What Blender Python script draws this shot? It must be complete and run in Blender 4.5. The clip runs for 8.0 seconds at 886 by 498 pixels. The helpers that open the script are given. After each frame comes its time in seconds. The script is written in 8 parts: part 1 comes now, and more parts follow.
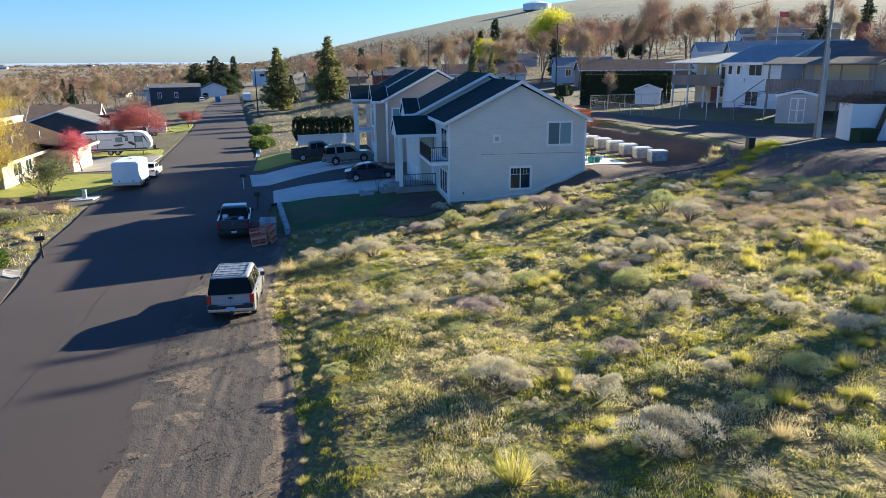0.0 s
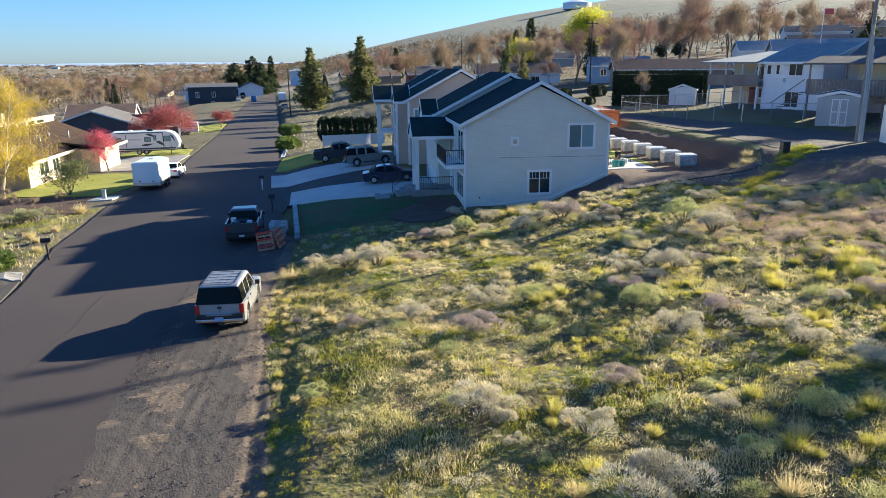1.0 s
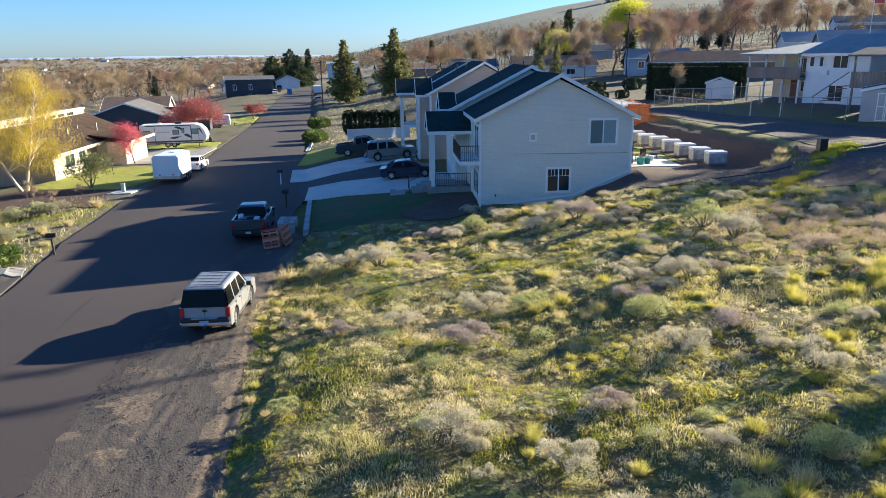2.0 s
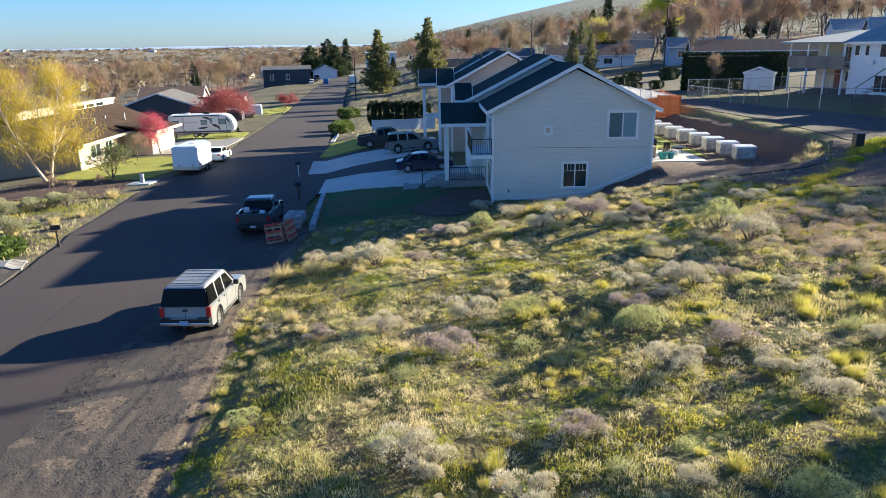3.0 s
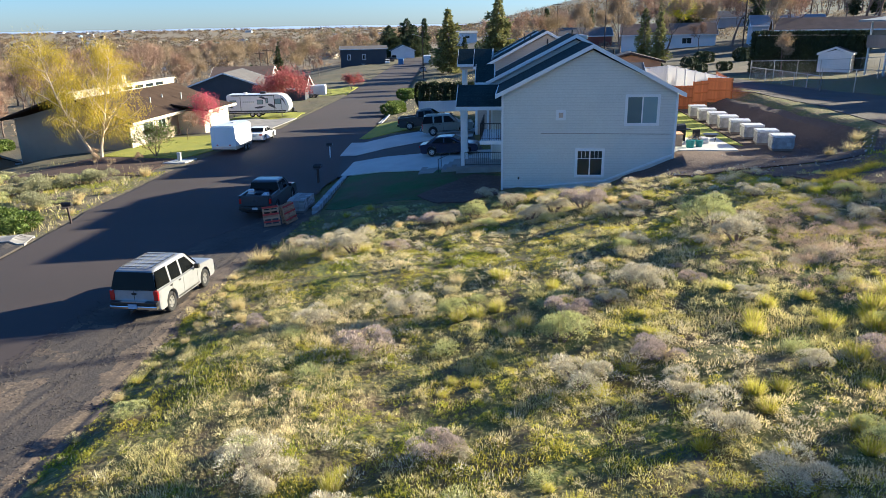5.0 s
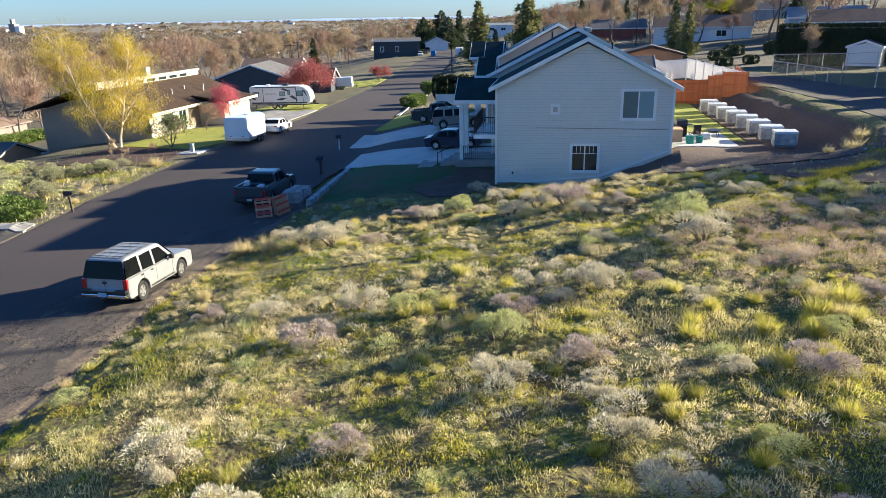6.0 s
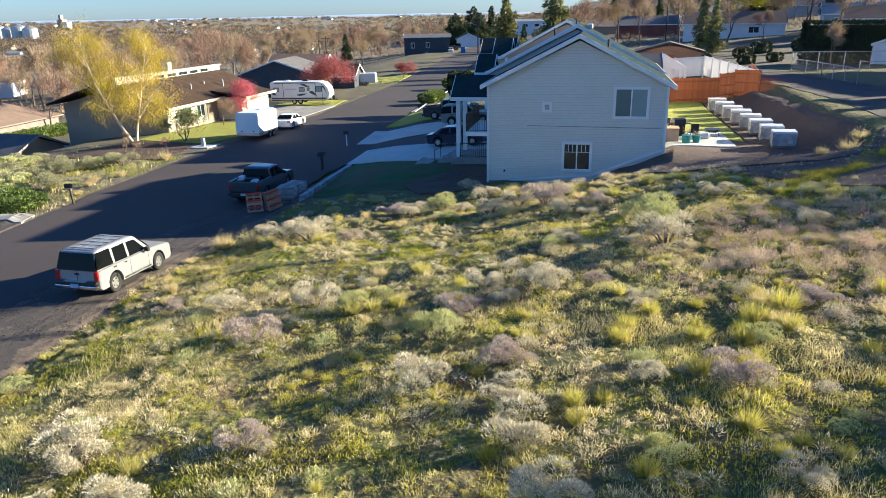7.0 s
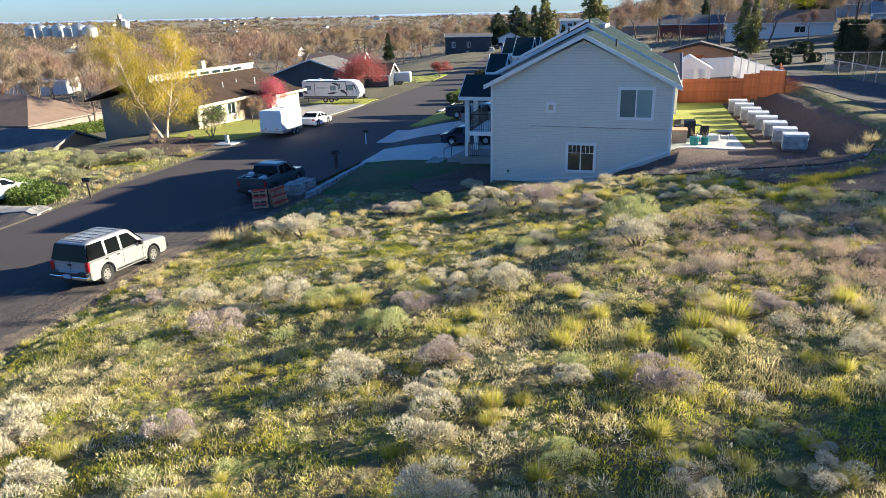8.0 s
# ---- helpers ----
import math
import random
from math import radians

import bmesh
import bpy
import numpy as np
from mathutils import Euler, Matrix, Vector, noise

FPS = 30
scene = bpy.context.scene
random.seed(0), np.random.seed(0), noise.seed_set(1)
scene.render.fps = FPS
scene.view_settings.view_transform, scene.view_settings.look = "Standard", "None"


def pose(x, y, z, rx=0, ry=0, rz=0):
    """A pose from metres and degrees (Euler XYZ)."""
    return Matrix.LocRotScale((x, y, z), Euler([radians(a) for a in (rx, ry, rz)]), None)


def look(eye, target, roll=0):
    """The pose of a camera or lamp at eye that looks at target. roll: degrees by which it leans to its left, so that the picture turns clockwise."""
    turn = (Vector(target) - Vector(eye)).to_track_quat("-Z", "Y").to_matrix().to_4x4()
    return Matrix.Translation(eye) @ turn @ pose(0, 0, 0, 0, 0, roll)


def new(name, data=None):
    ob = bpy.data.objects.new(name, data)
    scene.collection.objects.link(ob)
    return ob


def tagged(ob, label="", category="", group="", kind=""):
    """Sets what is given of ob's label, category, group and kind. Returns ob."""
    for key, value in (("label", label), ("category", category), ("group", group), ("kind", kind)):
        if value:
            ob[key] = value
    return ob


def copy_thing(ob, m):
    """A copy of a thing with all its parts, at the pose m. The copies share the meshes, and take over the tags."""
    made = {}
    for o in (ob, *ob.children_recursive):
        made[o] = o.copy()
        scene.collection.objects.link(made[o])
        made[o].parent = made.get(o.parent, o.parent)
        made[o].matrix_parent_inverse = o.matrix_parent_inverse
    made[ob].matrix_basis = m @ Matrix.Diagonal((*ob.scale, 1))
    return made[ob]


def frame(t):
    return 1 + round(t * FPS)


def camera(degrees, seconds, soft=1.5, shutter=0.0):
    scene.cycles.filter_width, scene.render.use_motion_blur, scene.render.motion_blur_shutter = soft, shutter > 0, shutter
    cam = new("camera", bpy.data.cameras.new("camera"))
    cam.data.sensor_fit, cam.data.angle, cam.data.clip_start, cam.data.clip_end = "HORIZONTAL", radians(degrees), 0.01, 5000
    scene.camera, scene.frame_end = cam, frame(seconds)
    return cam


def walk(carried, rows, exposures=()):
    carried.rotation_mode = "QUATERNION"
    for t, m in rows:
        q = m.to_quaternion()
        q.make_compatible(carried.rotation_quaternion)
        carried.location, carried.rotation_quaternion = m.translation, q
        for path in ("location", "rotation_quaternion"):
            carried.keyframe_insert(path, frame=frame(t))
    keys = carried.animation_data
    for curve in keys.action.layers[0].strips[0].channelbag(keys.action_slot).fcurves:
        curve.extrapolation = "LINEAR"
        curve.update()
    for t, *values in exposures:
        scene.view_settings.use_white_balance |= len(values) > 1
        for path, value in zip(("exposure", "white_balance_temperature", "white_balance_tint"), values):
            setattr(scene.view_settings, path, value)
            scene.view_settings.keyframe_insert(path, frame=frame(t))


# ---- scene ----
cam = camera(65.0, 8.0, soft=0.6)
METRES, EYE, TILT, LEAN, TURN = 20.0, 10.0, -1.8, 0.0, -10.7
ROWS = [
    (0.0, 0.0, 0.0, 0.0, -0.13, -13.32, 0.53),
    (0.5, 0.0373, 0.0426, 0.0013, 1.42, -13.3, 0.51),
    (1.0, 0.0753, 0.0872, 0.0018, 2.99, -13.32, 0.5),
    (1.5, 0.1131, 0.1321, 0.0019, 4.57, -13.53, 0.49),
    (3.0, 0.2342, 0.2628, 0.0039, 9.53, -14.64, 0.55),
    (3.5, 0.2832, 0.2998, 0.0041, 11.2, -15.01, 0.58),
    (4.0, 0.3363, 0.3329, 0.0035, 13.0, -15.39, 0.58),
    (4.5, 0.3939, 0.3613, 0.003, 14.84, -15.75, 0.56),
    (6.0, 0.582, 0.436, 0.005, 19.85, -16.69, 0.47),
    (6.5, 0.6445, 0.4622, 0.0054, 21.25, -16.85, 0.41),
    (7.0, 0.7038, 0.4883, 0.0059, 22.84, -16.97, 0.35),
    (7.5, 0.7609, 0.5133, 0.0059, 24.66, -17.02, 0.31),
    (8.0, 0.8179, 0.5381, 0.0055, 26.62, -17.0, 0.28),
]
walk(cam, [(t, pose(0, 0, EYE, TILT, LEAN, TURN) @ pose(METRES * x, METRES * y, METRES * z, 90 + pitch, roll, yaw)) for t, x, y, z, yaw, pitch, roll in ROWS])

# ---- light ----
SUN_SLOPE, SUN_UP = 0.46, 17.4
sun_way = Vector((math.cos(radians(SUN_UP)), 0, math.sin(radians(SUN_UP))))
sun_way.rotate(Euler((0, 0, math.atan(SUN_SLOPE))))
world = bpy.data.worlds.new("sky")
scene.world = world
world.use_nodes = True
wn = world.node_tree.nodes
sky = wn.new("ShaderNodeTexSky")
sky.sky_type, sky.sun_disc = "NISHITA", False
sky.sun_elevation = radians(SUN_UP)
sky.sun_rotation = math.atan2(sun_way.x, sun_way.y)
sky.air_density, sky.dust_density, sky.ozone_density = 1.0, 0.3, 3.0
world.node_tree.links.new(sky.outputs[0], wn["Background"].inputs[0])
wn["Background"].inputs[1].default_value = 0.034
sun = new("sun", bpy.data.lights.new("sun", "SUN"))
sun.data.energy, sun.data.angle, sun.data.color = 5.3, radians(0.55), (1.0, 0.68, 0.305)
sun.matrix_world = look(sun_way * 100, (0, 0, 0))
scene.view_settings.exposure = 2.10
scene.view_settings.use_white_balance = True
scene.view_settings.white_balance_temperature, scene.view_settings.white_balance_tint = 4360, 10


# ---- materials ----
def ramp_mix(nt, fac, a, b):
    n = nt.nodes.new("ShaderNodeMix")
    n.data_type = "RGBA"
    n.inputs[6].default_value, n.inputs[7].default_value = (*a, 1), (*b, 1)
    if fac is not None:
        nt.links.new(fac, n.inputs[0])
    return n


def material(name, base, second=None, rough=0.8, metal=0.0, big=0.6, small=25.0, bump=0.15, spec=0.5, third=None, island=0.0,
             stretch=(1, 1, 1), each=0.0, through_light=0.0, coat=0.0, depth=0.02):
    """A surface with large stains, fine grain and relief; island and each vary it by piece."""
    m = bpy.data.materials.new(name)
    m.use_nodes = True
    nt = m.node_tree
    L = nt.links.new
    bsdf = nt.nodes["Principled BSDF"]
    second = second or tuple(min(1, c * 0.72) for c in base)
    co = nt.nodes.new("ShaderNodeTexCoord")
    mp = nt.nodes.new("ShaderNodeMapping")
    mp.inputs["Scale"].default_value = stretch
    L(co.outputs["Object"], mp.inputs[0])
    n1 = nt.nodes.new("ShaderNodeTexNoise")
    n1.inputs["Scale"].default_value, n1.inputs["Detail"].default_value = big, 6
    n2 = nt.nodes.new("ShaderNodeTexNoise")
    n2.inputs["Scale"].default_value, n2.inputs["Detail"].default_value = small, 4
    L(mp.outputs[0], n1.inputs["Vector"]), L(mp.outputs[0], n2.inputs["Vector"])
    r1 = nt.nodes.new("ShaderNodeMapRange")
    r1.inputs[1].default_value, r1.inputs[2].default_value = 0.35, 0.65
    L(n1.outputs[0], r1.inputs[0])
    mix = ramp_mix(nt, r1.outputs[0], base, second)
    out = mix.outputs[2]
    if third:
        r2 = nt.nodes.new("ShaderNodeMapRange")
        r2.inputs[1].default_value, r2.inputs[2].default_value = 0.5, 0.68
        L(n2.outputs[0], r2.inputs[0])
        mx = ramp_mix(nt, r2.outputs[0], base, third)
        L(out, mx.inputs[6])
        out = mx.outputs[2]
    hsv = nt.nodes.new("ShaderNodeHueSaturation")
    L(out, hsv.inputs["Color"])
    r3 = nt.nodes.new("ShaderNodeMapRange")
    r3.inputs[3].default_value, r3.inputs[4].default_value = 0.85, 1.15
    L(n2.outputs[0], r3.inputs[0])
    val = r3.outputs[0]
    if island or each:
        if island:
            src = nt.nodes.new("ShaderNodeNewGeometry").outputs["Random Per Island"]
        else:
            src = nt.nodes.new("ShaderNodeObjectInfo").outputs["Random"]
        amount = island or each
        r4 = nt.nodes.new("ShaderNodeMapRange")
        r4.inputs[3].default_value, r4.inputs[4].default_value = 1 - amount, 1 + amount
        L(src, r4.inputs[0])
        mu = nt.nodes.new("ShaderNodeMath")
        mu.operation = "MULTIPLY"
        L(val, mu.inputs[0]), L(r4.outputs[0], mu.inputs[1])
        val = mu.outputs[0]
    L(val, hsv.inputs["Value"])
    L(hsv.outputs[0], bsdf.inputs["Base Color"])
    bsdf.inputs["Roughness"].default_value, bsdf.inputs["Metallic"].default_value = rough, metal
    bsdf.inputs["Specular IOR Level"].default_value = spec
    bsdf.inputs["Coat Weight"].default_value = coat
    bsdf.inputs["Coat Roughness"].default_value = 0.08
    if bump:
        b = nt.nodes.new("ShaderNodeBump")
        b.inputs["Strength"].default_value, b.inputs["Distance"].default_value = bump, depth
        L(n2.outputs[0], b.inputs["Height"])
        L(b.outputs[0], bsdf.inputs["Normal"])
    if through_light:
        tr = nt.nodes.new("ShaderNodeBsdfTranslucent")
        L(hsv.outputs[0], tr.inputs[0])
        ms = nt.nodes.new("ShaderNodeMixShader")
        ms.inputs[0].default_value = through_light
        L(bsdf.outputs[0], ms.inputs[1]), L(tr.outputs[0], ms.inputs[2])
        L(ms.outputs[0], nt.nodes["Material Output"].inputs[0])
    return m


def lined(m, scale, axis="Z", strength=0.35, depth=0.012, dark=0.75, profile="SAW"):
    """Adds the courses of siding, shingles or ribs to a material."""
    nt = m.node_tree
    L = nt.links.new
    bsdf = nt.nodes["Principled BSDF"]
    co = nt.nodes.new("ShaderNodeTexCoord")
    wv = nt.nodes.new("ShaderNodeTexWave")
    wv.bands_direction, wv.wave_profile = axis, profile
    wv.inputs["Scale"].default_value = scale
    L(co.outputs["Object"], wv.inputs["Vector"])
    b = nt.nodes.new("ShaderNodeBump")
    b.inputs["Strength"].default_value, b.inputs["Distance"].default_value = strength, depth
    L(wv.outputs["Fac"], b.inputs["Height"])
    if bsdf.inputs["Normal"].links:
        L(bsdf.inputs["Normal"].links[0].from_socket, b.inputs["Normal"])
    L(b.outputs[0], bsdf.inputs["Normal"])
    r = nt.nodes.new("ShaderNodeMapRange")
    r.inputs[1].default_value, r.inputs[2].default_value = 0.0, 0.22
    r.inputs[3].default_value, r.inputs[4].default_value = dark, 1.0
    L(wv.outputs["Fac"], r.inputs[0])
    mu = nt.nodes.new("ShaderNodeMix")
    mu.data_type, mu.blend_type = "RGBA", "MULTIPLY"
    mu.inputs[0].default_value = 1
    L(bsdf.inputs["Base Color"].links[0].from_socket, mu.inputs[6])
    L(r.outputs[0], mu.inputs[7])
    L(mu.outputs[2], bsdf.inputs["Base Color"])
    return m


M = {}
M["asphalt"] = material("asphalt", (0.041, 0.0305, 0.030), (0.030, 0.024, 0.024), rough=0.88, big=0.12, small=60, bump=0.3, third=(0.048, 0.038, 0.036))
M["patch"] = material("asphalt patch", (0.03, 0.03, 0.032), rough=0.8, small=50)
M["gravel"] = material("gravel", (0.040, 0.035, 0.034), (0.066, 0.054, 0.045), rough=0.95, big=0.45, small=16, bump=0.7, third=(0.062, 0.054, 0.049), depth=0.03, stretch=(1.1, 0.8, 1))
M["lotsoil"] = material("lot soil", (0.085, 0.105, 0.016), (0.115, 0.085, 0.040), rough=1, big=0.75, small=6, bump=1.0, third=(0.19, 0.165, 0.05), depth=0.10)
M["tandirt"] = material("tan silt", (0.125, 0.095, 0.068), (0.075, 0.060, 0.046), rough=1, big=0.9, small=12, bump=0.5, third=(0.155, 0.12, 0.085), depth=0.03)
M["dirt"] = material("bare dirt", (0.095, 0.064, 0.048), (0.068, 0.047, 0.037), rough=1, big=0.25, small=8, bump=0.8, depth=0.07, third=(0.125, 0.086, 0.064))
M["mulch"] = material("bark mulch", (0.06, 0.03, 0.02), (0.04, 0.022, 0.015), rough=1, small=14, bump=0.8)
M["lawn"] = material("lawn", (0.26, 0.27, 0.016), (0.20, 0.23, 0.014), rough=0.9, big=0.5, small=14, bump=0.8, third=(0.33, 0.30, 0.04), depth=0.05)
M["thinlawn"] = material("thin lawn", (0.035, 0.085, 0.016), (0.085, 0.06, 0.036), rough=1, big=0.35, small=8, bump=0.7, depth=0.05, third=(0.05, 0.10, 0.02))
M["drygrass"] = material("dry grass", (0.125, 0.102, 0.055), (0.075, 0.07, 0.032), rough=1, big=0.08, small=2.5, bump=0.8, third=(0.06, 0.062, 0.026), depth=0.15)
M["valley"] = material("valley ground", (0.175, 0.145, 0.095), (0.11, 0.098, 0.056), rough=1, big=0.012, small=0.15, bump=0.3, third=(0.23, 0.185, 0.125), depth=0.5)
M["hill"] = material("hillside", (0.135, 0.15, 0.105), (0.105, 0.12, 0.085), rough=1, big=0.006, small=0.06, bump=0.6, third=(0.17, 0.165, 0.115), depth=2.0)
M["limeblade"] = material("lime bunch grass blades", (0.46, 0.45, 0.03), (0.54, 0.48, 0.06), rough=0.8, bump=0, island=0.3, through_light=0.5)
M["darkstone"] = material("dark gravel stone", (0.085, 0.076, 0.070), (0.060, 0.054, 0.050), rough=0.9, island=0.35, bump=0)
M["concrete"] = material("concrete", (0.50, 0.50, 0.48), (0.42, 0.42, 0.41), rough=0.85, big=0.5, small=20, bump=0.15)
M["oldconc"] = material("old concrete", (0.30, 0.29, 0.27), (0.22, 0.21, 0.2), rough=0.9, big=0.8, small=16, bump=0.3)
M["block"] = material("wall block", (0.36, 0.37, 0.38), (0.28, 0.29, 0.3), rough=0.9, each=0.2, bump=0.3)
M["siding"] = lined(material("beige lap siding", (0.65, 0.645, 0.59), (0.615, 0.61, 0.56), rough=0.7, big=0.7, small=12, bump=0.1), 2.1, "Z", 0.5, 0.02, 0.80)
M["siding2"] = lined(material("tan lap siding", (0.50, 0.41, 0.33), (0.47, 0.385, 0.31), rough=0.7, bump=0.1), 2.1, "Z", 0.5, 0.02, 0.82)
M["trim"] = material("white trim", (0.78, 0.78, 0.77), (0.72, 0.72, 0.72), rough=0.5, bump=0.03)
M["vinyl"] = material("white vinyl", (0.84, 0.84, 0.85), (0.80, 0.80, 0.82), rough=0.4, bump=0.02, through_light=0.35)
M["shingle"] = lined(material("dark green shingle", (0.028, 0.043, 0.045), (0.021, 0.033, 0.035), rough=0.95, spec=0.06, big=1.2, small=14, bump=0.5, third=(0.038, 0.054, 0.056)), 2.2, "Z", 0.5, 0.02, 0.75)
M["greyshingle"] = lined(material("grey shingle", (0.15, 0.145, 0.145), (0.115, 0.11, 0.11), rough=0.95, spec=0.12, big=0.8, small=12, bump=0.5), 2.2, "Z", 0.4, 0.02, 0.8)
M["blueshingle"] = lined(material("blue grey shingle", (0.25, 0.275, 0.30), (0.20, 0.225, 0.25), rough=0.9, spec=0.3, big=0.8, small=10, bump=0.4), 2.2, "Z", 0.4, 0.02, 0.85)
M["brownshingle"] = lined(material("brown shingle", (0.060, 0.042, 0.03), (0.045, 0.031, 0.022), rough=0.95, spec=0.12, big=0.8, small=10, bump=0.5), 2.2, "Z", 0.4, 0.02, 0.8)
M["tanshingle"] = lined(material("tan shingle", (0.185, 0.135, 0.105), (0.15, 0.112, 0.088), rough=0.95, spec=0.12, big=0.8, small=10, bump=0.4), 2.2, "Z", 0.4, 0.02, 0.85)
M["glass"] = material("window glass", (0.02, 0.036, 0.043), rough=0.12, bump=0, spec=0.35, coat=0.25)
M["blind"] = material("pale blind", (0.22, 0.31, 0.33), (0.19, 0.275, 0.295), rough=0.6, bump=0, coat=0.4)
M["tealpane"] = material("dim curtain behind glass", (0.09, 0.15, 0.165), (0.075, 0.125, 0.14), rough=0.5, bump=0, coat=0.4)
M["cream"] = material("cream wall", (0.62, 0.55, 0.40), (0.56, 0.5, 0.37), rough=0.8, big=0.6, small=10, bump=0.1)
M["whitewall"] = lined(material("white siding", (0.72, 0.73, 0.75), (0.66, 0.68, 0.7), rough=0.7, bump=0.08), 2.0, "Z", 0.3, 0.015, 0.9)
M["bluewall"] = lined(material("pale blue siding", (0.32, 0.42, 0.55), (0.28, 0.38, 0.5), rough=0.7, bump=0.08), 2.0, "Z", 0.3, 0.015, 0.9)
M["navywall"] = lined(material("dark slate siding", (0.045, 0.055, 0.07), (0.038, 0.046, 0.06), rough=0.7, bump=0.08), 2.0, "Z", 0.3, 0.015, 0.9)
M["greywall"] = lined(material("grey siding", (0.40, 0.405, 0.42), (0.34, 0.345, 0.36), rough=0.7, bump=0.08), 2.0, "Z", 0.3, 0.015, 0.9)
M["tanwall"] = material("tan stucco wall", (0.33, 0.26, 0.18), (0.28, 0.22, 0.155), rough=0.85, bump=0.15)
M["brick"] = material("red brick", (0.23, 0.085, 0.06), (0.17, 0.065, 0.05), rough=0.9, bump=0.4)
M["cedar"] = material("stained cedar", (0.50, 0.155, 0.035), (0.42, 0.12, 0.028), rough=0.7, each=0.15, small=14, bump=0.25, stretch=(1, 1, 0.15))
M["wood"] = material("raw pine", (0.42, 0.25, 0.14), (0.34, 0.2, 0.11), rough=0.8, each=0.2, small=14, bump=0.25)
M["redwood"] = material("red pallet paint", (0.42, 0.06, 0.045), rough=0.8, small=14)
M["greywood"] = material("weathered wood", (0.24, 0.205, 0.175), (0.18, 0.15, 0.13), rough=0.9, small=14, bump=0.3, stretch=(1, 1, 0.1))
M["pole"] = material("pole wood", (0.30, 0.26, 0.22), (0.22, 0.185, 0.155), rough=0.9, small=12, bump=0.3, stretch=(1, 1, 0.1))
M["darkpole"] = material("dark pole wood", (0.07, 0.05, 0.04), (0.05, 0.036, 0.03), rough=0.9, small=12, bump=0.3)
M["black"] = material("black metal", (0.015, 0.015, 0.016), rough=0.45, bump=0.03)
M["galv"] = material("galvanized steel", (0.45, 0.47, 0.48), (0.38, 0.4, 0.41), rough=0.45, metal=0.7, bump=0.05)
M["rubber"] = material("tyre rubber", (0.018, 0.018, 0.018), rough=0.85, bump=0.1)
M["alloy"] = material("alloy rim", (0.55, 0.55, 0.56), rough=0.3, metal=0.8, bump=0)
M["chrome"] = material("chrome", (0.7, 0.7, 0.71), rough=0.12, metal=1, bump=0)
M["silverpaint"] = material("silver white paint", (0.30, 0.305, 0.315), (0.275, 0.28, 0.29), rough=0.38, metal=0.3, coat=0.5, bump=0, small=6)
M["pewter"] = material("pewter paint", (0.22, 0.23, 0.21), (0.19, 0.2, 0.185), rough=0.35, metal=0.3, coat=0.8, bump=0)
M["graphite"] = material("graphite paint", (0.05, 0.055, 0.065), (0.042, 0.047, 0.056), rough=0.35, metal=0.2, coat=0.8, bump=0)
M["navypaint"] = material("navy paint", (0.008, 0.010, 0.04), (0.007, 0.009, 0.034), rough=0.3, metal=0.1, coat=0.6, bump=0)
M["whitepaint"] = material("white paint", (0.75, 0.755, 0.765), (0.70, 0.71, 0.72), rough=0.4, coat=0.4, bump=0)
M["darkpaint"] = material("black paint", (0.02, 0.02, 0.022), rough=0.3, coat=0.8, bump=0)
M["redlamp"] = material("red lamp lens", (0.45, 0.012, 0.012), rough=0.2, coat=0.6, bump=0)
M["plate"] = material("number plate", (0.35, 0.45, 0.62), rough=0.5, bump=0)
M["decal"] = material("grey decal", (0.06, 0.065, 0.085), rough=0.5, bump=0)
M["wrap"] = material("white shrink wrap", (0.66, 0.66, 0.68), (0.56, 0.56, 0.58), rough=0.35, big=2.5, small=9, bump=0.5, depth=0.05)
M["wrapgrey"] = material("grey film over stone", (0.40, 0.39, 0.39), (0.27, 0.26, 0.26), rough=0.4, big=3.5, small=11, bump=0.6, depth=0.06)
M["tint"] = material("tinted car glass", (0.006, 0.007, 0.008), rough=0.1, bump=0, spec=0.1)
M["stack"] = material("stacked grey stone", (0.38, 0.36, 0.35), (0.28, 0.27, 0.26), rough=0.9, island=0.25, bump=0.3)
M["teal"] = material("teal plastic", (0.02, 0.16, 0.17), rough=0.5, bump=0.03)
M["bark"] = material("bark", (0.17, 0.13, 0.105), (0.12, 0.092, 0.075), rough=1, small=16, bump=0.5)
M["birchbark"] = material("birch bark", (0.62, 0.52, 0.40), (0.45, 0.37, 0.28), rough=0.9, small=9, bump=0.3, third=(0.3, 0.24, 0.18))
M["twig"] = material("bare twigs", (0.29, 0.235, 0.16), (0.35, 0.265, 0.16), rough=1, bump=0, island=0.3, through_light=0.2)
M["redtwig"] = material("reddish twigs", (0.31, 0.205, 0.145), (0.26, 0.18, 0.125), rough=1, bump=0, island=0.3, through_light=0.2)
M["needle"] = material("conifer needles", (0.065, 0.082, 0.03), (0.045, 0.065, 0.028), rough=0.9, bump=0, island=0.4, through_light=0.25)
M["bluespruce"] = material("olive needles", (0.24, 0.23, 0.07), (0.17, 0.18, 0.06), rough=0.9, bump=0, island=0.4, through_light=0.3)
M["hedge"] = material("arborvitae leaves", (0.032, 0.046, 0.013), (0.022, 0.034, 0.011), rough=0.9, bump=0, island=0.4, through_light=0.1)
M["goldleaf"] = material("young golden leaves", (0.53, 0.41, 0.010), (0.42, 0.34, 0.010), rough=0.8, bump=0, island=0.25, through_light=0.45)
M["limeleaf"] = material("lime yellow leaves", (0.62, 0.58, 0.008), (0.5, 0.52, 0.008), rough=0.8, bump=0, island=0.25, through_light=0.45)
M["pinkbloom"] = material("pink blossom", (0.58, 0.10, 0.17), (0.46, 0.075, 0.12), rough=0.8, bump=0, island=0.3, through_light=0.4)
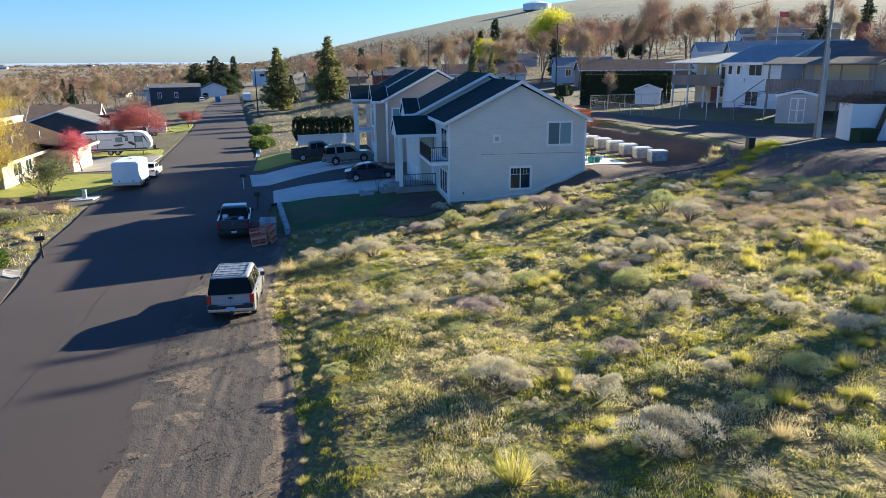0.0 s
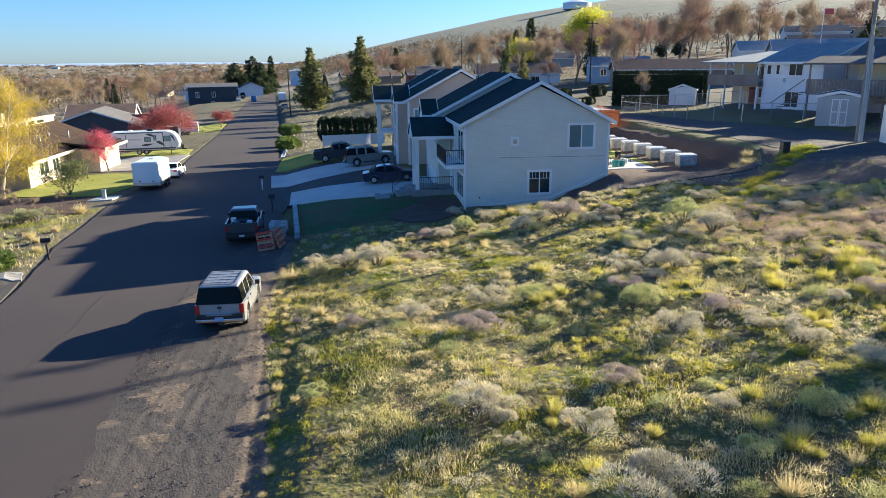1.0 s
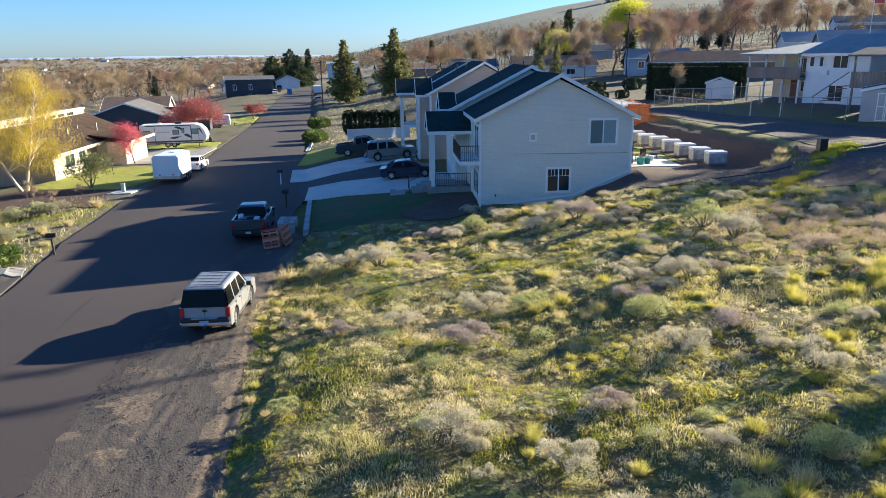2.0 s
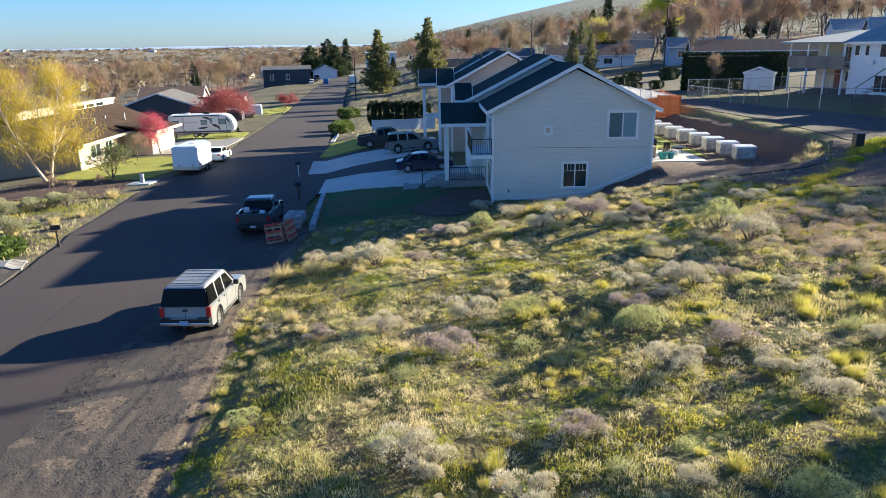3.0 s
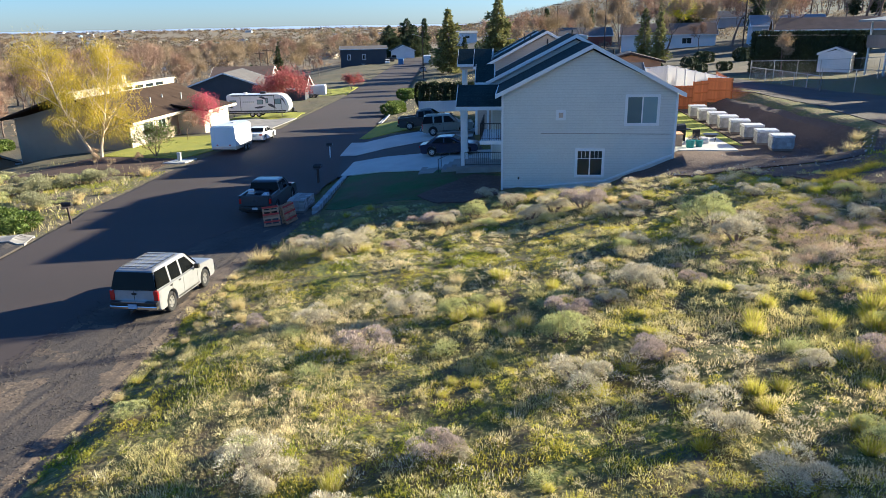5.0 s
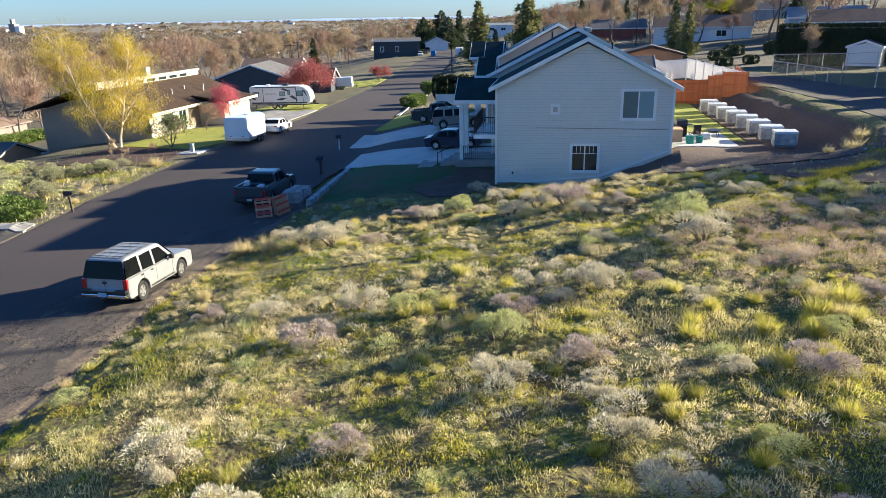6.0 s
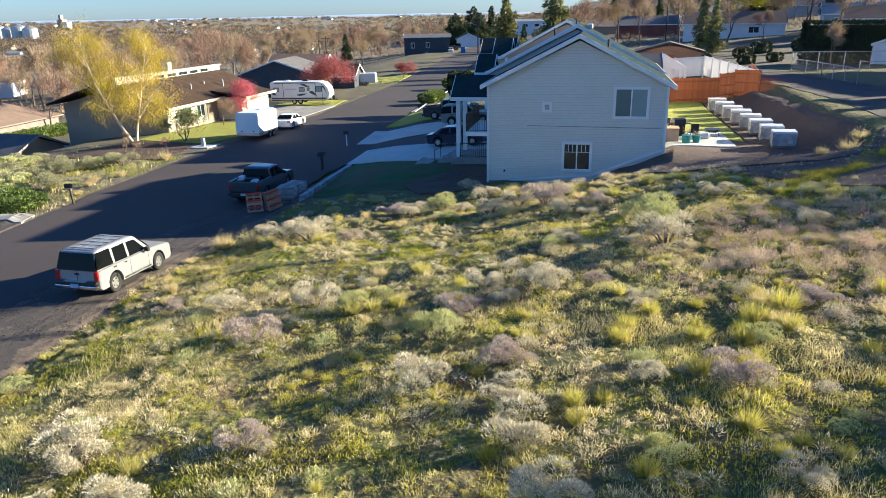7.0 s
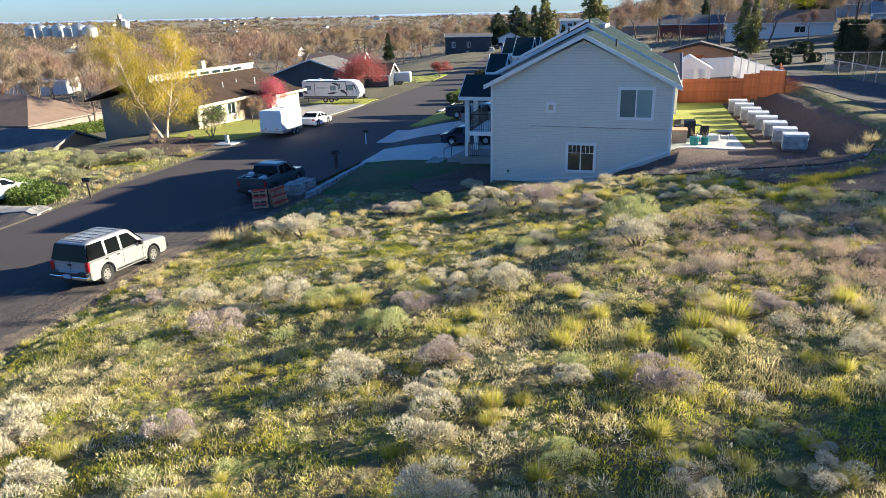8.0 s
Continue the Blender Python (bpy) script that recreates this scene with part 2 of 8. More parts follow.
M["plumleaf"] = material("plum red leaves", (0.38, 0.10, 0.095), (0.28, 0.075, 0.075), rough=0.8, bump=0, island=0.35, through_light=0.35)
M["paleleaf"] = material("pale budding leaves", (0.29, 0.215, 0.095), (0.23, 0.165, 0.08), rough=0.9, bump=0, island=0.35, through_light=0.35)
M["greenleaf"] = material("fresh green leaves", (0.13, 0.17, 0.02), (0.09, 0.13, 0.018), rough=0.8, bump=0, island=0.35, through_light=0.3)
M["sage"] = material("grey sagebrush leaves", (0.61, 0.55, 0.41), (0.48, 0.45, 0.29), rough=1, bump=0, island=0.4, through_light=0.2)
M["sagegreen"] = material("green sagebrush leaves", (0.50, 0.50, 0.21), (0.40, 0.42, 0.16), rough=1, bump=0, island=0.4, through_light=0.25)
M["sagebrown"] = material("dead brush stems", (0.47, 0.40, 0.35), (0.36, 0.30, 0.26), rough=1, bump=0, island=0.4, through_light=0.2)
M["drystalk"] = material("pinkish dry stalks", (0.56, 0.44, 0.32), (0.44, 0.34, 0.25), rough=1, bump=0, island=0.4, through_light=0.25)
M["sageolive"] = material("olive brush leaves", (0.34, 0.33, 0.19), (0.26, 0.26, 0.13), rough=1, bump=0, island=0.4, through_light=0.2)
M["straw"] = material("straw tuft blades", (0.60, 0.49, 0.24), (0.52, 0.45, 0.2), rough=0.9, bump=0, island=0.25, through_light=0.5)
M["grassblade"] = material("green grass blades", (0.25, 0.29, 0.014), (0.47, 0.41, 0.035), rough=0.8, bump=0, island=0.4, through_light=0.4, big=0.45)
M["paleblade"] = material("pale cheatgrass blades", (0.72, 0.62, 0.36), (0.52, 0.48, 0.18), rough=0.9, bump=0, island=0.4, through_light=0.4, big=0.3)
M["signface"] = material("mailbox white bars", (0.6, 0.6, 0.6), rough=0.5, bump=0)
M["bluetarp"] = material("blue bin plastic", (0.05, 0.16, 0.38), rough=0.5, bump=0.02)

M["farwood"] = material("distant bare woods", (0.17, 0.13, 0.095), (0.13, 0.10, 0.07), rough=1, bump=0, island=0.18, through_light=0.35)
# brown scrub, its colour also darkened for shade among trees and brush
M["scrub"] = material("scrub ground with shade in its colour", (0.095, 0.08, 0.05), (0.065, 0.06, 0.03), rough=1, big=0.12, small=2.5, bump=0.8, third=(0.15, 0.115, 0.075), depth=0.12)
M["debris"] = material("dry brush debris", (0.16, 0.11, 0.075), (0.11, 0.075, 0.05), rough=1, bump=0, island=0.4)

# far hills: distance haze is put into the bluish base and faint glow
dm = bpy.data.materials.new("distant hills with painted haze")
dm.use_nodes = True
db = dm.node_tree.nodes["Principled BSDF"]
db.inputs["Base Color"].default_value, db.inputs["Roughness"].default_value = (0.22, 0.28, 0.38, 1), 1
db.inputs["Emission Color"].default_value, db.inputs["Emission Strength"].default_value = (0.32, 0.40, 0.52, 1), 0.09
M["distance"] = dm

# ---- building blocks ----
def part(name, bm, mat, parent=None, label="", smooth=False):
    me = bpy.data.meshes.new(name)
    bmesh.ops.recalc_face_normals(bm, faces=bm.faces)
    bm.to_mesh(me)
    bm.free()
    me.materials.append(M[mat])
    if smooth:
        me.shade_smooth()
    ob = new(name, me)
    if parent is not None:
        ob.parent = parent
    if label:
        tagged(ob, label)
    return ob


def raw(name, verts, faces, mat, parent=None, label="", smooth=False):
    """A mesh part from computed arrays."""
    me = bpy.data.meshes.new(name)
    verts, faces = np.asarray(verts, dtype=np.float32), np.asarray(faces, dtype=np.int32)
    me.vertices.add(len(verts))
    me.vertices.foreach_set("co", verts.ravel())
    k = faces.shape[1]
    me.loops.add(faces.size)
    me.loops.foreach_set("vertex_index", faces.ravel())
    me.polygons.add(len(faces))
    me.polygons.foreach_set("loop_start", np.arange(0, faces.size, k, dtype=np.int32))
    me.update(calc_edges=True)
    me.validate()
    me.materials.append(M[mat])
    if smooth:
        me.shade_smooth()
    ob = new(name, me)
    if parent is not None:
        ob.parent = parent
    if label:
        tagged(ob, label)
    return ob


def thing(name, m, label, category, group="", kind=""):
    ob = new(name)
    ob.matrix_basis = m
    return tagged(ob, label, category, group, kind)


def box(bm, x0, x1, y0, y1, z0, z1, bevel=0.0):
    vs = [bm.verts.new(p) for p in ((x0, y0, z0), (x1, y0, z0), (x1, y1, z0), (x0, y1, z0), (x0, y0, z1), (x1, y0, z1), (x1, y1, z1), (x0, y1, z1))]
    fs = [bm.faces.new([vs[i] for i in f]) for f in ((3, 2, 1, 0), (4, 5, 6, 7), (0, 1, 5, 4), (1, 2, 6, 5), (2, 3, 7, 6), (3, 0, 4, 7))]
    if bevel:
        edges = list({e for f in fs for e in f.edges})
        bmesh.ops.bevel(bm, geom=edges, offset=bevel, segments=2, affect="EDGES", profile=0.5)
    return bm


def boxed(*a, **k):
    return box(bmesh.new(), *a, **k)


def prism(bm, pts, a, b, axis="y"):
    """A polygon pushed from a to b along an axis; pts lie in the other two."""
    def at(p, s):
        return {"y": (p[0], s, p[1]), "x": (s, p[0], p[1]), "z": (p[0], p[1], s)}[axis]
    lo, hi = [bm.verts.new(at(p, a)) for p in pts], [bm.verts.new(at(p, b)) for p in pts]
    bm.faces.new(lo)
    bm.faces.new(hi[::-1])
    for i in range(len(pts)):
        j = (i + 1) % len(pts)
        bm.faces.new((lo[j], lo[i], hi[i], hi[j]))
    return bm


def tube(bm, p, q, r0, r1=None, n=8):
    p, q = Vector(p), Vector(q)
    r1 = r0 if r1 is None else r1
    turn = (q - p).to_track_quat("Z", "Y")
    rings = []
    for c, r in ((p, r0), (q, r1)):
        rings.append([bm.verts.new(c + turn @ Vector((r * math.cos(k * math.tau / n), r * math.sin(k * math.tau / n), 0))) for k in range(n)])
    for k in range(n):
        j = (k + 1) % n
        bm.faces.new((rings[0][k], rings[0][j], rings[1][j], rings[1][k]))
    bm.faces.new(rings[0][::-1])
    bm.faces.new(rings[1])
    return bm


def smooth01(v, a, b):
    t = np.clip((np.asarray(v, dtype=float) - a) / (b - a), 0, 1)
    return t * t * (3 - 2 * t)


def lattice_noise(x, y, size, seed=0):
    """Smooth value noise on the plane, 0 to 1."""
    x, y = np.asarray(x, dtype=float) / size, np.asarray(y, dtype=float) / size
    xi, yi = np.floor(x).astype(np.int64), np.floor(y).astype(np.int64)
    fx, fy = x - xi, y - yi
    fx, fy = fx * fx * (3 - 2 * fx), fy * fy * (3 - 2 * fy)

    def h(i, j):
        n = (i * 374761393 + j * 668265263 + seed * 974634777) & 0x7FFFFFFF
        n = ((n ^ (n >> 13)) * 1274126177) & 0x7FFFFFFF
        return ((n ^ (n >> 16)) & 0xFFFF) / 65535.0
    return (h(xi, yi) * (1 - fx) + h(xi + 1, yi) * fx) * (1 - fy) + (h(xi, yi + 1) * (1 - fx) + h(xi + 1, yi + 1) * fx) * fy

# ---- the land ----
def road_z(y):
    return np.interp(y, [-60, 20, 26, 32, 43, 60, 100, 140, 400], [1.2, -0.28, -0.40, -0.55, -0.95, -1.25, -1.9, -2.7, -2.8])


def road_left(y):
    return np.interp(y, [-60, 20, 36, 46, 60, 90, 132, 168, 240, 300, 420], [-10, -13.0, -14.6, -16.6, -18.0, -18.2, -21.5, -24.8, -31, -35, -47])


def road_right(y):
    return np.interp(y, [-60, 20, 38, 48, 58, 80, 100, 120, 168, 300, 420], [-4.0, -5.3, -5.9, -3.4, -3.4, -6.0, -7.8, -8.6, -14.0, -27, -39])


def shoulder(y):
    return np.interp(y, [-60, 17, 25, 30, 38, 46, 58, 80, 100, 120, 168, 300, 420], [-0.6, -1.2, -1.7, -2.5, -2.4, -2.0, -3.0, -5.6, -7.4, -8.2, -13.6, -26.6, -38.6])


def land(x, y):
    """Height of the ground."""
    x, y = np.asarray(x, dtype=float), np.asarray(y, dtype=float)
    zr = road_z(y)
    # uphill side
    shift = shoulder(y) - np.interp(y, [-60, 17, 46, 58], [-1, -1, -1.4, -1.4])
    u = x - shift
    yy = np.minimum(y, 52)
    prof = np.interp(u, [-1, -0.3, 0.6, 1.6, 4, 8, 14, 18, 22, 26, 32, 45, 80, 200, 600, 5000], [-0.34, -0.12, 0.30, 0.42, 0.65, 1.1, 1.9, 2.45, 2.8, 3.2, 3.9, 4.6, 7, 16, 36, 60])
    prof = prof + (yy - 20) * np.interp(u, [-1, 3, 8, 14, 22, 30], [-0.02, -0.036, -0.048, -0.04, -0.018, -0.005]) + 0.8 * (road_z(np.maximum(y, 52)) - road_z(52))
    # the edge of the lot is a low bank that flattens out along the street
    prof = prof - smooth01(y, 22, 27) * np.interp(u, [-1, -0.3, 0.6, 1.6, 3.2], [0, 0.10, 0.28, 0.17, 0])
    up = np.where(u < -1, zr, prof)
    # drives and porches rise from the kerb to the duplexes
    s = x - shoulder(y)
    front = smooth01(y, 46.5, 53) * (1 - smooth01(y, 92, 104)) * (1 - smooth01(x, 12.5, 16.5))
    up = up * (1 - front) + (zr + np.interp(s, [0, 3, 6.5, 9, 13], [0, 0.65, 1.15, 1.35, 1.5])) * front
    # the level yard behind the first house, cut into the bank
    pad = smooth01(x, 18.5, 20) * (1 - smooth01(x, 27.2 - 0.05 * (y - 47), 29.2 - 0.05 * (y - 47))) * smooth01(y, 43.0, 46.5) * (1 - smooth01(y, 84, 92))
    up = up * (1 - pad) + (2.28 + 0.006 * (y - 47)) * pad
    # the ground falls along the gable wall
    wall = smooth01(y, 42.8, 46.2) * (1 - smooth01(y, 49, 50)) * smooth01(x, 10, 12) * (1 - smooth01(x, 19.3, 20))
    up = up * (1 - wall) + np.interp(x, [10.5, 15.4, 19.5], [0.12, 0.46, 2.02]) * wall
    # the bank and the lane above it
    lane = smooth01(x, 28.6, 30.2) * (1 - smooth01(x, 42, 52)) * smooth01(y, 40, 47) * (1 - smooth01(y, 84, 100))
    up = up * (1 - lane) + 4.0 * lane
    heap = np.exp(-((x - 33) / 4.5) ** 2 - ((y - 37) / 4.0) ** 2)
    up = up + 0.35 * heap
    # downhill side
    d = road_left(y) - x
    down = zr - np.interp(d, [0, 3, 12, 20, 30, 45, 90, 250, 1200, 5000], [0, 0.15, 0.5, 1.2, 3.2, 5.5, 8, 14, 20, 20])
    z = np.where(d > 0, down, up)
    on_road = (d <= 0) & (x < shoulder(y))
    z = np.where(on_road, zr, z)
    # beyond the street's end
    far = smooth01(y, 330, 700)
    z = z * (1 - far) + np.clip(z, -16, 24) * far - 14 * smooth01(y, 500, 1500) * (1 - smooth01(x, -200, 600))
    # the far rim of the valley and the long hill
    r = np.hypot(x, y)
    z = z + 37 * smooth01(r, 900, 3600) - 70 * smooth01(r, 3800, 4400)
    rho = np.hypot(x - 1400, y - 1520)
    z = z + 204 * np.clip(1 - rho / 1660, 0, 1) * (1 + 0.03 * (lattice_noise(x, y, 260, 3) - 0.5) + 0.006 * (lattice_noise(x, y, 60, 4) - 0.5))
    bumpy = (x > shoulder(y) + 0.8) | (d > 1)
    z = z + bumpy * (r < 400) * (1 - front) * (0.28 * (lattice_noise(x, y, 2.6, 1) - 0.5) + 0.19 * (lattice_noise(x, y, 0.9, 2) - 0.5)) * (1 - 0.6 * smooth01(x, 25, 28)) * (1 - 0.75 * pad)
    return z


def spread(lo, hi, step, end_lo, end_hi, grow=1.09):
    mid = list(np.arange(lo, hi + step / 2, step))
    s, v, right = step, hi, []
    while v < end_hi:
        s *= grow
        v += s
        right.append(min(v, end_hi))
    s, v, left = step, lo, []
    while v > end_lo:
        s *= grow
        v -= s
        left.append(max(v, end_lo))
    return np.array(left[::-1] + mid + right)


def sheet_faces(ni, nj):
    i, j = np.meshgrid(np.arange(ni - 1), np.arange(nj - 1), indexing="ij")
    a = (i * nj + j).ravel()
    return np.stack([a, a + nj, a + nj + 1, a + 1], 1)


gx, gy = spread(-36, 46, 0.32, -3400, 3400), spread(2, 96, 0.36, -700, 4600)
X, Y = np.meshgrid(gx, gy, indexing="ij")
Z = land(X, Y)
under = (X > road_left(Y) - 0.3) & (X < shoulder(Y) + 0.3) & (Y > -55) & (Y < 400)
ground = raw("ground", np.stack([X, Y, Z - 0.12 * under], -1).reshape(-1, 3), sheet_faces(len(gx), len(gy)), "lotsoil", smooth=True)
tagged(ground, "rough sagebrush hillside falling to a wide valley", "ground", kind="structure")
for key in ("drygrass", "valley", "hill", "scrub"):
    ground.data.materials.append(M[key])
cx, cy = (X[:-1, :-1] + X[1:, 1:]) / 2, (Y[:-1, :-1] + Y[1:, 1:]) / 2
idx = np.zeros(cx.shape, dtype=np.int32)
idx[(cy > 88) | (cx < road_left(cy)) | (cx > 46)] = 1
# the shade-darkened scrub lies uphill, in the valley groves and across the street
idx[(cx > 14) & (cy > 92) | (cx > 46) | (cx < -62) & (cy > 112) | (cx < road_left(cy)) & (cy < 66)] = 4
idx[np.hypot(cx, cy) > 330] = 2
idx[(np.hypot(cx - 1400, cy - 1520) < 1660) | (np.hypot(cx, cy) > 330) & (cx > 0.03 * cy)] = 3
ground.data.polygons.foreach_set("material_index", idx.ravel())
ground.data.update()


def strip(name, y0, y1, step, left, right, mat, lift, label, category, ragged=0.0, cols=14):
    """A paved or worn strip that lies on the ground between two edges."""
    ys = np.arange(y0, y1 + step / 2, step)
    wob = (lattice_noise(ys, ys * 0 + 3, 1.7, 11) - 0.5) * 2 * ragged
    wob2 = (lattice_noise(ys, ys * 0 + 9, 1.3, 12) - 0.5) * 2 * ragged
    a, b = np.array([left(v) for v in ys]) + wob, np.array([right(v) for v in ys]) + wob2
    f = np.linspace(0, 1, cols)
    px = a[:, None] + (b - a)[:, None] * f
    py = np.repeat(ys[:, None], cols, 1)
    pz = land(px, py) + lift
    return tagged(raw(name, np.stack([px, py, pz], -1).reshape(-1, 3), sheet_faces(len(ys), cols), mat, smooth=True), label, category, kind="structure")


strip("road", -55, 400, 1.0, road_left, road_right, "asphalt", 0.03, "worn grey asphalt street with sealed cracks", "road", 0.12)


def gravel_shoulder():
    """Loose gravel worn by tyres: long ruts, a few turning arcs and small heaps."""
    ys, f = np.arange(-55, 47.05, 0.16), np.linspace(0, 1, 44)
    a = np.array([float(road_right(v)) for v in ys]) - 0.3 + (lattice_noise(ys, ys * 0 + 3, 1.9, 11) - 0.5) * 0.7 + (lattice_noise(ys, ys * 0 + 5, 0.5, 13) - 0.5) * 0.25
    b = np.array([float(shoulder(v)) for v in ys]) + 0.5 + (lattice_noise(ys, ys * 0 + 9, 1.3, 12) - 0.5) * 0.4
    px = a[:, None] + (b - a)[:, None] * f
    py = np.repeat(ys[:, None], len(f), 1)
    rut = np.zeros_like(px)
    for off, bend, phase in ((0.9, 0.25, 0.3), (2.45, 0.25, 0.3), (1.5, 0.5, 1.9), (3.0, 0.45, 2.2)):
        d = px - (road_right(py) + off + bend * np.sin(py * 0.23 + phase))
        rut += -0.010 * np.exp(-(d / 0.11) ** 2) + 0.006 * np.exp(-((np.abs(d) - 0.2) / 0.08) ** 2)
    for cx, cy, r in ((-7.2, 17.0, 3.6), (-7.4, 17.3, 5.0), (-0.2, 21.5, 3.0), (-0.4, 22.0, 4.3)):
        d = np.hypot(px - cx, py - cy) - r
        rut += -0.011 * np.exp(-(d / 0.09) ** 2) + 0.007 * np.exp(-((np.abs(d) - 0.2) / 0.08) ** 2)
    rough = 0.008 * (lattice_noise(px, py, 0.7, 14) - 0.5) + 0.022 * (lattice_noise(px, py, 0.2, 15) - 0.5)
    edge = np.clip(np.minimum(f, 1 - f) * 9, 0, 1)
    pz = land(px, py) + 0.032 + (0.014 + rut + rough) * edge - 0.05 * (f > 0.99)
    ob = raw("gravel_shoulder", np.stack([px, py, pz], -1).reshape(-1, 3), sheet_faces(len(ys), len(f)), "gravel", smooth=True)
    # tan silt washed along the grass and in patches beside the asphalt
    ob.data.materials.append(M["tandirt"])
    mx, my = px[:-1, :-1], py[:-1, :-1]
    silt = (mx > shoulder(my) - 0.75 + 0.9 * lattice_noise(mx, my, 1.6, 17) - 0.3 * lattice_noise(mx, my, 0.4, 18)) | ((lattice_noise(mx, my, 1.1, 16) * 0.7 + lattice_noise(mx, my, 0.35, 19) * 0.3 > 0.66) & (mx < road_right(my) + 1.6))
    ob.data.polygons.foreach_set("material_index", silt.astype(np.int32).ravel())
    return tagged(ob, "loose gravel shoulder with tyre marks", "shoulder", kind="structure")


gravel_shoulder()


def slab(name, pts, mat, lift, label, category, thick=0.12, cut=0.8):
    """A slab with a straight-sided outline that follows the ground."""
    bm = bmesh.new()
    n = len(pts)
    top = [bm.verts.new((x, y, float(land(x, y)))) for x, y in pts]
    bm.faces.new(top)
    bmesh.ops.triangulate(bm, faces=bm.faces)
    for _ in range(7):
        long = [e for e in bm.edges if e.calc_length() > cut]
        if not long:
            break
        bmesh.ops.subdivide_edges(bm, edges=long, cuts=1)
        bmesh.ops.triangulate(bm, faces=bm.faces)
    for v in bm.verts:
        v.co.z = float(land(v.co.x, v.co.y)) + lift
    ex = bmesh.ops.extrude_face_region(bm, geom=list(bm.faces))
    tops = {g for g in ex["geom"] if isinstance(g, bmesh.types.BMVert)}
    for v in bm.verts:
        if v not in tops:
            v.co.z -= thick
    return tagged(part(name, bm, mat), label, category, kind="structure")


# the far rim of the valley, a haze-coloured backdrop too distant to shift
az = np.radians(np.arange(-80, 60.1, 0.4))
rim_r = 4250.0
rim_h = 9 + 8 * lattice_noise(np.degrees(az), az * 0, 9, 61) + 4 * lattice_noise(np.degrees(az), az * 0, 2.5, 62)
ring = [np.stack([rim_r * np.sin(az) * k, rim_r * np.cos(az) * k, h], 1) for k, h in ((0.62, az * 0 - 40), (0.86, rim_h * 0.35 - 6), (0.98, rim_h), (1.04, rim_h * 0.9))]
tagged(raw("backdrop", np.stack(ring, 1).reshape(-1, 3), sheet_faces(len(az), 4), "distance", smooth=True), "blue hills with painted haze along the horizon", "hills", kind="structure")

# ---- houses ----
def window_in(parent, face, u0, u1, z0, z1, at, panes=2, out=-1, pane_mats=("glass", "glass"), trim=0.12, name="window", grid=False):
    """A framed window on a wall; face "y": wall at y = at, spanning x; face "x": wall at x = at, spanning y. out: the side it faces."""
    def b(bm, a0, a1, c0, c1, d0, d1):
        lo, hi = sorted((at + out * d0, at + out * d1))
        return box(bm, a0, a1, lo, hi, c0, c1) if face == "y" else box(bm, lo, hi, a0, a1, c0, c1)
    bm = bmesh.new()
    b(bm, u0 - trim, u1 + trim, z1, z1 + trim, -0.02, 0.05)
    b(bm, u0 - trim, u1 + trim, z0 - trim, z0, -0.02, 0.06)
    b(bm, u0 - trim, u0, z0, z1, -0.02, 0.05)
    b(bm, u1, u1 + trim, z0, z1, -0.02, 0.05)
    w = part(name, bm, "trim", parent, "white window trim")
    step = (u1 - u0) / panes
    for k in range(panes):
        a0, a1 = u0 + k * step, u0 + (k + 1) * step
        bm = bmesh.new()
        s = 0.035
        for q in ((a0, a1, z0, z0 + s), (a0, a1, z1 - s, z1), (a0, a0 + s, z0 + s, z1 - s), (a1 - s, a1, z0 + s, z1 - s)):
            b(bm, *q, -0.02, 0.035)
        if grid:
            zm = z0 + (z1 - z0) * 0.68
            b(bm, a0 + s, a1 - s, zm - 0.012, zm + 0.012, -0.01, 0.02)
            for f in (0.35, 0.65):
                um = a0 + (a1 - a0) * f
                b(bm, um - 0.012, um + 0.012, zm, z1 - s, -0.01, 0.02)
        part("frame", bm, "trim", w)
        bm = bmesh.new()
        b(bm, a0 + s, a1 - s, z0 + s, z1 - s, -0.02, 0.012)
        part("pane", bm, pane_mats[k % len(pane_mats)], w)
    return w


def gable_block(parent, x0, x1, y0, y1, zb, ze, zr, wall, roof, along="y", over=0.35, eave=0.35, rx=None, thick=0.16, trim="trim", gable_trim=True):
    """Walls with a gable roof. along: the ridge's direction; rx: the ridge's place across it."""
    a0, a1, b0, b1 = (x0, x1, y0, y1) if along == "y" else (y0, y1, x0, x1)
    mid = (a0 + a1) / 2 if rx is None else rx
    bm = bmesh.new()
    prism(bm, [(a0, zb), (a1, zb), (a1, ze), (mid, zr - thick * 1.1), (a0, ze)], b0, b1, "y" if along == "y" else "x")
    part("wall", bm, wall, parent)
    for side, e in ((-1, a0), (1, a1)):
        k = (zr - ze) / abs(mid - e)
        o, zo = e + side * eave, ze - eave * k
        pts = [(mid, zr), (o, zo), (o, zo + thick), (mid, zr + thick)]
        bm = bmesh.new()
        prism(bm, pts, b0 - over, b1 + over, "y" if along == "y" else "x")
        part("roof", bm, roof, parent)
        if gable_trim:
            for s0, s1 in ((b0 - over - 0.04, b0 - over - 0.003), (b1 + over + 0.003, b1 + over + 0.04)):
                bm = prism(bmesh.new(), [(mid, zr - 0.06), (o, zo - 0.06), (o, zo + thick + 0.02), (mid, zr + thick + 0.02)], s0, s1, "y" if along == "y" else "x")
                part("rake_board", bm, trim, parent)
            bm = bmesh.new()
            lo, hi = sorted((o + side * 0.003, o + side * 0.05))
            if along == "y":
                box(bm, lo, hi, b0 - over - 0.04, b1 + over + 0.04, zo - 0.06, zo + thick + 0.01)
            else:
                box(bm, b0 - over - 0.04, b1 + over + 0.04, lo, hi, zo - 0.06, zo + thick + 0.01)
            part("gutter", bm, trim, parent)


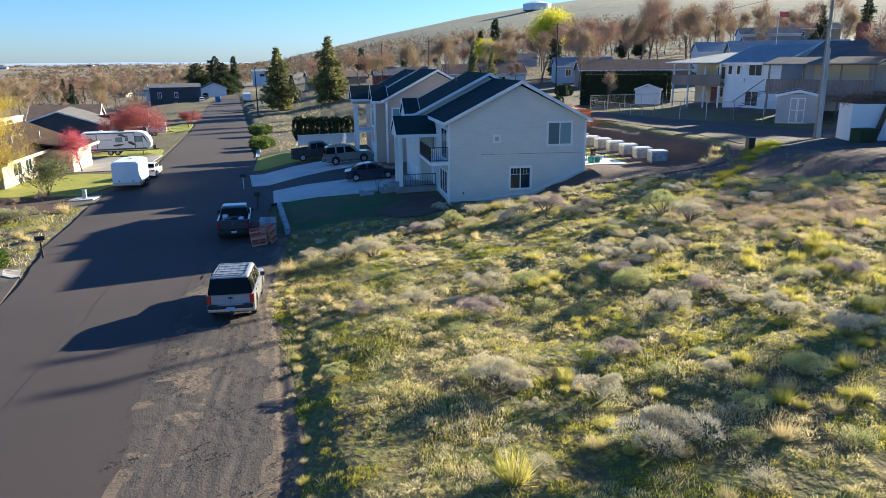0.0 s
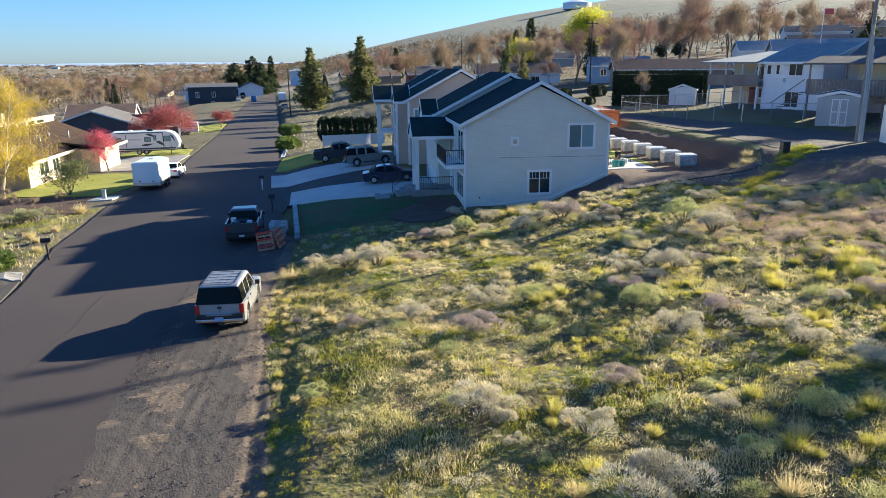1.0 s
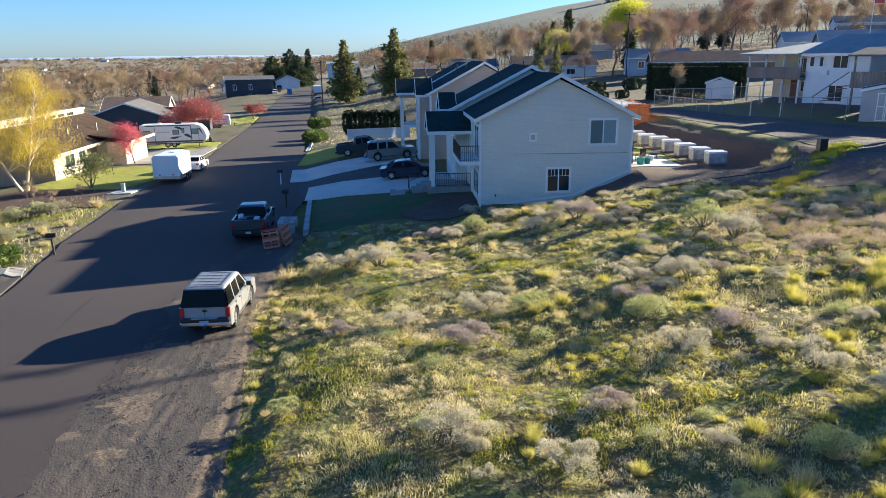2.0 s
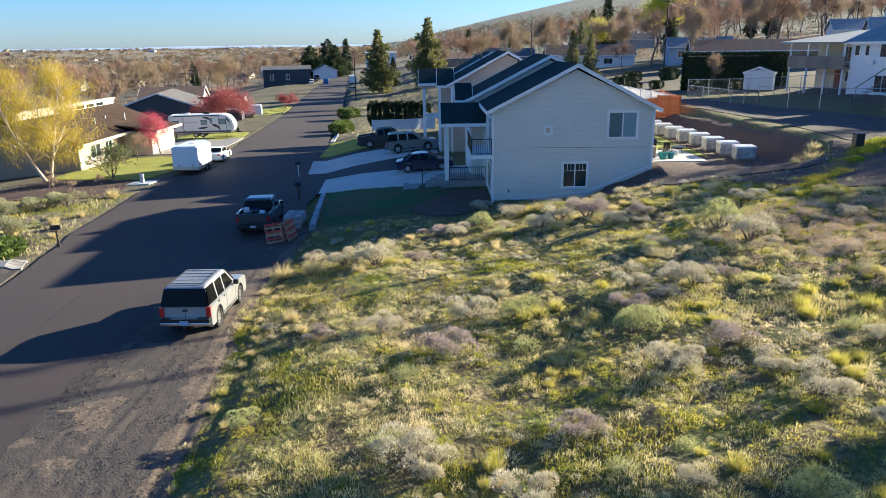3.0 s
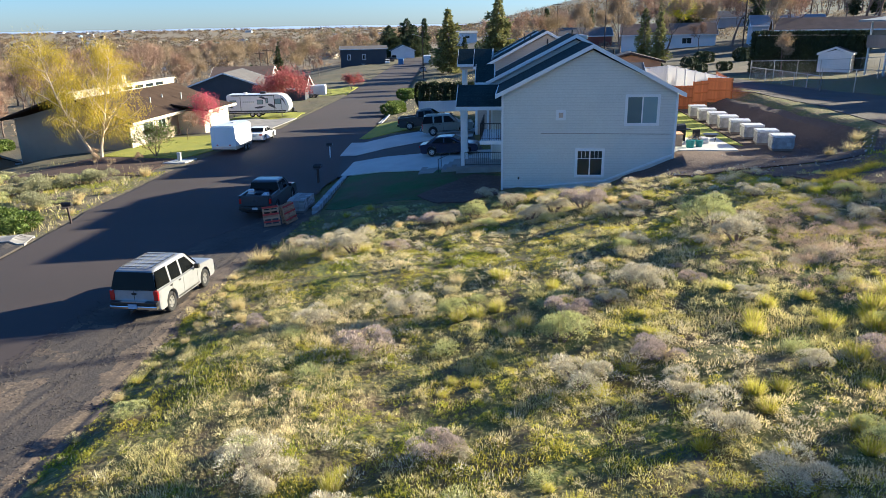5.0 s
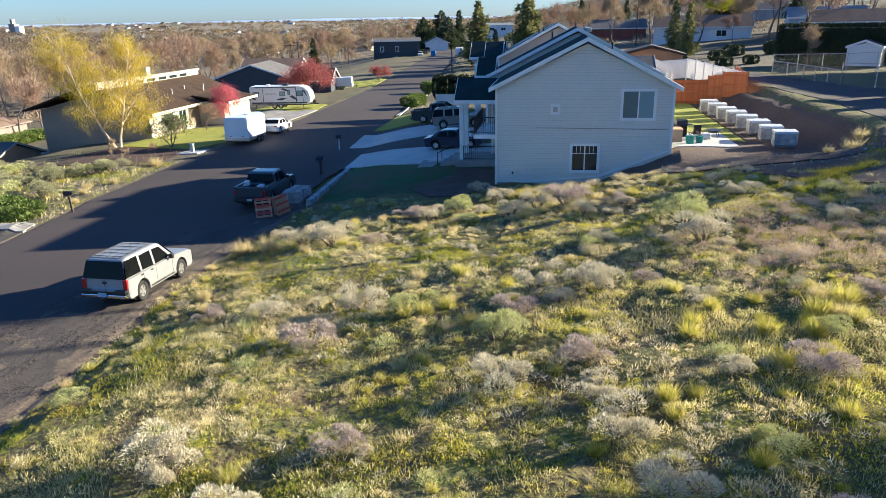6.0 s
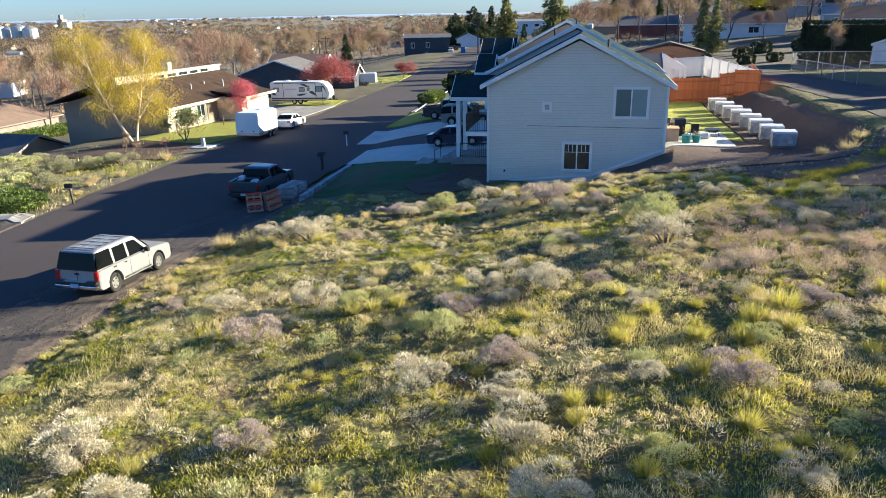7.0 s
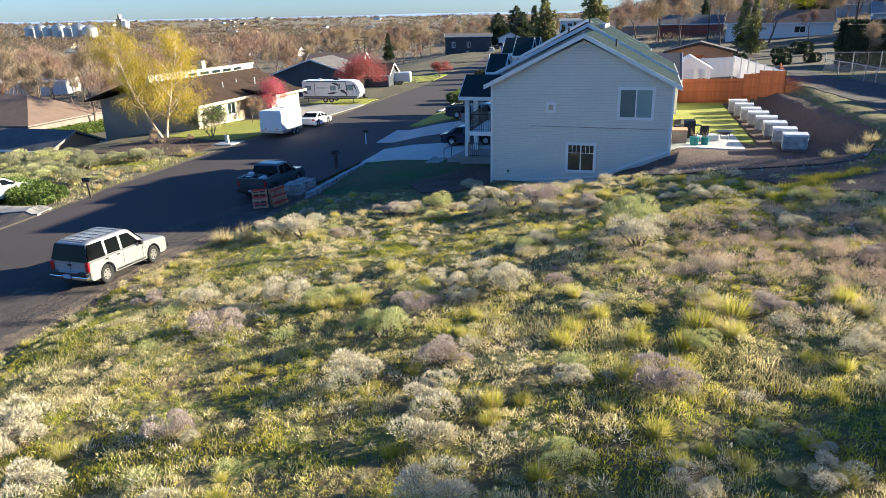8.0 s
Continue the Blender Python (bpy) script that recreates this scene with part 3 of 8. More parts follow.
def corner_board(parent, x, y, z0, z1, w=0.12, mat="trim"):
    part("corner_board", boxed(x - w / 2, x + w / 2, y - w / 2, y + w / 2, z0, z1), mat, parent)


def railing(parent, p, q, z, high=1.0, gap=0.13, mat="black", name="railing"):
    p, q = Vector((*p, z)), Vector((*q, z))
    d = (q - p)
    n = max(2, int(d.length / gap))
    up = Vector((0, 0, 1))
    part("handrail", tube(bmesh.new(), p + up * high, q + up * high, 0.028, n=6), mat, parent)
    part("bottom_rail", tube(bmesh.new(), p + up * 0.1, q + up * 0.1, 0.02, n=6), mat, parent)
    for k in range(n + 1):
        c = p + d * (k / n)
        r = 0.028 if k in (0, n) else 0.012
        part("baluster" if 0 < k < n else "railing_post", tube(bmesh.new(), c, c + up * high, r, n=5), mat, parent)


def steps_block(parent, x0, x1, y0, y1, z0, z1, count, mat="oldconc"):
    rise, run = (z1 - z0) / count, (x1 - x0) / count
    for k in range(count):
        part("step", boxed(x0 + k * run, x1, y0, y1, z0 + k * rise if k else z0 - 0.6, z0 + (k + 1) * rise, 0.01), mat, parent)


def first_house():
    h = thing("house", Matrix(), "beige two-storey duplex with dark shingle roof and white trim", "house", "duplexes on the street")
    # near section and the taller far section
    gable_block(h, 9.5, 19.5, 47.65, 55.0, -0.9, 5.95, 8.50, "siding", "shingle", rx=14.6, over=0.30, eave=0.38)
    gable_block(h, 8.6, 19.5, 55.0, 62.4, -1.4, 6.1, 8.92, "siding", "shingle", rx=14.2, over=0.30, eave=0.35)
    for x, y, z in ((9.5, 47.65, 5.9), (19.5, 47.65, 5.85), (9.5, 52.2, 5.9), (8.6, 55.0, 6.0), (8.6, 62.4, 6.0), (19.5, 62.4, 6.0)):
        corner_board(h, x, y, -0.9, z)
    part("foundation", boxed(9.46, 19.3, 47.60, 47.66, -1.0, 0.32), "oldconc", h, "grey concrete foundation")
    # the sloping skirt board above the bank
    bm = bmesh.new()
    prism(bm, [(15.6, 0.72), (19.5, 2.30), (19.5, 2.42), (15.6, 0.84)], 47.59, 47.645)
    prism(bm, [(10.6, 0.30), (15.6, 0.72), (15.6, 0.82), (10.6, 0.36)], 47.59, 47.645)
    part("skirt_board", bm, "trim", h)
    part("cable", tube(bmesh.new(), (11.8, 47.62, 3.62), (19.3, 47.62, 3.55), 0.014, n=6), "greywood", h)
    part("tap", tube(bmesh.new(), (10.5, 47.5, 0.9), (10.5, 47.64, 0.95), 0.05, n=8), "black", h)
    window_in(h, "y", 16.70, 18.44, 4.17, 5.72, 47.65, pane_mats=("tealpane", "blind"))
    window_in(h, "y", 13.95, 15.44, 1.10, 2.60, 47.65, grid=True)
    v = part("vent", boxed(12.64, 13.20, 47.57, 47.64, 4.39, 4.98), "trim", h, "white square wall vent")
    part("grille", boxed(12.79, 13.05, 47.55, 47.568, 4.54, 4.83), "siding2", v)
    # street front
    window_in(h, "x", 48.3, 50.4, 3.25, 5.35, 9.5, panes=2, name="balcony_door")
    window_in(h, "x", 48.3, 51.0, 0.75, 2.35, 9.5, panes=3)
    window_in(h, "x", 57.0, 58.8, 3.9, 5.3, 8.6, panes=2)
    window_in(h, "x", 56.2, 61.4, -0.9, 1.5, 8.6, panes=4, pane_mats=("trim",), name="garage_door")
    # balcony
    b = part("balcony", boxed(8.15, 9.44, 47.6, 52.4, 2.96, 3.20), "trim", h, "white-edged balcony with black rails")
    railing(b, (8.2, 47.66), (8.2, 52.3), 3.2)
    railing(b, (8.2, 47.66), (9.42, 47.66), 3.2)
    # porch
    p = part("porch", boxed(6.3, 9.44, 52.3, 55.6, -1.2, 0.70), "oldconc", h, "concrete porch under a small gable")
    for x, y in ((6.75, 52.75), (6.75, 55.2)):
        part("post", boxed(x - 0.14, x + 0.14, y - 0.14, y + 0.14, 0.70, 4.70), "trim", p)
    railing(p, (6.9, 52.45), (9.4, 52.45), 0.70, 0.95)
    part("door", boxed(9.42, 9.49, 53.2, 54.2, 0.72, 2.8), "trim", p, "white front door")
    gable_block(h, 6.45, 9.49, 52.35, 55.75, 4.45, 4.70, 5.80, "siding", "shingle", along="x", over=0.08, eave=0.25)
    window_in(h, "x", 53.4, 54.7, 3.3, 4.4, 9.5)
    # small front gable on the far section
    gable_block(h, 7.55, 8.62, 55.4, 58.0, 5.6, 6.0, 7.0, "siding", "shingle", along="x", over=0.1, eave=0.2)
    part("landing", boxed(3.6, 5.2, 53.0, 55.2, -0.9, 0.10, 0.02), "oldconc", h)
    steps_block(h, 5.2, 6.3, 53.0, 55.2, 0.10, 0.70, 3)
    for y in (53.05, 54.95):
        r = part("handrail", tube(bmesh.new(), (5.0, y, 1.05), (6.3, y, 1.65), 0.025, n=6), "black", h)
        part("baluster", tube(bmesh.new(), (5.0, y, 0.05), (5.0, y, 1.06), 0.025, n=6), "black", r)
    for x, y, z in ((14.1, 57.3, 9.0), (12.5, 59.5, 8.4), (16.2, 51.0, 7.9)):
        part("vent_pipe", tube(bmesh.new(), (x, y, z - 0.5), (x, y, z + 0.35), 0.06, n=8), "black", h)
    for k in range(5):
        part("roof_vent", boxed(14.75, 15.15, 57.0 + k * 1.1, 57.5 + k * 1.1, 8.72, 9.0, 0.03), "galv", h)
    # rear annex, stretched across the gap to keep sun off the drive
    gable_block(h, 10.5, 20.3, 62.46, 69.2, -0.5, 4.9, 6.5, "siding", "greyshingle", along="x", over=0.2, eave=0.3)
    return h


def second_house():
    h = thing("house", Matrix(), "tan two-storey duplex with dark roof and tall white porch posts", "house", "duplexes on the street")
    gable_block(h, 7.7, 17.8, 70.3, 80.5, -2.0, 6.35, 9.05, "siding2", "shingle", rx=12.87, over=0.3, eave=0.4)
    gable_block(h, 6.6, 7.72, 71.2, 75.0, -2.0, 6.2, 7.5, "siding2", "shingle", along="x", over=0.25, eave=0.25)
    gable_block(h, 4.75, 7.72, 75.4, 79.0, 5.7, 6.2, 7.4, "siding2", "shingle", along="x", over=0.2, eave=0.25)
    gable_block(h, 7.2, 17.4, 80.5, 90.0, -2.0, 6.2, 8.9, "siding2", "shingle", rx=12.3, over=0.3, eave=0.4)
    for x, y in ((7.7, 70.3), (17.8, 70.3), (6.6, 71.2), (6.6, 75.0)):
        corner_board(h, x, y, -1.5, 6.2, 0.2)
    part("garage_surround", boxed(6.52, 6.59, 71.3, 74.9, -1.6, 1.9), "trim", h)
    part("garage_door", boxed(6.44, 6.515, 71.7, 74.5, -1.6, 1.5), "vinyl", h, "white panelled garage door")
    for y in (75.7, 76.5, 78.7):
        part("post", boxed(4.95, 5.25, y - 0.15, y + 0.15, -0.9, 5.8), "trim", h)
    b = part("balcony", boxed(5.2, 7.7, 75.5, 79.0, 2.7, 2.95), "trim", h)
    railing(b, (5.25, 75.6), (5.25, 78.9), 2.95)
    p = part("porch", boxed(4.8, 7.7, 75.4, 79.1, -2.0, -0.3), "oldconc", h)
    railing(p, (5.0, 75.5), (7.6, 75.5), -0.3)
    window_in(h, "x", 72.2, 74.2, 3.6, 5.2, 6.6)
    window_in(h, "y", 8.3, 9.3, 4.55, 5.45, 70.3, panes=1, pane_mats=("blind",))
    window_in(h, "x", 76.0, 78.4, 3.1, 5.0, 7.7)
    for x, y in ((11.5, 74.0), (11.0, 78)):
        part("vent_pipe", tube(bmesh.new(), (x, y, 7.8), (x, y, 8.9), 0.06, n=8), "black", h)
    return h


first_house()
second_house()


def plain_house(x, y, turn, w, d, h, rise, wall, roof, label, along="x", base=None, lights=(), sub=2.5, chimney=False):
    """A neighbour's house: walls, gable roof, windows as (side, u, z, width, height)."""
    z = float(land(x, y)) if base is None else base
    t = thing("house", pose(x, y, z, 0, 0, turn), label, "house", "neighbouring houses")
    gable_block(t, -w / 2, w / 2, -d / 2, d / 2, -sub, h, h + rise, wall, roof, along=along, over=0.4, eave=0.5)
    for side, u, zz, ww, hh in lights:
        if side in "sn":
            window_in(t, "y", u - ww / 2, u + ww / 2, zz, zz + hh, -d / 2 if side == "s" else d / 2, out=-1 if side == "s" else 1)
        else:
            window_in(t, "x", u - ww / 2, u + ww / 2, zz, zz + hh, -w / 2 if side == "w" else w / 2, out=-1 if side == "w" else 1)
    if chimney:
        part("chimney", boxed(w * 0.2 - 0.4, w * 0.2 + 0.4, -0.4, 0.4, h, h + rise + 1.0, 0.03), "brick", t)
    return t

# ---- vehicles ----
def pushed(bm, pts, layers):
    """A side outline (x, z) carried across y through layers of (y, shrink about the middle)."""
    cx = (min(p[0] for p in pts) + max(p[0] for p in pts)) / 2
    cz = (min(p[1] for p in pts) + max(p[1] for p in pts)) / 2
    rings = [[bm.verts.new((cx + (x - cx) * (1 - s), y, cz + (z - cz) * (1 - 2 * s))) for x, z in pts] for y, s in layers]
    bm.faces.new(rings[0])
    bm.faces.new(rings[-1][::-1])
    for a, b in zip(rings, rings[1:]):
        for i in range(len(pts)):
            j = (i + 1) % len(pts)
            bm.faces.new((a[j], a[i], b[i], b[j]))
    return bm


def arch(xc, r, zb, n=9):
    a0 = math.asin(min(1, max(-1, (zb - 0.40) / r)))
    return [(xc + r * math.cos(math.pi - a0 - (math.pi - 2 * a0) * k / (n - 1)), 0.40 + r * math.sin(math.pi - a0 - (math.pi - 2 * a0) * k / (n - 1))) for k in range(n)]


def wheel(parent, x, y, side, r=0.38, w=0.26, rim="alloy"):
    bm = bmesh.new()
    n = 24
    prof = [(r - 0.05, -w / 2), (r - 0.01, -w / 2 + 0.03), (r, -w / 4), (r, w / 4), (r - 0.01, w / 2 - 0.03), (r - 0.05, w / 2), (r * 0.6, w / 2 - 0.02), (r * 0.6, -w / 2 + 0.02)]
    rings = [[bm.verts.new((x + a * math.cos(k * math.tau / n), y + b, r + a * math.sin(k * math.tau / n))) for a, b in prof] for k in range(n)]
    for k in range(n):
        for i in range(len(prof)):
            j = (i + 1) % len(prof)
            bm.faces.new((rings[k][i], rings[k][j], rings[(k + 1) % n][j], rings[(k + 1) % n][i]))
    t = part("wheel", bm, "rubber", parent, smooth=False)
    bm = bmesh.new()
    tube(bm, (x, y - w * 0.3, r), (x, y + side * w * 0.36, r), r * 0.62, r * 0.58, 20)
    part("rim", bm, rim, t)
    for k in range(5):
        a = k * math.tau / 5
        c = Vector((x + 0.4 * r * math.cos(a), 0, r + 0.4 * r * math.sin(a)))
        part("rim_hole", tube(bmesh.new(), (c.x, y + side * w * 0.3, c.z), (c.x, y + side * w * 0.375, c.z), r * 0.10, n=8), "rubber", t)
    part("hub", tube(bmesh.new(), (x, y + side * w * 0.3, r), (x, y + side * w * 0.42, r), r * 0.15, n=10), rim, t)
    return t


def on_side(bm, pts, side, wb, wt, zb, zt, lift=0.012):
    """A thin plate on the slanted side of a cabin."""
    def at(x, z, o):
        return (x, side * (wb + (wt - wb) * (z - zb) / (zt - zb) + o), z)
    a, b = [bm.verts.new(at(x, z, -0.03)) for x, z in pts], [bm.verts.new(at(x, z, lift)) for x, z in pts]
    bm.faces.new(b if side < 0 else b[::-1])
    for i in range(len(pts)):
        j = (i + 1) % len(pts)
        bm.faces.new((a[i], a[j], b[j], b[i]) if side < 0 else (a[j], a[i], b[i], b[j]))
    return bm


def across(bm, p, q, wp, wq, lift=0.012):
    """A plate between two lines across the car, from (x, z) p to q, with half widths."""
    d = Vector((q[0] - p[0], 0, q[1] - p[1])).normalized()
    n = Vector((-d.z, 0, d.x)) * lift
    for s in (1, -1):
        vs = [bm.verts.new(Vector(c) + n * s) for c in ((p[0], -wp, p[1]), (p[0], wp, p[1]), (q[0], wq, q[1]), (q[0], -wq, q[1]))]
        bm.faces.new(vs)
    return bm


def vehicle(name, at, label, lower, cabin, width, axles, paint, panes, front, rear, group="parked vehicles", category="car", r=0.38, rim="alloy",
            roof_w=0.78, tint="tint", zb=0.32, sill="black", cabin_paint=None, top_skin=None):
    """lower: the outline's top from rear to front; cabin: its outline, first and last points on the belt line."""
    t = thing(name, at, label, category, group)
    w = width / 2
    x0, x1 = lower[0][0], lower[-1][0]
    ra, fa = axles
    bottom = [(x1, zb + 0.1), (x1 - 0.15, zb)] + arch(fa, r + 0.09, zb)[::-1] + arch(ra, r + 0.09, zb)[::-1] + [(x0 + 0.12, zb), (x0, zb + 0.1)]
    pts = list(lower) + bottom
    bm = pushed(bmesh.new(), pts, [(-w, 0.018), (-w + 0.05, 0.004), (-w + 0.16, 0.0), (w - 0.16, 0.0), (w - 0.05, 0.004), (w, 0.018)])
    body = part("body", bm, paint, t)
    zbelt, zroof = min(p[1] for p in cabin), max(p[1] for p in cabin)
    wb, wt = w - 0.05, w * roof_w
    if panes is not None:
        bm = bmesh.new()
        half = lambda z: wb + (wt - wb) * (z - zbelt) / (zroof - zbelt)
        a = [bm.verts.new((x, -half(z), z)) for x, z in cabin]
        b = [bm.verts.new((x, half(z), z)) for x, z in cabin]
        bm.faces.new(a)
        bm.faces.new(b[::-1])
        for i in range(len(cabin)):
            j = (i + 1) % len(cabin)
            bm.faces.new((a[j], a[i], b[i], b[j]))
        bmesh.ops.bevel(bm, geom=list(bm.edges), offset=0.11, segments=4, affect="EDGES", profile=0.55)
        part("cabin", bm, cabin_paint or paint, t)
        for poly in panes:
            for side in (-1, 1):
                part("side_window", on_side(bmesh.new(), poly, side, wb, wt, zbelt, zroof), tint, t)
        for nm, (p, q) in (("windscreen", front), ("rear_window", rear)):
            part(nm, across(bmesh.new(), p, q, half(p[1]) - 0.015, half(q[1]) - 0.02, 0.03), tint, t)
    for x in axles:
        for side in (-1, 1):
            wheel(t, x, side * (w - 0.13), side, r, 0.25, rim)
    part("underbody", boxed(x0 + 0.3, x1 - 0.3, -w + 0.3, w - 0.3, 0.25, 0.55), "black", t)
    for side in (-1, 1):
        part("mirror", boxed(fa - 1.0, fa - 0.85, side * (w + 0.12) - 0.1, side * (w + 0.12) + 0.1, zbelt + 0.02, zbelt + 0.2, 0.02), "black", t)
    return t


def suv(at, label, paint, tint="tint", rack=True, plate=True):
    lower = [(-2.42, 0.75), (-2.40, 1.08), (0.95, 1.10), (1.25, 1.10), (2.30, 1.02), (2.48, 0.92), (2.5, 0.6)]
    cabin = [(-2.40, 1.06), (-2.22, 1.74), (-1.9, 1.82), (0.10, 1.82), (0.35, 1.76), (1.15, 1.08)]
    panes = [[(-2.37, 1.13), (-2.17, 1.72), (-1.36, 1.72), (-1.36, 1.12)], [(-1.22, 1.14), (-1.20, 1.68), (-0.45, 1.69), (-0.45, 1.12)], [(-0.30, 1.12), (-0.30, 1.68), (0.22, 1.66), (0.78, 1.14)]]
    t = vehicle("suv", at @ Matrix.Diagonal((0.98, 1, 1.06, 1)), label, lower, cabin, 1.96, (-1.42, 1.56), paint, panes, ((1.08, 1.14), (0.38, 1.72)), ((-2.40, 1.10), (-2.235, 1.72)), tint=tint)
    b = part("rear_bumper", boxed(-2.62, -2.40, -0.95, 0.95, 0.42, 0.56, 0.03), "chrome", t)
    part("bumper_pad", boxed(-2.60, -2.40, -0.94, 0.94, 0.562, 0.70, 0.03), "black", t)
    part("step_pad", boxed(-2.63, -2.42, -0.5, 0.5, 0.70, 0.712), "chrome", b)
    part("front_bumper", boxed(2.42, 2.62, -0.96, 0.96, 0.42, 0.66, 0.03), "chrome", t)
    for side in (-1, 1):
        part("tail_lamp", boxed(-2.45, -2.30, side * 0.88 - 0.09, side * 0.88 + 0.09, 0.72, 1.08, 0.015), "redlamp", t, "red tail lamp")
        part("door_handle", boxed(-0.75, -0.6, side * 0.985 - 0.02, side * 0.985 + 0.02, 0.98, 1.03), "black", t)
        part("door_handle", boxed(-1.45, -1.3, side * 0.985 - 0.02, side * 0.985 + 0.02, 0.98, 1.03), "black", t)
        for x in (-0.38, -1.28, 0.85):
            part("door_seam", boxed(x - 0.008, x + 0.008, side * 0.976 - 0.008, side * 0.976 + 0.008, 0.45, 1.05), "black", t)
        part("rocker", boxed(-0.9, 1.0, side * 0.93 - 0.05, side * 0.93 + 0.05, 0.34, 0.46, 0.02), "black", t)
    part("tailgate_handle", boxed(-2.44, -2.405, -0.09, 0.09, 0.92, 0.99), "black", t)
    part("tailgate_seam", boxed(-2.425, -2.412, -0.008, 0.008, 0.72, 1.06), "black", t)
    part("number_plate", boxed(-2.66, -2.63, -0.17, 0.17, 0.48, 0.64), "plate", t, "pale blue number plate with unreadable bars")
    for side in (-1, 1):
        for x, r0 in ((-1.42, 0.47), (1.56, 0.47)):
            part("wheel_arch", prism(bmesh.new(), [(x + r0 * math.cos(a * math.pi / 10), 0.40 + r0 * math.sin(a * math.pi / 10)) for a in range(11)], side * 0.60, side * 0.80), "rubber", t)
    part("hitch", boxed(-2.75, -2.5, -0.05, 0.05, 0.36, 0.44), "black", t)
    if rack:
        for y in (-0.62, 0.62):
            part("roof_rail", tube(bmesh.new(), (-2.0, y, 1.845), (-0.1, y, 1.845), 0.014, n=6), "black", t)
        for x in (-1.95, -1.5, -1.05, -0.6, -0.15):
            part("roof_rack_bar", tube(bmesh.new(), (x, -0.62, 1.845), (x, 0.62, 1.845), 0.011, n=6), "black", t)
        for y in (-0.3, 0.0, 0.3):
            part("roof_slat", boxed(-2.0, -0.1, y - 0.012, y + 0.012, 1.822, 1.832), "pewter", t)
    for side in (-1, 1):
        part("headlamp", boxed(2.44, 2.52, side * 0.76 - 0.15, side * 0.76 + 0.15, 0.78, 0.94, 0.02), "chrome", t)
    return t


def pickup(at, label, paint, load=True):
    lower = [(-2.85, 0.6), (-2.87, 1.12), (-0.95, 1.14), (-0.9, 1.16), (1.3, 1.16), (2.55, 1.08), (2.82, 0.95), (2.85, 0.6)]
    cabin = [(-0.98, 1.14), (-0.86, 1.78), (-0.6, 1.86), (0.45, 1.86), (0.65, 1.80), (1.45, 1.14)]
    panes = [[(-0.72, 1.22), (-0.66, 1.72), (-0.12, 1.74), (-0.12, 1.20)], [(0.0, 1.20), (0.0, 1.74), (0.52, 1.70), (1.1, 1.20)]]
    t = vehicle("pickup_truck", at, label, lower, cabin, 2.0, (-1.75, 1.85), paint, panes, ((1.38, 1.2), (0.68, 1.76)), ((-0.975, 1.2), (-0.87, 1.74)), r=0.41, category="pickup truck")
    # the open bed: a dark liner between raised sides
    part("bed_liner", boxed(-2.76, -1.02, -0.82, 0.82, 1.125, 1.155), "black", t)
    for side in (-1, 1):
        part("bed_rail", boxed(-2.86, -0.98, side * 0.93 - 0.07, side * 0.93 + 0.07, 1.12, 1.34, 0.03), paint, t)
        part("tail_lamp", boxed(-2.90, -2.78, side * 0.9 - 0.07, side * 0.9 + 0.07, 0.85, 1.15, 0.015), "redlamp", t)
    part("tailgate", boxed(-2.92, -2.83, -0.84, 0.84, 0.72, 1.34, 0.03), paint, t)
    part("badge", boxed(-2.935, -2.92, -0.1, 0.1, 0.98, 1.12), "chrome", t)
    part("rear_bumper", boxed(-3.05, -2.86, -0.98, 0.98, 0.48, 0.70, 0.03), "black", t)
    part("number_plate", boxed(-3.07, -3.05, -0.16, 0.16, 0.52, 0.66), "signface", t)
    part("front_bumper", boxed(2.80, 2.98, -0.98, 0.98, 0.45, 0.70, 0.03), "black", t)
    if load:
        for x, y, sx, sy, h, m in ((-2.4, 0.35, 0.25, 0.22, 0.24, "graphite"), (-2.2, -0.45, 0.3, 0.16, 0.2, "wrap"), (-1.5, 0.1, 0.35, 0.5, 0.2, "graphite"), (-1.8, 0.55, 0.2, 0.15, 0.35, "wrap")):
            part("cargo_box", boxed(x - sx, x + sx, y - sy, y + sy, 1.156, 1.156 + h, 0.04), m, t)
    return t


def sedan(at, label, paint, tint="tint"):
    lower = [(-2.28, 0.55), (-2.30, 0.92), (-1.75, 0.98), (0.9, 0.94), (1.1, 0.94), (2.05, 0.80), (2.25, 0.68), (2.28, 0.45)]
    cabin = [(-1.85, 0.95), (-1.05, 1.40), (-0.7, 1.45), (0.05, 1.45), (0.3, 1.40), (1.15, 0.92)]
    panes = [[(-1.35, 1.02), (-0.92, 1.35), (-0.42, 1.37), (-0.42, 1.0)], [(-0.32, 1.0), (-0.32, 1.37), (0.12, 1.35), (0.75, 0.99)]]
    t = vehicle("car", at, label, lower, cabin, 1.82, (-1.38, 1.36), paint, panes, ((1.05, 0.99), (0.32, 1.37)), ((-1.72, 1.03), (-1.1, 1.36)), r=0.33, zb=0.22)
    for side in (-1, 1):
        part("tail_lamp", boxed(-2.32, -2.15, side * 0.72 - 0.16, side * 0.72 + 0.16, 0.72, 0.88, 0.02), "redlamp", t)
        part("headlamp", boxed(2.1, 2.27, side * 0.68 - 0.14, side * 0.68 + 0.14, 0.62, 0.74, 0.02), "chrome", t)
    part("number_plate", boxed(-2.33, -2.30, -0.16, 0.16, 0.6, 0.7), "signface", t)
    return t


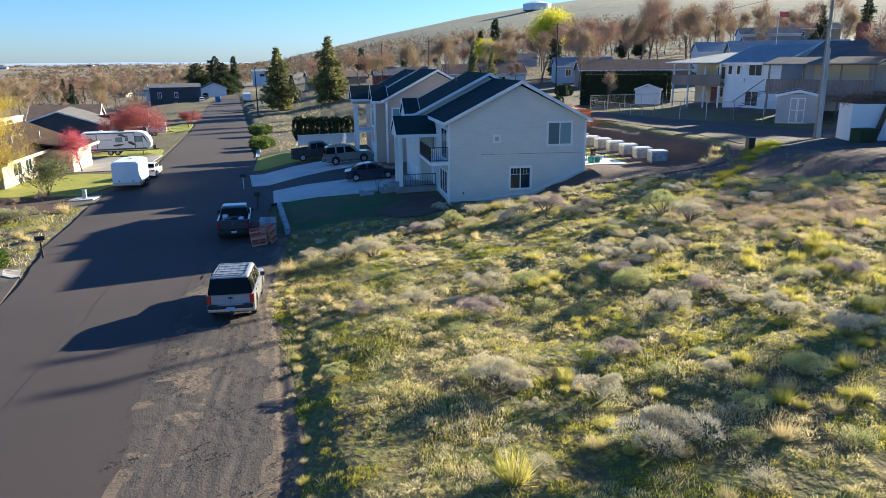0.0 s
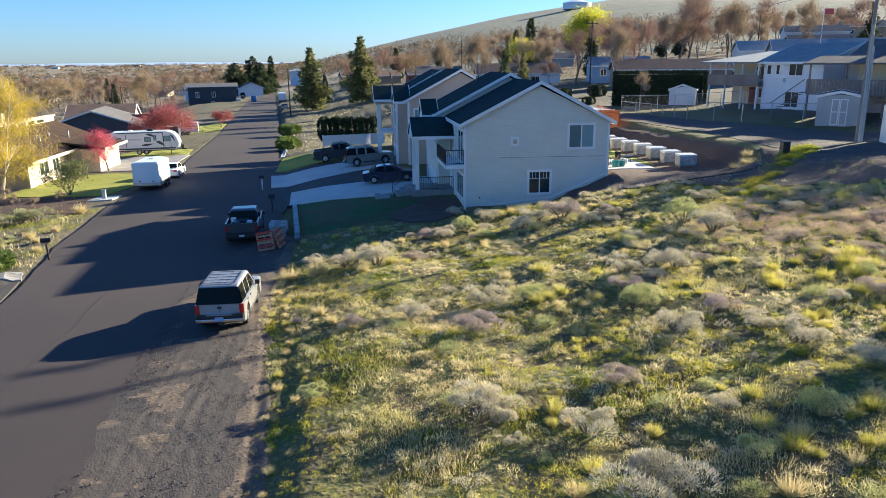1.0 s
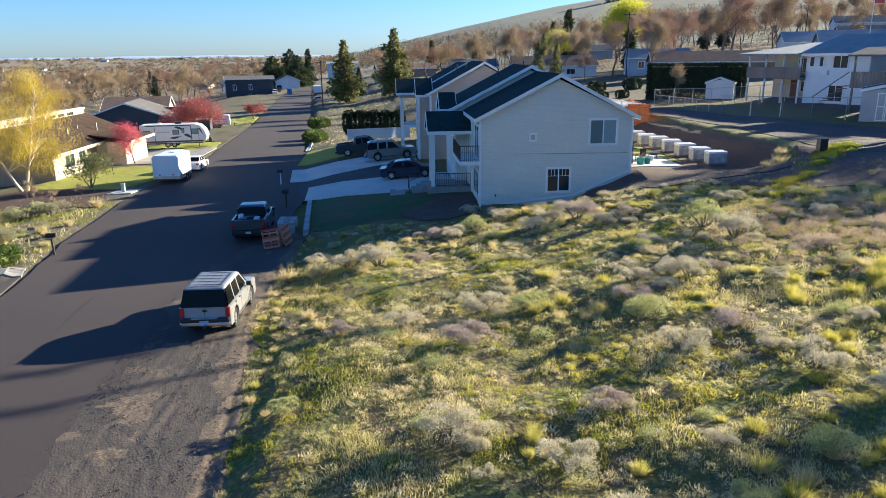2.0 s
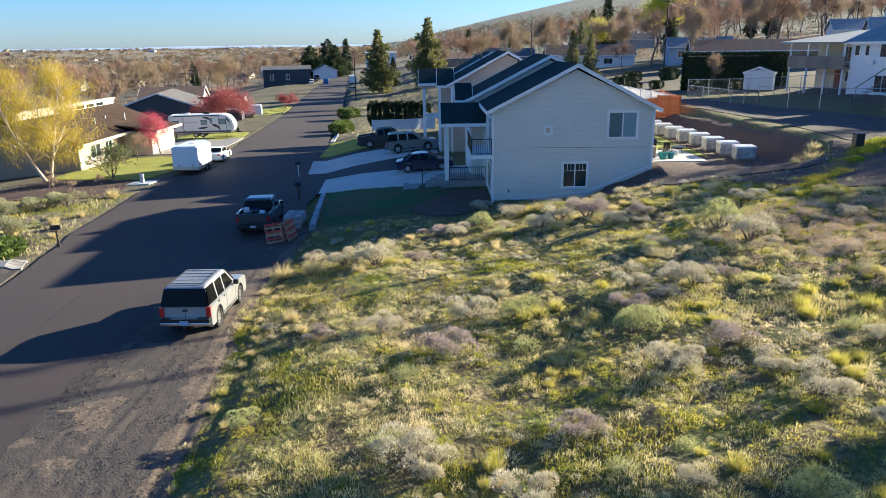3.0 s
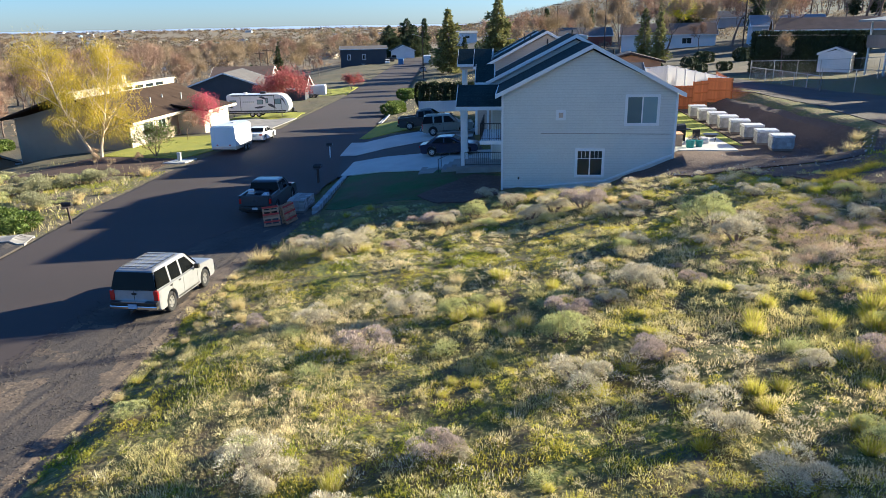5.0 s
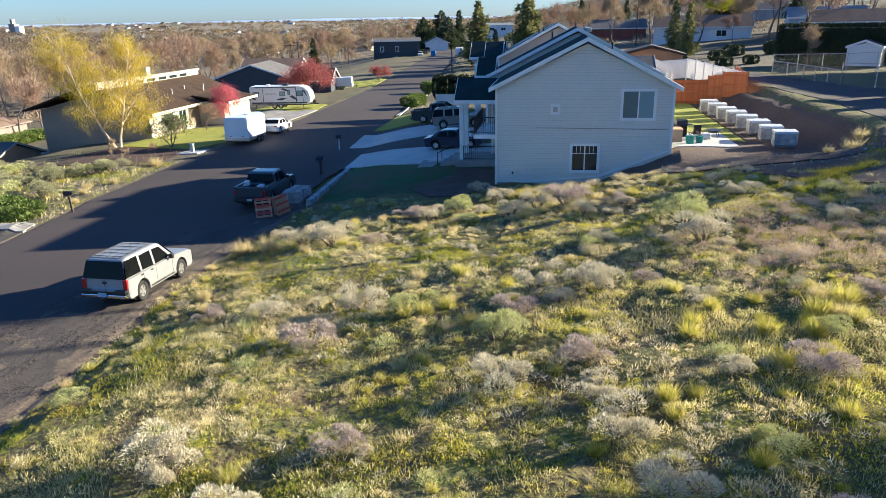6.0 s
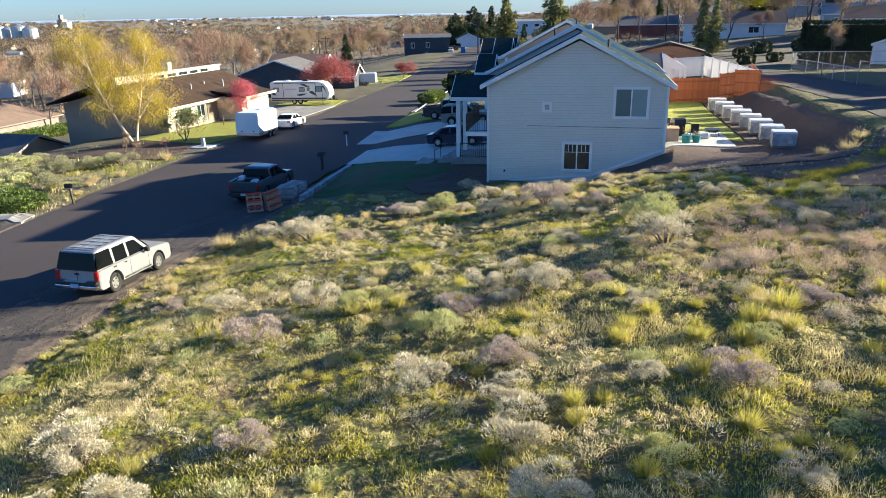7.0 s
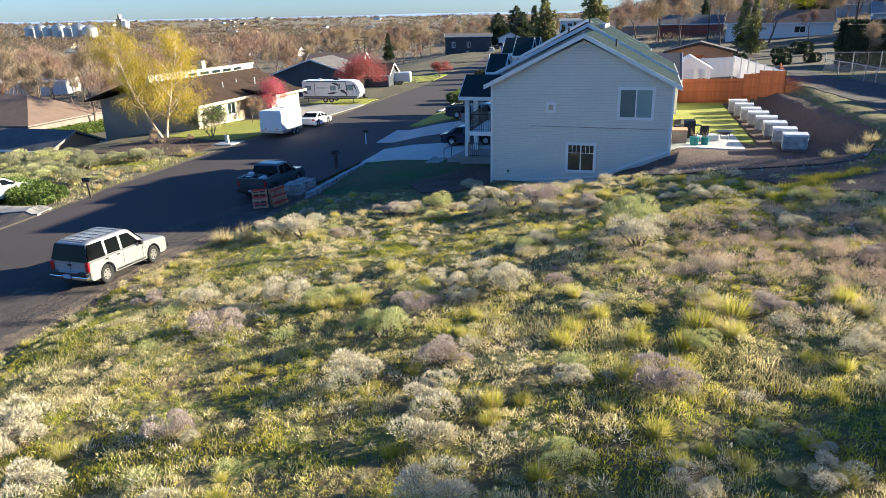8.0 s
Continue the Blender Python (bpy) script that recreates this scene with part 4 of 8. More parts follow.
def ground_pose(x, y, turn, lift=0.04):
    """A pose that rests on the slope of the ground."""
    c, s = math.cos(radians(turn)), math.sin(radians(turn))
    f = lambda a, b: float(road_z(y + a * s + b * c)) if road_left(y) < x < shoulder(y) else float(land(x + a * c - b * s, y + a * s + b * c))
    zx, zy = (f(1.4, 0) - f(-1.4, 0)) / 2.8, (f(0, 0.8) - f(0, -0.8)) / 1.6
    return pose(x, y, (f(1.4, 0) + f(-1.4, 0)) / 2 + lift, math.degrees(math.atan(zy)), -math.degrees(math.atan(zx)), turn)


suv(ground_pose(-3.55, 30.75, 88.5, 0.06) @ Matrix.Diagonal((0.95, 0.98, 0.98, 1)), "silver-white older SUV with roof rack parked on gravel", "silverpaint")
pickup(ground_pose(-5.2, 47.6, 93, 0.05), "dark graphite pickup truck with a loaded bed", "graphite")
suv(ground_pose(3.8, 72.3, 6, 0.12), "pewter grey SUV parked on a concrete driveway", "pewter", plate=False)
sedan(ground_pose(5.2, 60.4, -3, 0.12), "dark navy sedan parked on a concrete driveway", "navypaint")
pickup(ground_pose(0.9, 79.5, 3, 0.08), "black pickup truck parked by the hedge", "darkpaint", load=False)
sedan(ground_pose(-16.9, 78.2, 92), "white sedan parked at the kerb", "whitepaint")


def cargo_trailer(at, label, length=5.0, width=2.15, high=2.3, nose=True, stripe=False):
    t = thing("cargo_trailer", at, label, "trailer", "parked trailers")
    bm = bmesh.new()
    h = width / 2
    pts = [(-length / 2, -h), (length / 2 - 1.2, -h), (length / 2, -0.35), (length / 2, 0.35), (length / 2 - 1.2, h), (-length / 2, h)] if nose else [(-length / 2, -h), (length / 2, -h), (length / 2, h), (-length / 2, h)]
    prism(bm, pts, 0.45, high + 0.05, "z")
    bmesh.ops.bevel(bm, geom=[e for e in bm.edges if min(v.co.z for v in e.verts) > 1], offset=0.12, segments=3, affect="EDGES")
    part("body", bm, "whitepaint", t)
    part("skirt", boxed(-length / 2 - 0.01, length / 2 - 1.3, -h - 0.012, h + 0.012, 0.42, 0.72), "alloy", t)
    for x in (-0.5, 0.3):
        for s in (-1, 1):
            wheel(t, x, s * (h + 0.02), s, 0.32, 0.2)
    part("drawbar", boxed(length / 2 - 0.2, length / 2 + 1.1, -0.06, 0.06, 0.42, 0.52), "black", t)
    part("jack", tube(bmesh.new(), (length / 2 + 0.7, 0, 0.0), (length / 2 + 0.7, 0, 0.8), 0.04, n=8), "black", t)
    part("rear_bumper", boxed(-length / 2 - 0.1, -length / 2 - 0.012, -h + 0.1, h - 0.1, 0.38, 0.46), "black", t)
    for s in (-0.6, 0.6):
        part("rear_lamp", boxed(-length / 2 - 0.03, -length / 2 - 0.005, s - 0.08, s + 0.08, 0.8, 0.9), "redlamp", t)
    part("roof_vent", boxed(-0.2, 0.2, -0.2, 0.2, high + 0.052, high + 0.14, 0.02), "vinyl", t)
    return t


cargo_trailer(ground_pose(-17.0, 71.2, 91), "plain white enclosed cargo trailer at the kerb", 5.5, 2.35, 2.55)
cargo_trailer(ground_pose(-28.6, 139.5, 8), "white utility trailer beside a plum tree", 4.6, 2.1, 2.2, nose=False)


def travel_trailer(at):
    t = thing("travel_trailer", at, "white travel trailer with dark swoosh decals and windows", "travel trailer", "parked trailers")
    side = [(-4.3, 0.62), (-4.35, 2.95), (-4.1, 3.12), (2.9, 3.12), (3.6, 2.9), (4.15, 2.3), (4.4, 1.5), (4.25, 0.9), (3.9, 0.62)]
    part("body", pushed(bmesh.new(), side, [(-1.22, 0.01), (-1.16, 0), (1.16, 0), (1.22, 0.01)]), "whitepaint", t)
    part("skirt", boxed(-4.2, 3.7, -1.1, 1.1, 0.5, 0.63), "black", t)
    for x in (-0.9, 0.0):
        for s in (-1, 1):
            wheel(t, x, s * 1.1, s, 0.36, 0.2)
    y = -1.225
    for x0, x1, z0, z1 in ((-3.9, -3.0, 1.75, 2.35), (-0.1, 0.75, 1.75, 2.4), (1.1, 1.45, 1.9, 2.6), (2.35, 3.25, 1.75, 2.5)):
        w = part("window", boxed(x0, x1, y - 0.03, y + 0.05, z0, z1, 0.02), "black", t)
        part("pane", boxed(x0 + 0.06, x1 - 0.06, y - 0.04, y - 0.031, z0 + 0.06, z1 - 0.06), "blind", w)
    d = part("door", boxed(2.28, 2.36, y - 0.02, y + 0.05, 0.8, 2.9), "decal", t)
    part("door_edge", boxed(3.27, 3.31, y - 0.02, y + 0.05, 0.8, 2.9), "decal", d)
    part("slide_edge", boxed(-2.45, -2.38, y - 0.02, y + 0.05, 0.8, 2.8), "decal", t)
    part("awning", tube(bmesh.new(), (-3.6, y - 0.06, 2.98), (2.4, y - 0.06, 2.98), 0.06, n=8), "decal", t)
    for k, (x0, z0, x1, z1, w) in enumerate(((0.2, 2.75, 1.6, 2.15, 0.1), (1.4, 1.7, 2.6, 1.05, 0.14), (3.3, 2.5, 4.0, 1.2, 0.12), (-0.5, 1.3, 1.1, 1.5, 0.09), (-4.2, 1.55, -3.4, 1.25, 0.12))):
        bm = bmesh.new()
        n = 8
        top, low = [], []
        for i in range(n + 1):
            f = i / n
            x, z = x0 + (x1 - x0) * f, z0 + (z1 - z0) * (f * f)
            h = 1.5 * w * math.sin(math.pi * min(1, f + 0.08)) + 0.008
            top.append((x, z + h)), low.append((x, z - h))
        prism(bm, top + low[::-1], y - 0.012, y + 0.02)
        part("swoosh", bm, "decal", t)
    for k in range(6):
        part("name_bar", boxed(-2.1 + k * 0.28, -1.9 + k * 0.28, y - 0.012, y + 0.02, 2.0, 2.2), "galv", t)
    part("lower_band", boxed(-4.2, 3.85, y - 0.014, y + 0.02, 0.72, 0.92), "decal", t)
    part("drawbar", prism(bmesh.new(), [(3.7, -0.6), (5.2, -0.06), (5.2, 0.06), (3.7, 0.6)], 0.5, 0.6, "z"), "black", t)
    part("gas_bottle_cover", boxed(4.45, 4.85, -0.3, 0.3, 0.6, 1.15, 0.08), "black", t)
    for x in (-3.6, 3.2):
        part("stabilizer", tube(bmesh.new(), (x, -0.9, 0), (x, -0.9, 0.6), 0.05, n=6), "black", t)
    part("air_conditioner", boxed(0.2, 1.0, -0.35, 0.35, 3.121, 3.4, 0.06), "black", t)
    part("roof_vent", boxed(-2.2, -1.7, -0.25, 0.25, 3.121, 3.3, 0.04), "vinyl", t)
    return t


travel_trailer(pose(-25.9, 102.8, -2.0, 0, 0, 6))

# ---- drives, walls and yards near the duplexes ----
slab("driveway", [(-3.2, 57.9), (3.5, 54.4), (8.5, 55.7), (8.5, 61.6), (2.6, 61.9), (-3.5, 63.8)], "concrete", 0.09, "pale concrete driveway", "driveway")
slab("driveway", [(-5.6, 67.4), (-1.0, 68.0), (6.3, 69.8), (6.3, 75.6), (0.4, 76.2), (-6.4, 75.4)], "concrete", 0.09, "pale concrete driveway", "driveway")
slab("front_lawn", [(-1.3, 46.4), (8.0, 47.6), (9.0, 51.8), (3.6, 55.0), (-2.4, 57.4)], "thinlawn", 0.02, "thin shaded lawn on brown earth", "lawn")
slab("parking_strip", [(-3.4, 57.6), (8.5, 55.4), (7.6, 62.4), (6.4, 69.8), (6.3, 77.0), (-5.8, 78.0), (-5.2, 67.0)], "patch", 0.05, "dark asphalt strip between the drives", "driveway")
slab("yard_lawn", [(20.2, 55.0), (24.3, 50.6), (24.0, 69.0), (19.8, 69.0)], "lawn", 0.10, "bright green back lawn", "lawn")
slab("dirt_yard", [(15.6, 45.2), (19.4, 41.9), (27.6, 42.2), (29.4, 46.8), (28.9, 62.0), (28.0, 69.0), (24.2, 69.2), (24.5, 50.4), (19.6, 54.8), (19.6, 47.5)], "dirt", 0.07, "bare brown dirt yard and cut bank", "dirt")
slab("dirt_bank", [(21.5, 41.6), (24.0, 37.6), (28.0, 34.4), (34.0, 31.5), (40, 30.0), (46, 31.5), (46, 36.5), (34.6, 39.8), (31.4, 44.2), (30.2, 46.5), (27.8, 42.0)], "dirt", 0.05, "bare brown dirt bank above the yard", "dirt")
slab("patio", [(19.6, 48.6), (23.6, 49.0), (23.4, 53.6), (19.6, 53.4)], "concrete", 0.13, "concrete patio slab", "patio")
slab("dirt_bed", [(5.8, 45.4), (9.3, 46.4), (9.4, 50.8), (7.6, 51.9), (4.2, 47.9)], "dirt", 0.07, "brown earth bed by the wall", "dirt")
slab("lane", [(28.9, 75.0), (31.4, 58.0), (31.0, 46.4), (34.0, 40.5), (60, 34), (60, 48), (42.5, 53.5), (37.2, 66.5), (33.6, 77.0), (31.5, 92.0), (27.8, 92.0)], "gravel", 0.03, "grey gravel lane with dry verges", "lane", cut=1.5)


def blocks_wall():
    t = thing("retaining_wall", Matrix(), "low grey concrete block retaining wall along the lawn", "retaining wall")
    p, q = Vector((-1.75, 45.6)), Vector((-2.75, 57.4))
    n = 27
    mesh = None
    for k in range(n):
        c = p + (q - p) * (k + 0.5) / n
        z = float(land(c.x, c.y)) + 0.05 - 0.35 * (k / n)
        ob = None
        for row in range(2):
            if mesh is None:
                ob = part("block", boxed(-0.16, 0.16, -0.205, 0.205, 0, 0.2, 0.02), "block", t)
                mesh = ob.data
            else:
                ob = new("block", mesh)
                ob.parent = t
            ob.matrix_basis = pose(c.x + (0.03 if k % 2 else -0.02), c.y + (0.1 if row else 0), z + row * 0.205, 0, 0, 4.8 + random.uniform(-2, 2))
    return t


blocks_wall()


def pallet(at, label="worn wooden pallet leaning on a stack", mat="wood", red=False):
    t = thing("pallet", at, label, "pallet", "pallets by the road")
    for k in range(6):
        part("deck_board", boxed(-0.6, 0.6, -0.5 + k * 0.19, -0.40 + k * 0.19, 0.11, 0.132), "redwood" if red and k % 2 else mat, t)
    for y in (-0.5, -0.055, 0.40):
        part("stringer", boxed(-0.6 + 0.55 * (y + 0.5) / 0.45, -0.51 + 0.55 * (y + 0.5) / 0.45, -0.5, 0.54, 0.02, 0.109), mat, t)
    for k in range(3):
        part("base_board", boxed(-0.6, 0.6, -0.5 + k * 0.46, -0.39 + k * 0.46, 0.0, 0.019), mat, t)
    return t


gz0 = float(land(-3.3, 43.2))
pallet(pose(-3.45, 42.95, gz0 + 0.60, 78, 0, 4) @ Matrix.Rotation(0.12, 4, "Z") @ Matrix.Diagonal((0.78, 1.08, 1, 1)), red=True)
pallet(pose(-2.72, 43.75, gz0 + 0.55, 76, 0, 78), red=True)
pallet(pose(-2.95, 43.95, gz0 + 0.56, 80, 0, 76))


def wrapped_stack(at, label, size=(1.05, 1.05, 0.8), group="pallets by the road", white=False):
    t = thing("pallet_stack", at, label, "pallet", group)
    sx, sy, h = size
    part("base", boxed(-sx / 2, sx / 2, -sy / 2, sy / 2, 0, 0.12), "greywood", t)
    rows = 5
    bm = bmesh.new()
    rnd = random.Random(7)
    for r in range(rows):
        for i in range(3):
            for j in range(3):
                a, b = -sx / 2 + i * sx / 3, -sy / 2 + j * sy / 3
                o = rnd.uniform(-0.025, 0.025)
                z0 = 0.13 + r * (h - 0.13) / rows
                box(bm, a + 0.01 + o, a + sx / 3 - 0.01 + o, b + 0.01 - o, b + sy / 3 - 0.01 - o, z0, z0 + (h - 0.13) / rows - 0.012)
    tagged(part("stone", bm, "stack", t), kind="stuff")
    if white:
        bm = bmesh.new()
        n = 14
        top = h + 0.05
        cols, rim = [], []
        for k in range(4 * n):
            f = k % n / n
            s = k // n
            e = [(-1 + 2 * f, -1), (1, -1 + 2 * f), (1 - 2 * f, 1), (-1, 1 - 2 * f)][s]
            x, y = e[0] * (sx / 2 + 0.03), e[1] * (sy / 2 + 0.03)
            col = []
            for m in range(5):
                wob = 0.03 * math.sin(k * 1.7 + m * 2.3) + rnd.uniform(-0.015, 0.015)
                col.append(bm.verts.new((x * (1 + wob), y * (1 + wob), 0.14 + (top - 0.14) * m / 4)))
            cols.append(col)
            rim.append((x, y))
        for k in range(4 * n):
            for m in range(4):
                bm.faces.new((cols[k][m], cols[(k + 1) % (4 * n)][m], cols[(k + 1) % (4 * n)][m + 1], cols[k][m + 1]))
        part("wrap", bm, "wrapgrey", t, "loose clear plastic wrap")
        bm = bmesh.new()
        bm.faces.new([bm.verts.new((x * 1.04, y * 1.04, top + 0.012 + rnd.uniform(-0.01, 0.02))) for x, y in rim])
        bm.faces.new([bm.verts.new((x * 1.04, y * 1.04, top - 0.10 + rnd.uniform(-0.04, 0.04))) for x, y in rim])
        bm.verts.ensure_lookup_table()
        m = len(rim)
        for k in range(m):
            bm.faces.new((bm.verts[k], bm.verts[(k + 1) % m], bm.verts[m + (k + 1) % m], bm.verts[m + k]))
        part("top_sheet", bm, "wrap", t, "white plastic top sheet")
        part("label_bar", boxed(0.2, 0.45, -sy / 2 - 0.065, -sy / 2 - 0.055, 0.28, 0.46), "signface", t)
    return t


stack0 = wrapped_stack(pose(-3.05, 46.5, float(land(-3.05, 46.5)) + 0.04, 0, 0, 5), "stacked grey stone on a pallet under clear film")
wrapped_stack(pose(-3.15, 48.0, float(land(-3.15, 48.0)) + 0.04, 0, 0, -4), "stacked grey stone on a pallet under clear film", (1.1, 1.2, 0.7))
crate = wrapped_stack(pose(26.05, 49.2, float(land(26.05, 49.2)) + 0.08, 0, 0, -6), "pallet of stone in white plastic wrap on dirt", (1.15, 0.95, 0.86), "wrapped pallets in a row", True)
for k in range(1, 8):
    x, y = 26.05 - 0.2 * k, 49.2 + 2.1 * k
    copy_thing(crate, pose(x, y, float(land(x, y)) + 0.08, 0, 0, -6 + random.uniform(-4, 4)))


def mailbox(x, y, turn, boxes=1, pale=False, base=None, lean=0):
    z = (float(land(x, y)) if base is None else base)
    t = thing("mailbox", pose(x, y, z, 0, lean, turn), ("pair of black mailboxes on two dark posts" if boxes > 1 else "black mailbox with a number bar on a post"), "mailbox", "mailboxes")
    for k in range(boxes):
        u = (k - (boxes - 1) / 2) * 0.36
        part("post", boxed(u - 0.045, u + 0.045, -0.045, 0.045, -0.1, 1.1), "trim" if pale else "darkpole", t)
    part("shelf", boxed(-0.2 * boxes - 0.12, 0.2 * boxes + 0.12, -0.2, 0.2, 1.1, 1.14), "darkpole", t)
    for k in range(boxes):
        u = (k - (boxes - 1) / 2) * 0.42
        pts = [(u + 0.1 * math.cos(a * math.pi / 8), 1.27 + 0.1 * math.sin(a * math.pi / 8)) for a in range(9)] + [(u - 0.1, 1.145), (u + 0.1, 1.145)]
        b = part("box", prism(bmesh.new(), pts, -0.26, 0.26, "y"), "black", t)
        part("number_bar", boxed(u - 0.07, u + 0.07, -0.27, -0.262, 1.21, 1.26), "signface", b)
    return t


mailbox(-4.3, 55.6, 95, 2)
mailbox(-6.3, 66.6, 95, 1, True)
mailbox(-15.75, 43.0, -80, 1, lean=6)


def cedar_fence():
    t = thing("cedar_fence", Matrix(), "new orange-stained cedar privacy fence stepping up the bank", "fence")
    rnd = random.Random(3)
    mesh = None

    def run(p, q, z0, z1, high):
        nonlocal mesh
        p, q = Vector(p), Vector(q)
        d = q - p
        n = math.ceil(d.length / 0.138)
        turn = math.degrees(math.atan2(d.y, d.x))
        for k in range(n):
            c = p + d * (k + 0.5) / n
            if mesh is None:
                ob = part("board", boxed(-0.07, 0.07, -0.01, 0.01, 0, 1.85), "cedar", t)
                mesh = ob.data
            else:
                ob = new("board", mesh)
                ob.parent = t
            ob.matrix_basis = pose(c.x, c.y, z0 + (z1 - z0) * k / n + rnd.uniform(-0.01, 0.01), 0, 0, turn)
            ob.scale = (1, 1, high / 1.85)
        for h in (0.25, 0.95, 1.6):
            a, b = Vector((*p, z0 + h * high / 1.85)), Vector((*q, z1 + h * high / 1.85))
            part("rail", tube(bmesh.new(), a + Vector((0, -0.05, 0)), b + Vector((0, -0.05, 0)), 0.045, n=4), "cedar", t)
        for f in (0, 0.5, 1):
            c = p + d * f
            part("post", boxed(c.x - 0.05, c.x + 0.05, c.y + 0.012, c.y + 0.1, z0 + (z1 - z0) * f - 0.2, z0 + (z1 - z0) * f + high + 0.03), "cedar", t)
    run((19.6, 69.4), (25.6, 69.7), 2.35, 2.45, 2.0)
    run((25.6, 69.7), (26.7, 69.3), 2.75, 2.9, 2.0)
    run((26.7, 69.3), (28.4, 68.2), 3.05, 3.1, 2.05)
    run((28.4, 68.2), (29.4, 77.0), 3.1, 3.2, 1.9)
    return t


cedar_fence()


def vinyl_run(p, q, z0, z1, high, label, n=None):
    t = thing("vinyl_fence", Matrix(), label, "fence", "white vinyl fences")
    p, q = Vector(p), Vector(q)
    d = q - p
    n = n or max(1, round(d.length / 2.4))
    for k in range(n):
        a, b = p + d * k / n, p + d * (k + 1) / n
        za, zb2 = z0 + (z1 - z0) * k / n, z0 + (z1 - z0) * (k + 1) / n
        m = max(4, int((b - a).length / 0.3))
        for i in range(m):
            c0, c1 = a + (b - a) * i / m, a + (b - a) * (i + 0.97) / m
            nrm = Vector((-(d.y), d.x)).normalized() * 0.02
            bm = bmesh.new()
            zz = za + (zb2 - za) * i / m
            prism(bm, [tuple(c0 + nrm), tuple(c1 + nrm), tuple(c1 - nrm), tuple(c0 - nrm)], zz + 0.08, zz + high, "z")
            part("panel", bm, "vinyl", t)
        part("post", boxed(a.x - 0.07, a.x + 0.07, a.y - 0.07, a.y + 0.07, za - 0.3, za + high + 0.12), "vinyl", t)
        bm = bmesh.new()
        tube(bm, (*a, za + high), (*b, zb2 + high), 0.05, n=4)
        part("top_rail", bm, "vinyl", t)
    return t


vinyl_run((28.5, 70.0), (26.3, 84.2), 3.02, 3.35, 1.95, "white vinyl privacy fence along the lane")
vinyl_run((26.2, 84.3), (20.4, 83.4), 3.3, 3.0, 1.95, "white vinyl privacy fence behind the yard")
vinyl_run((-1.4, 90.2), (6.2, 88.3), -0.2, 0.15, 1.3, "white vinyl fence before a clipped hedge row")


def pergola():
    t = thing("pergola", pose(21.6, 75.0, 2.4), "white gazebo with slim posts and a flat white roof", "gazebo")
    bm = bmesh.new()
    prism(bm, [(-1.9, 2.5), (1.9, 2.5), (0.0, 3.6)], -1.8, 1.8)
    part("roof", bm, "vinyl", t)
    for x in (-1.6, -0.5, 0.6, 1.6):
        for y in (-1.6, 1.6):
            part("post", boxed(x - 0.09, x + 0.09, y - 0.09, y + 0.09, 0, 2.5), "vinyl", t)
    return t


pergola()


def chain_fence(pts, high, label, gap=2.4):
    t = thing("chain_link_fence", Matrix(), label, "fence", "chain link fences")
    for (x0, y0), (x1, y1) in zip(pts, pts[1:]):
        p, q = Vector((x0, y0, float(land(x0, y0)))), Vector((x1, y1, float(land(x1, y1))))
        n = max(1, round((q - p).length / gap))
        up = Vector((0, 0, high))
        for k in range(n + 1):
            c = p + (q - p) * k / n
            c.z = float(land(c.x, c.y))
            part("post", tube(bmesh.new(), c - Vector((0, 0, 0.2)), c + up * 1.03, 0.04, n=6), "galv", t)
        part("top_rail", tube(bmesh.new(), p + up, q + up, 0.03, n=6), "galv", t)
        # the woven wire, thin strands both ways
        bm = bmesh.new()
        L = (q - p).length
        step = 0.22
        d = (q - p).normalized()
        m = int((L + high) / step)
        for k in range(m):
            for s in (0, 1):
                a = k * step - high
                u0, u1 = (a, a + high) if s else (a + high, a)
                v0, v1 = 0.0, high
                c0, c1 = max(0, min(L, u0)), max(0, min(L, u1))
                if abs(c1 - c0) < 0.05:
                    continue
                f0, f1 = (c0 - u0) / (u1 - u0), (c1 - u0) / (u1 - u0)
                A, B = p + d * c0 + Vector((0, 0, high * f0)), p + d * c1 + Vector((0, 0, high * f1))
                tube(bm, A, B, 0.0032, n=3)
        tagged(part("wire_mesh", bm, "galv", t), kind="stuff")
    return t


chain_fence([(33.8, 81.3), (34.9, 75.5), (35.6, 68.5)], 1.2, "low chain link fence along the lane")
chain_fence([(35.6, 68.5), (41.5, 63.5), (45.5, 59.8)], 1.8, "tall chain link fence round a sunken yard")
chain_fence([(33.8, 81.3), (41.0, 82.5), (52.0, 76.0)], 1.8, "tall chain link fence behind the yard")


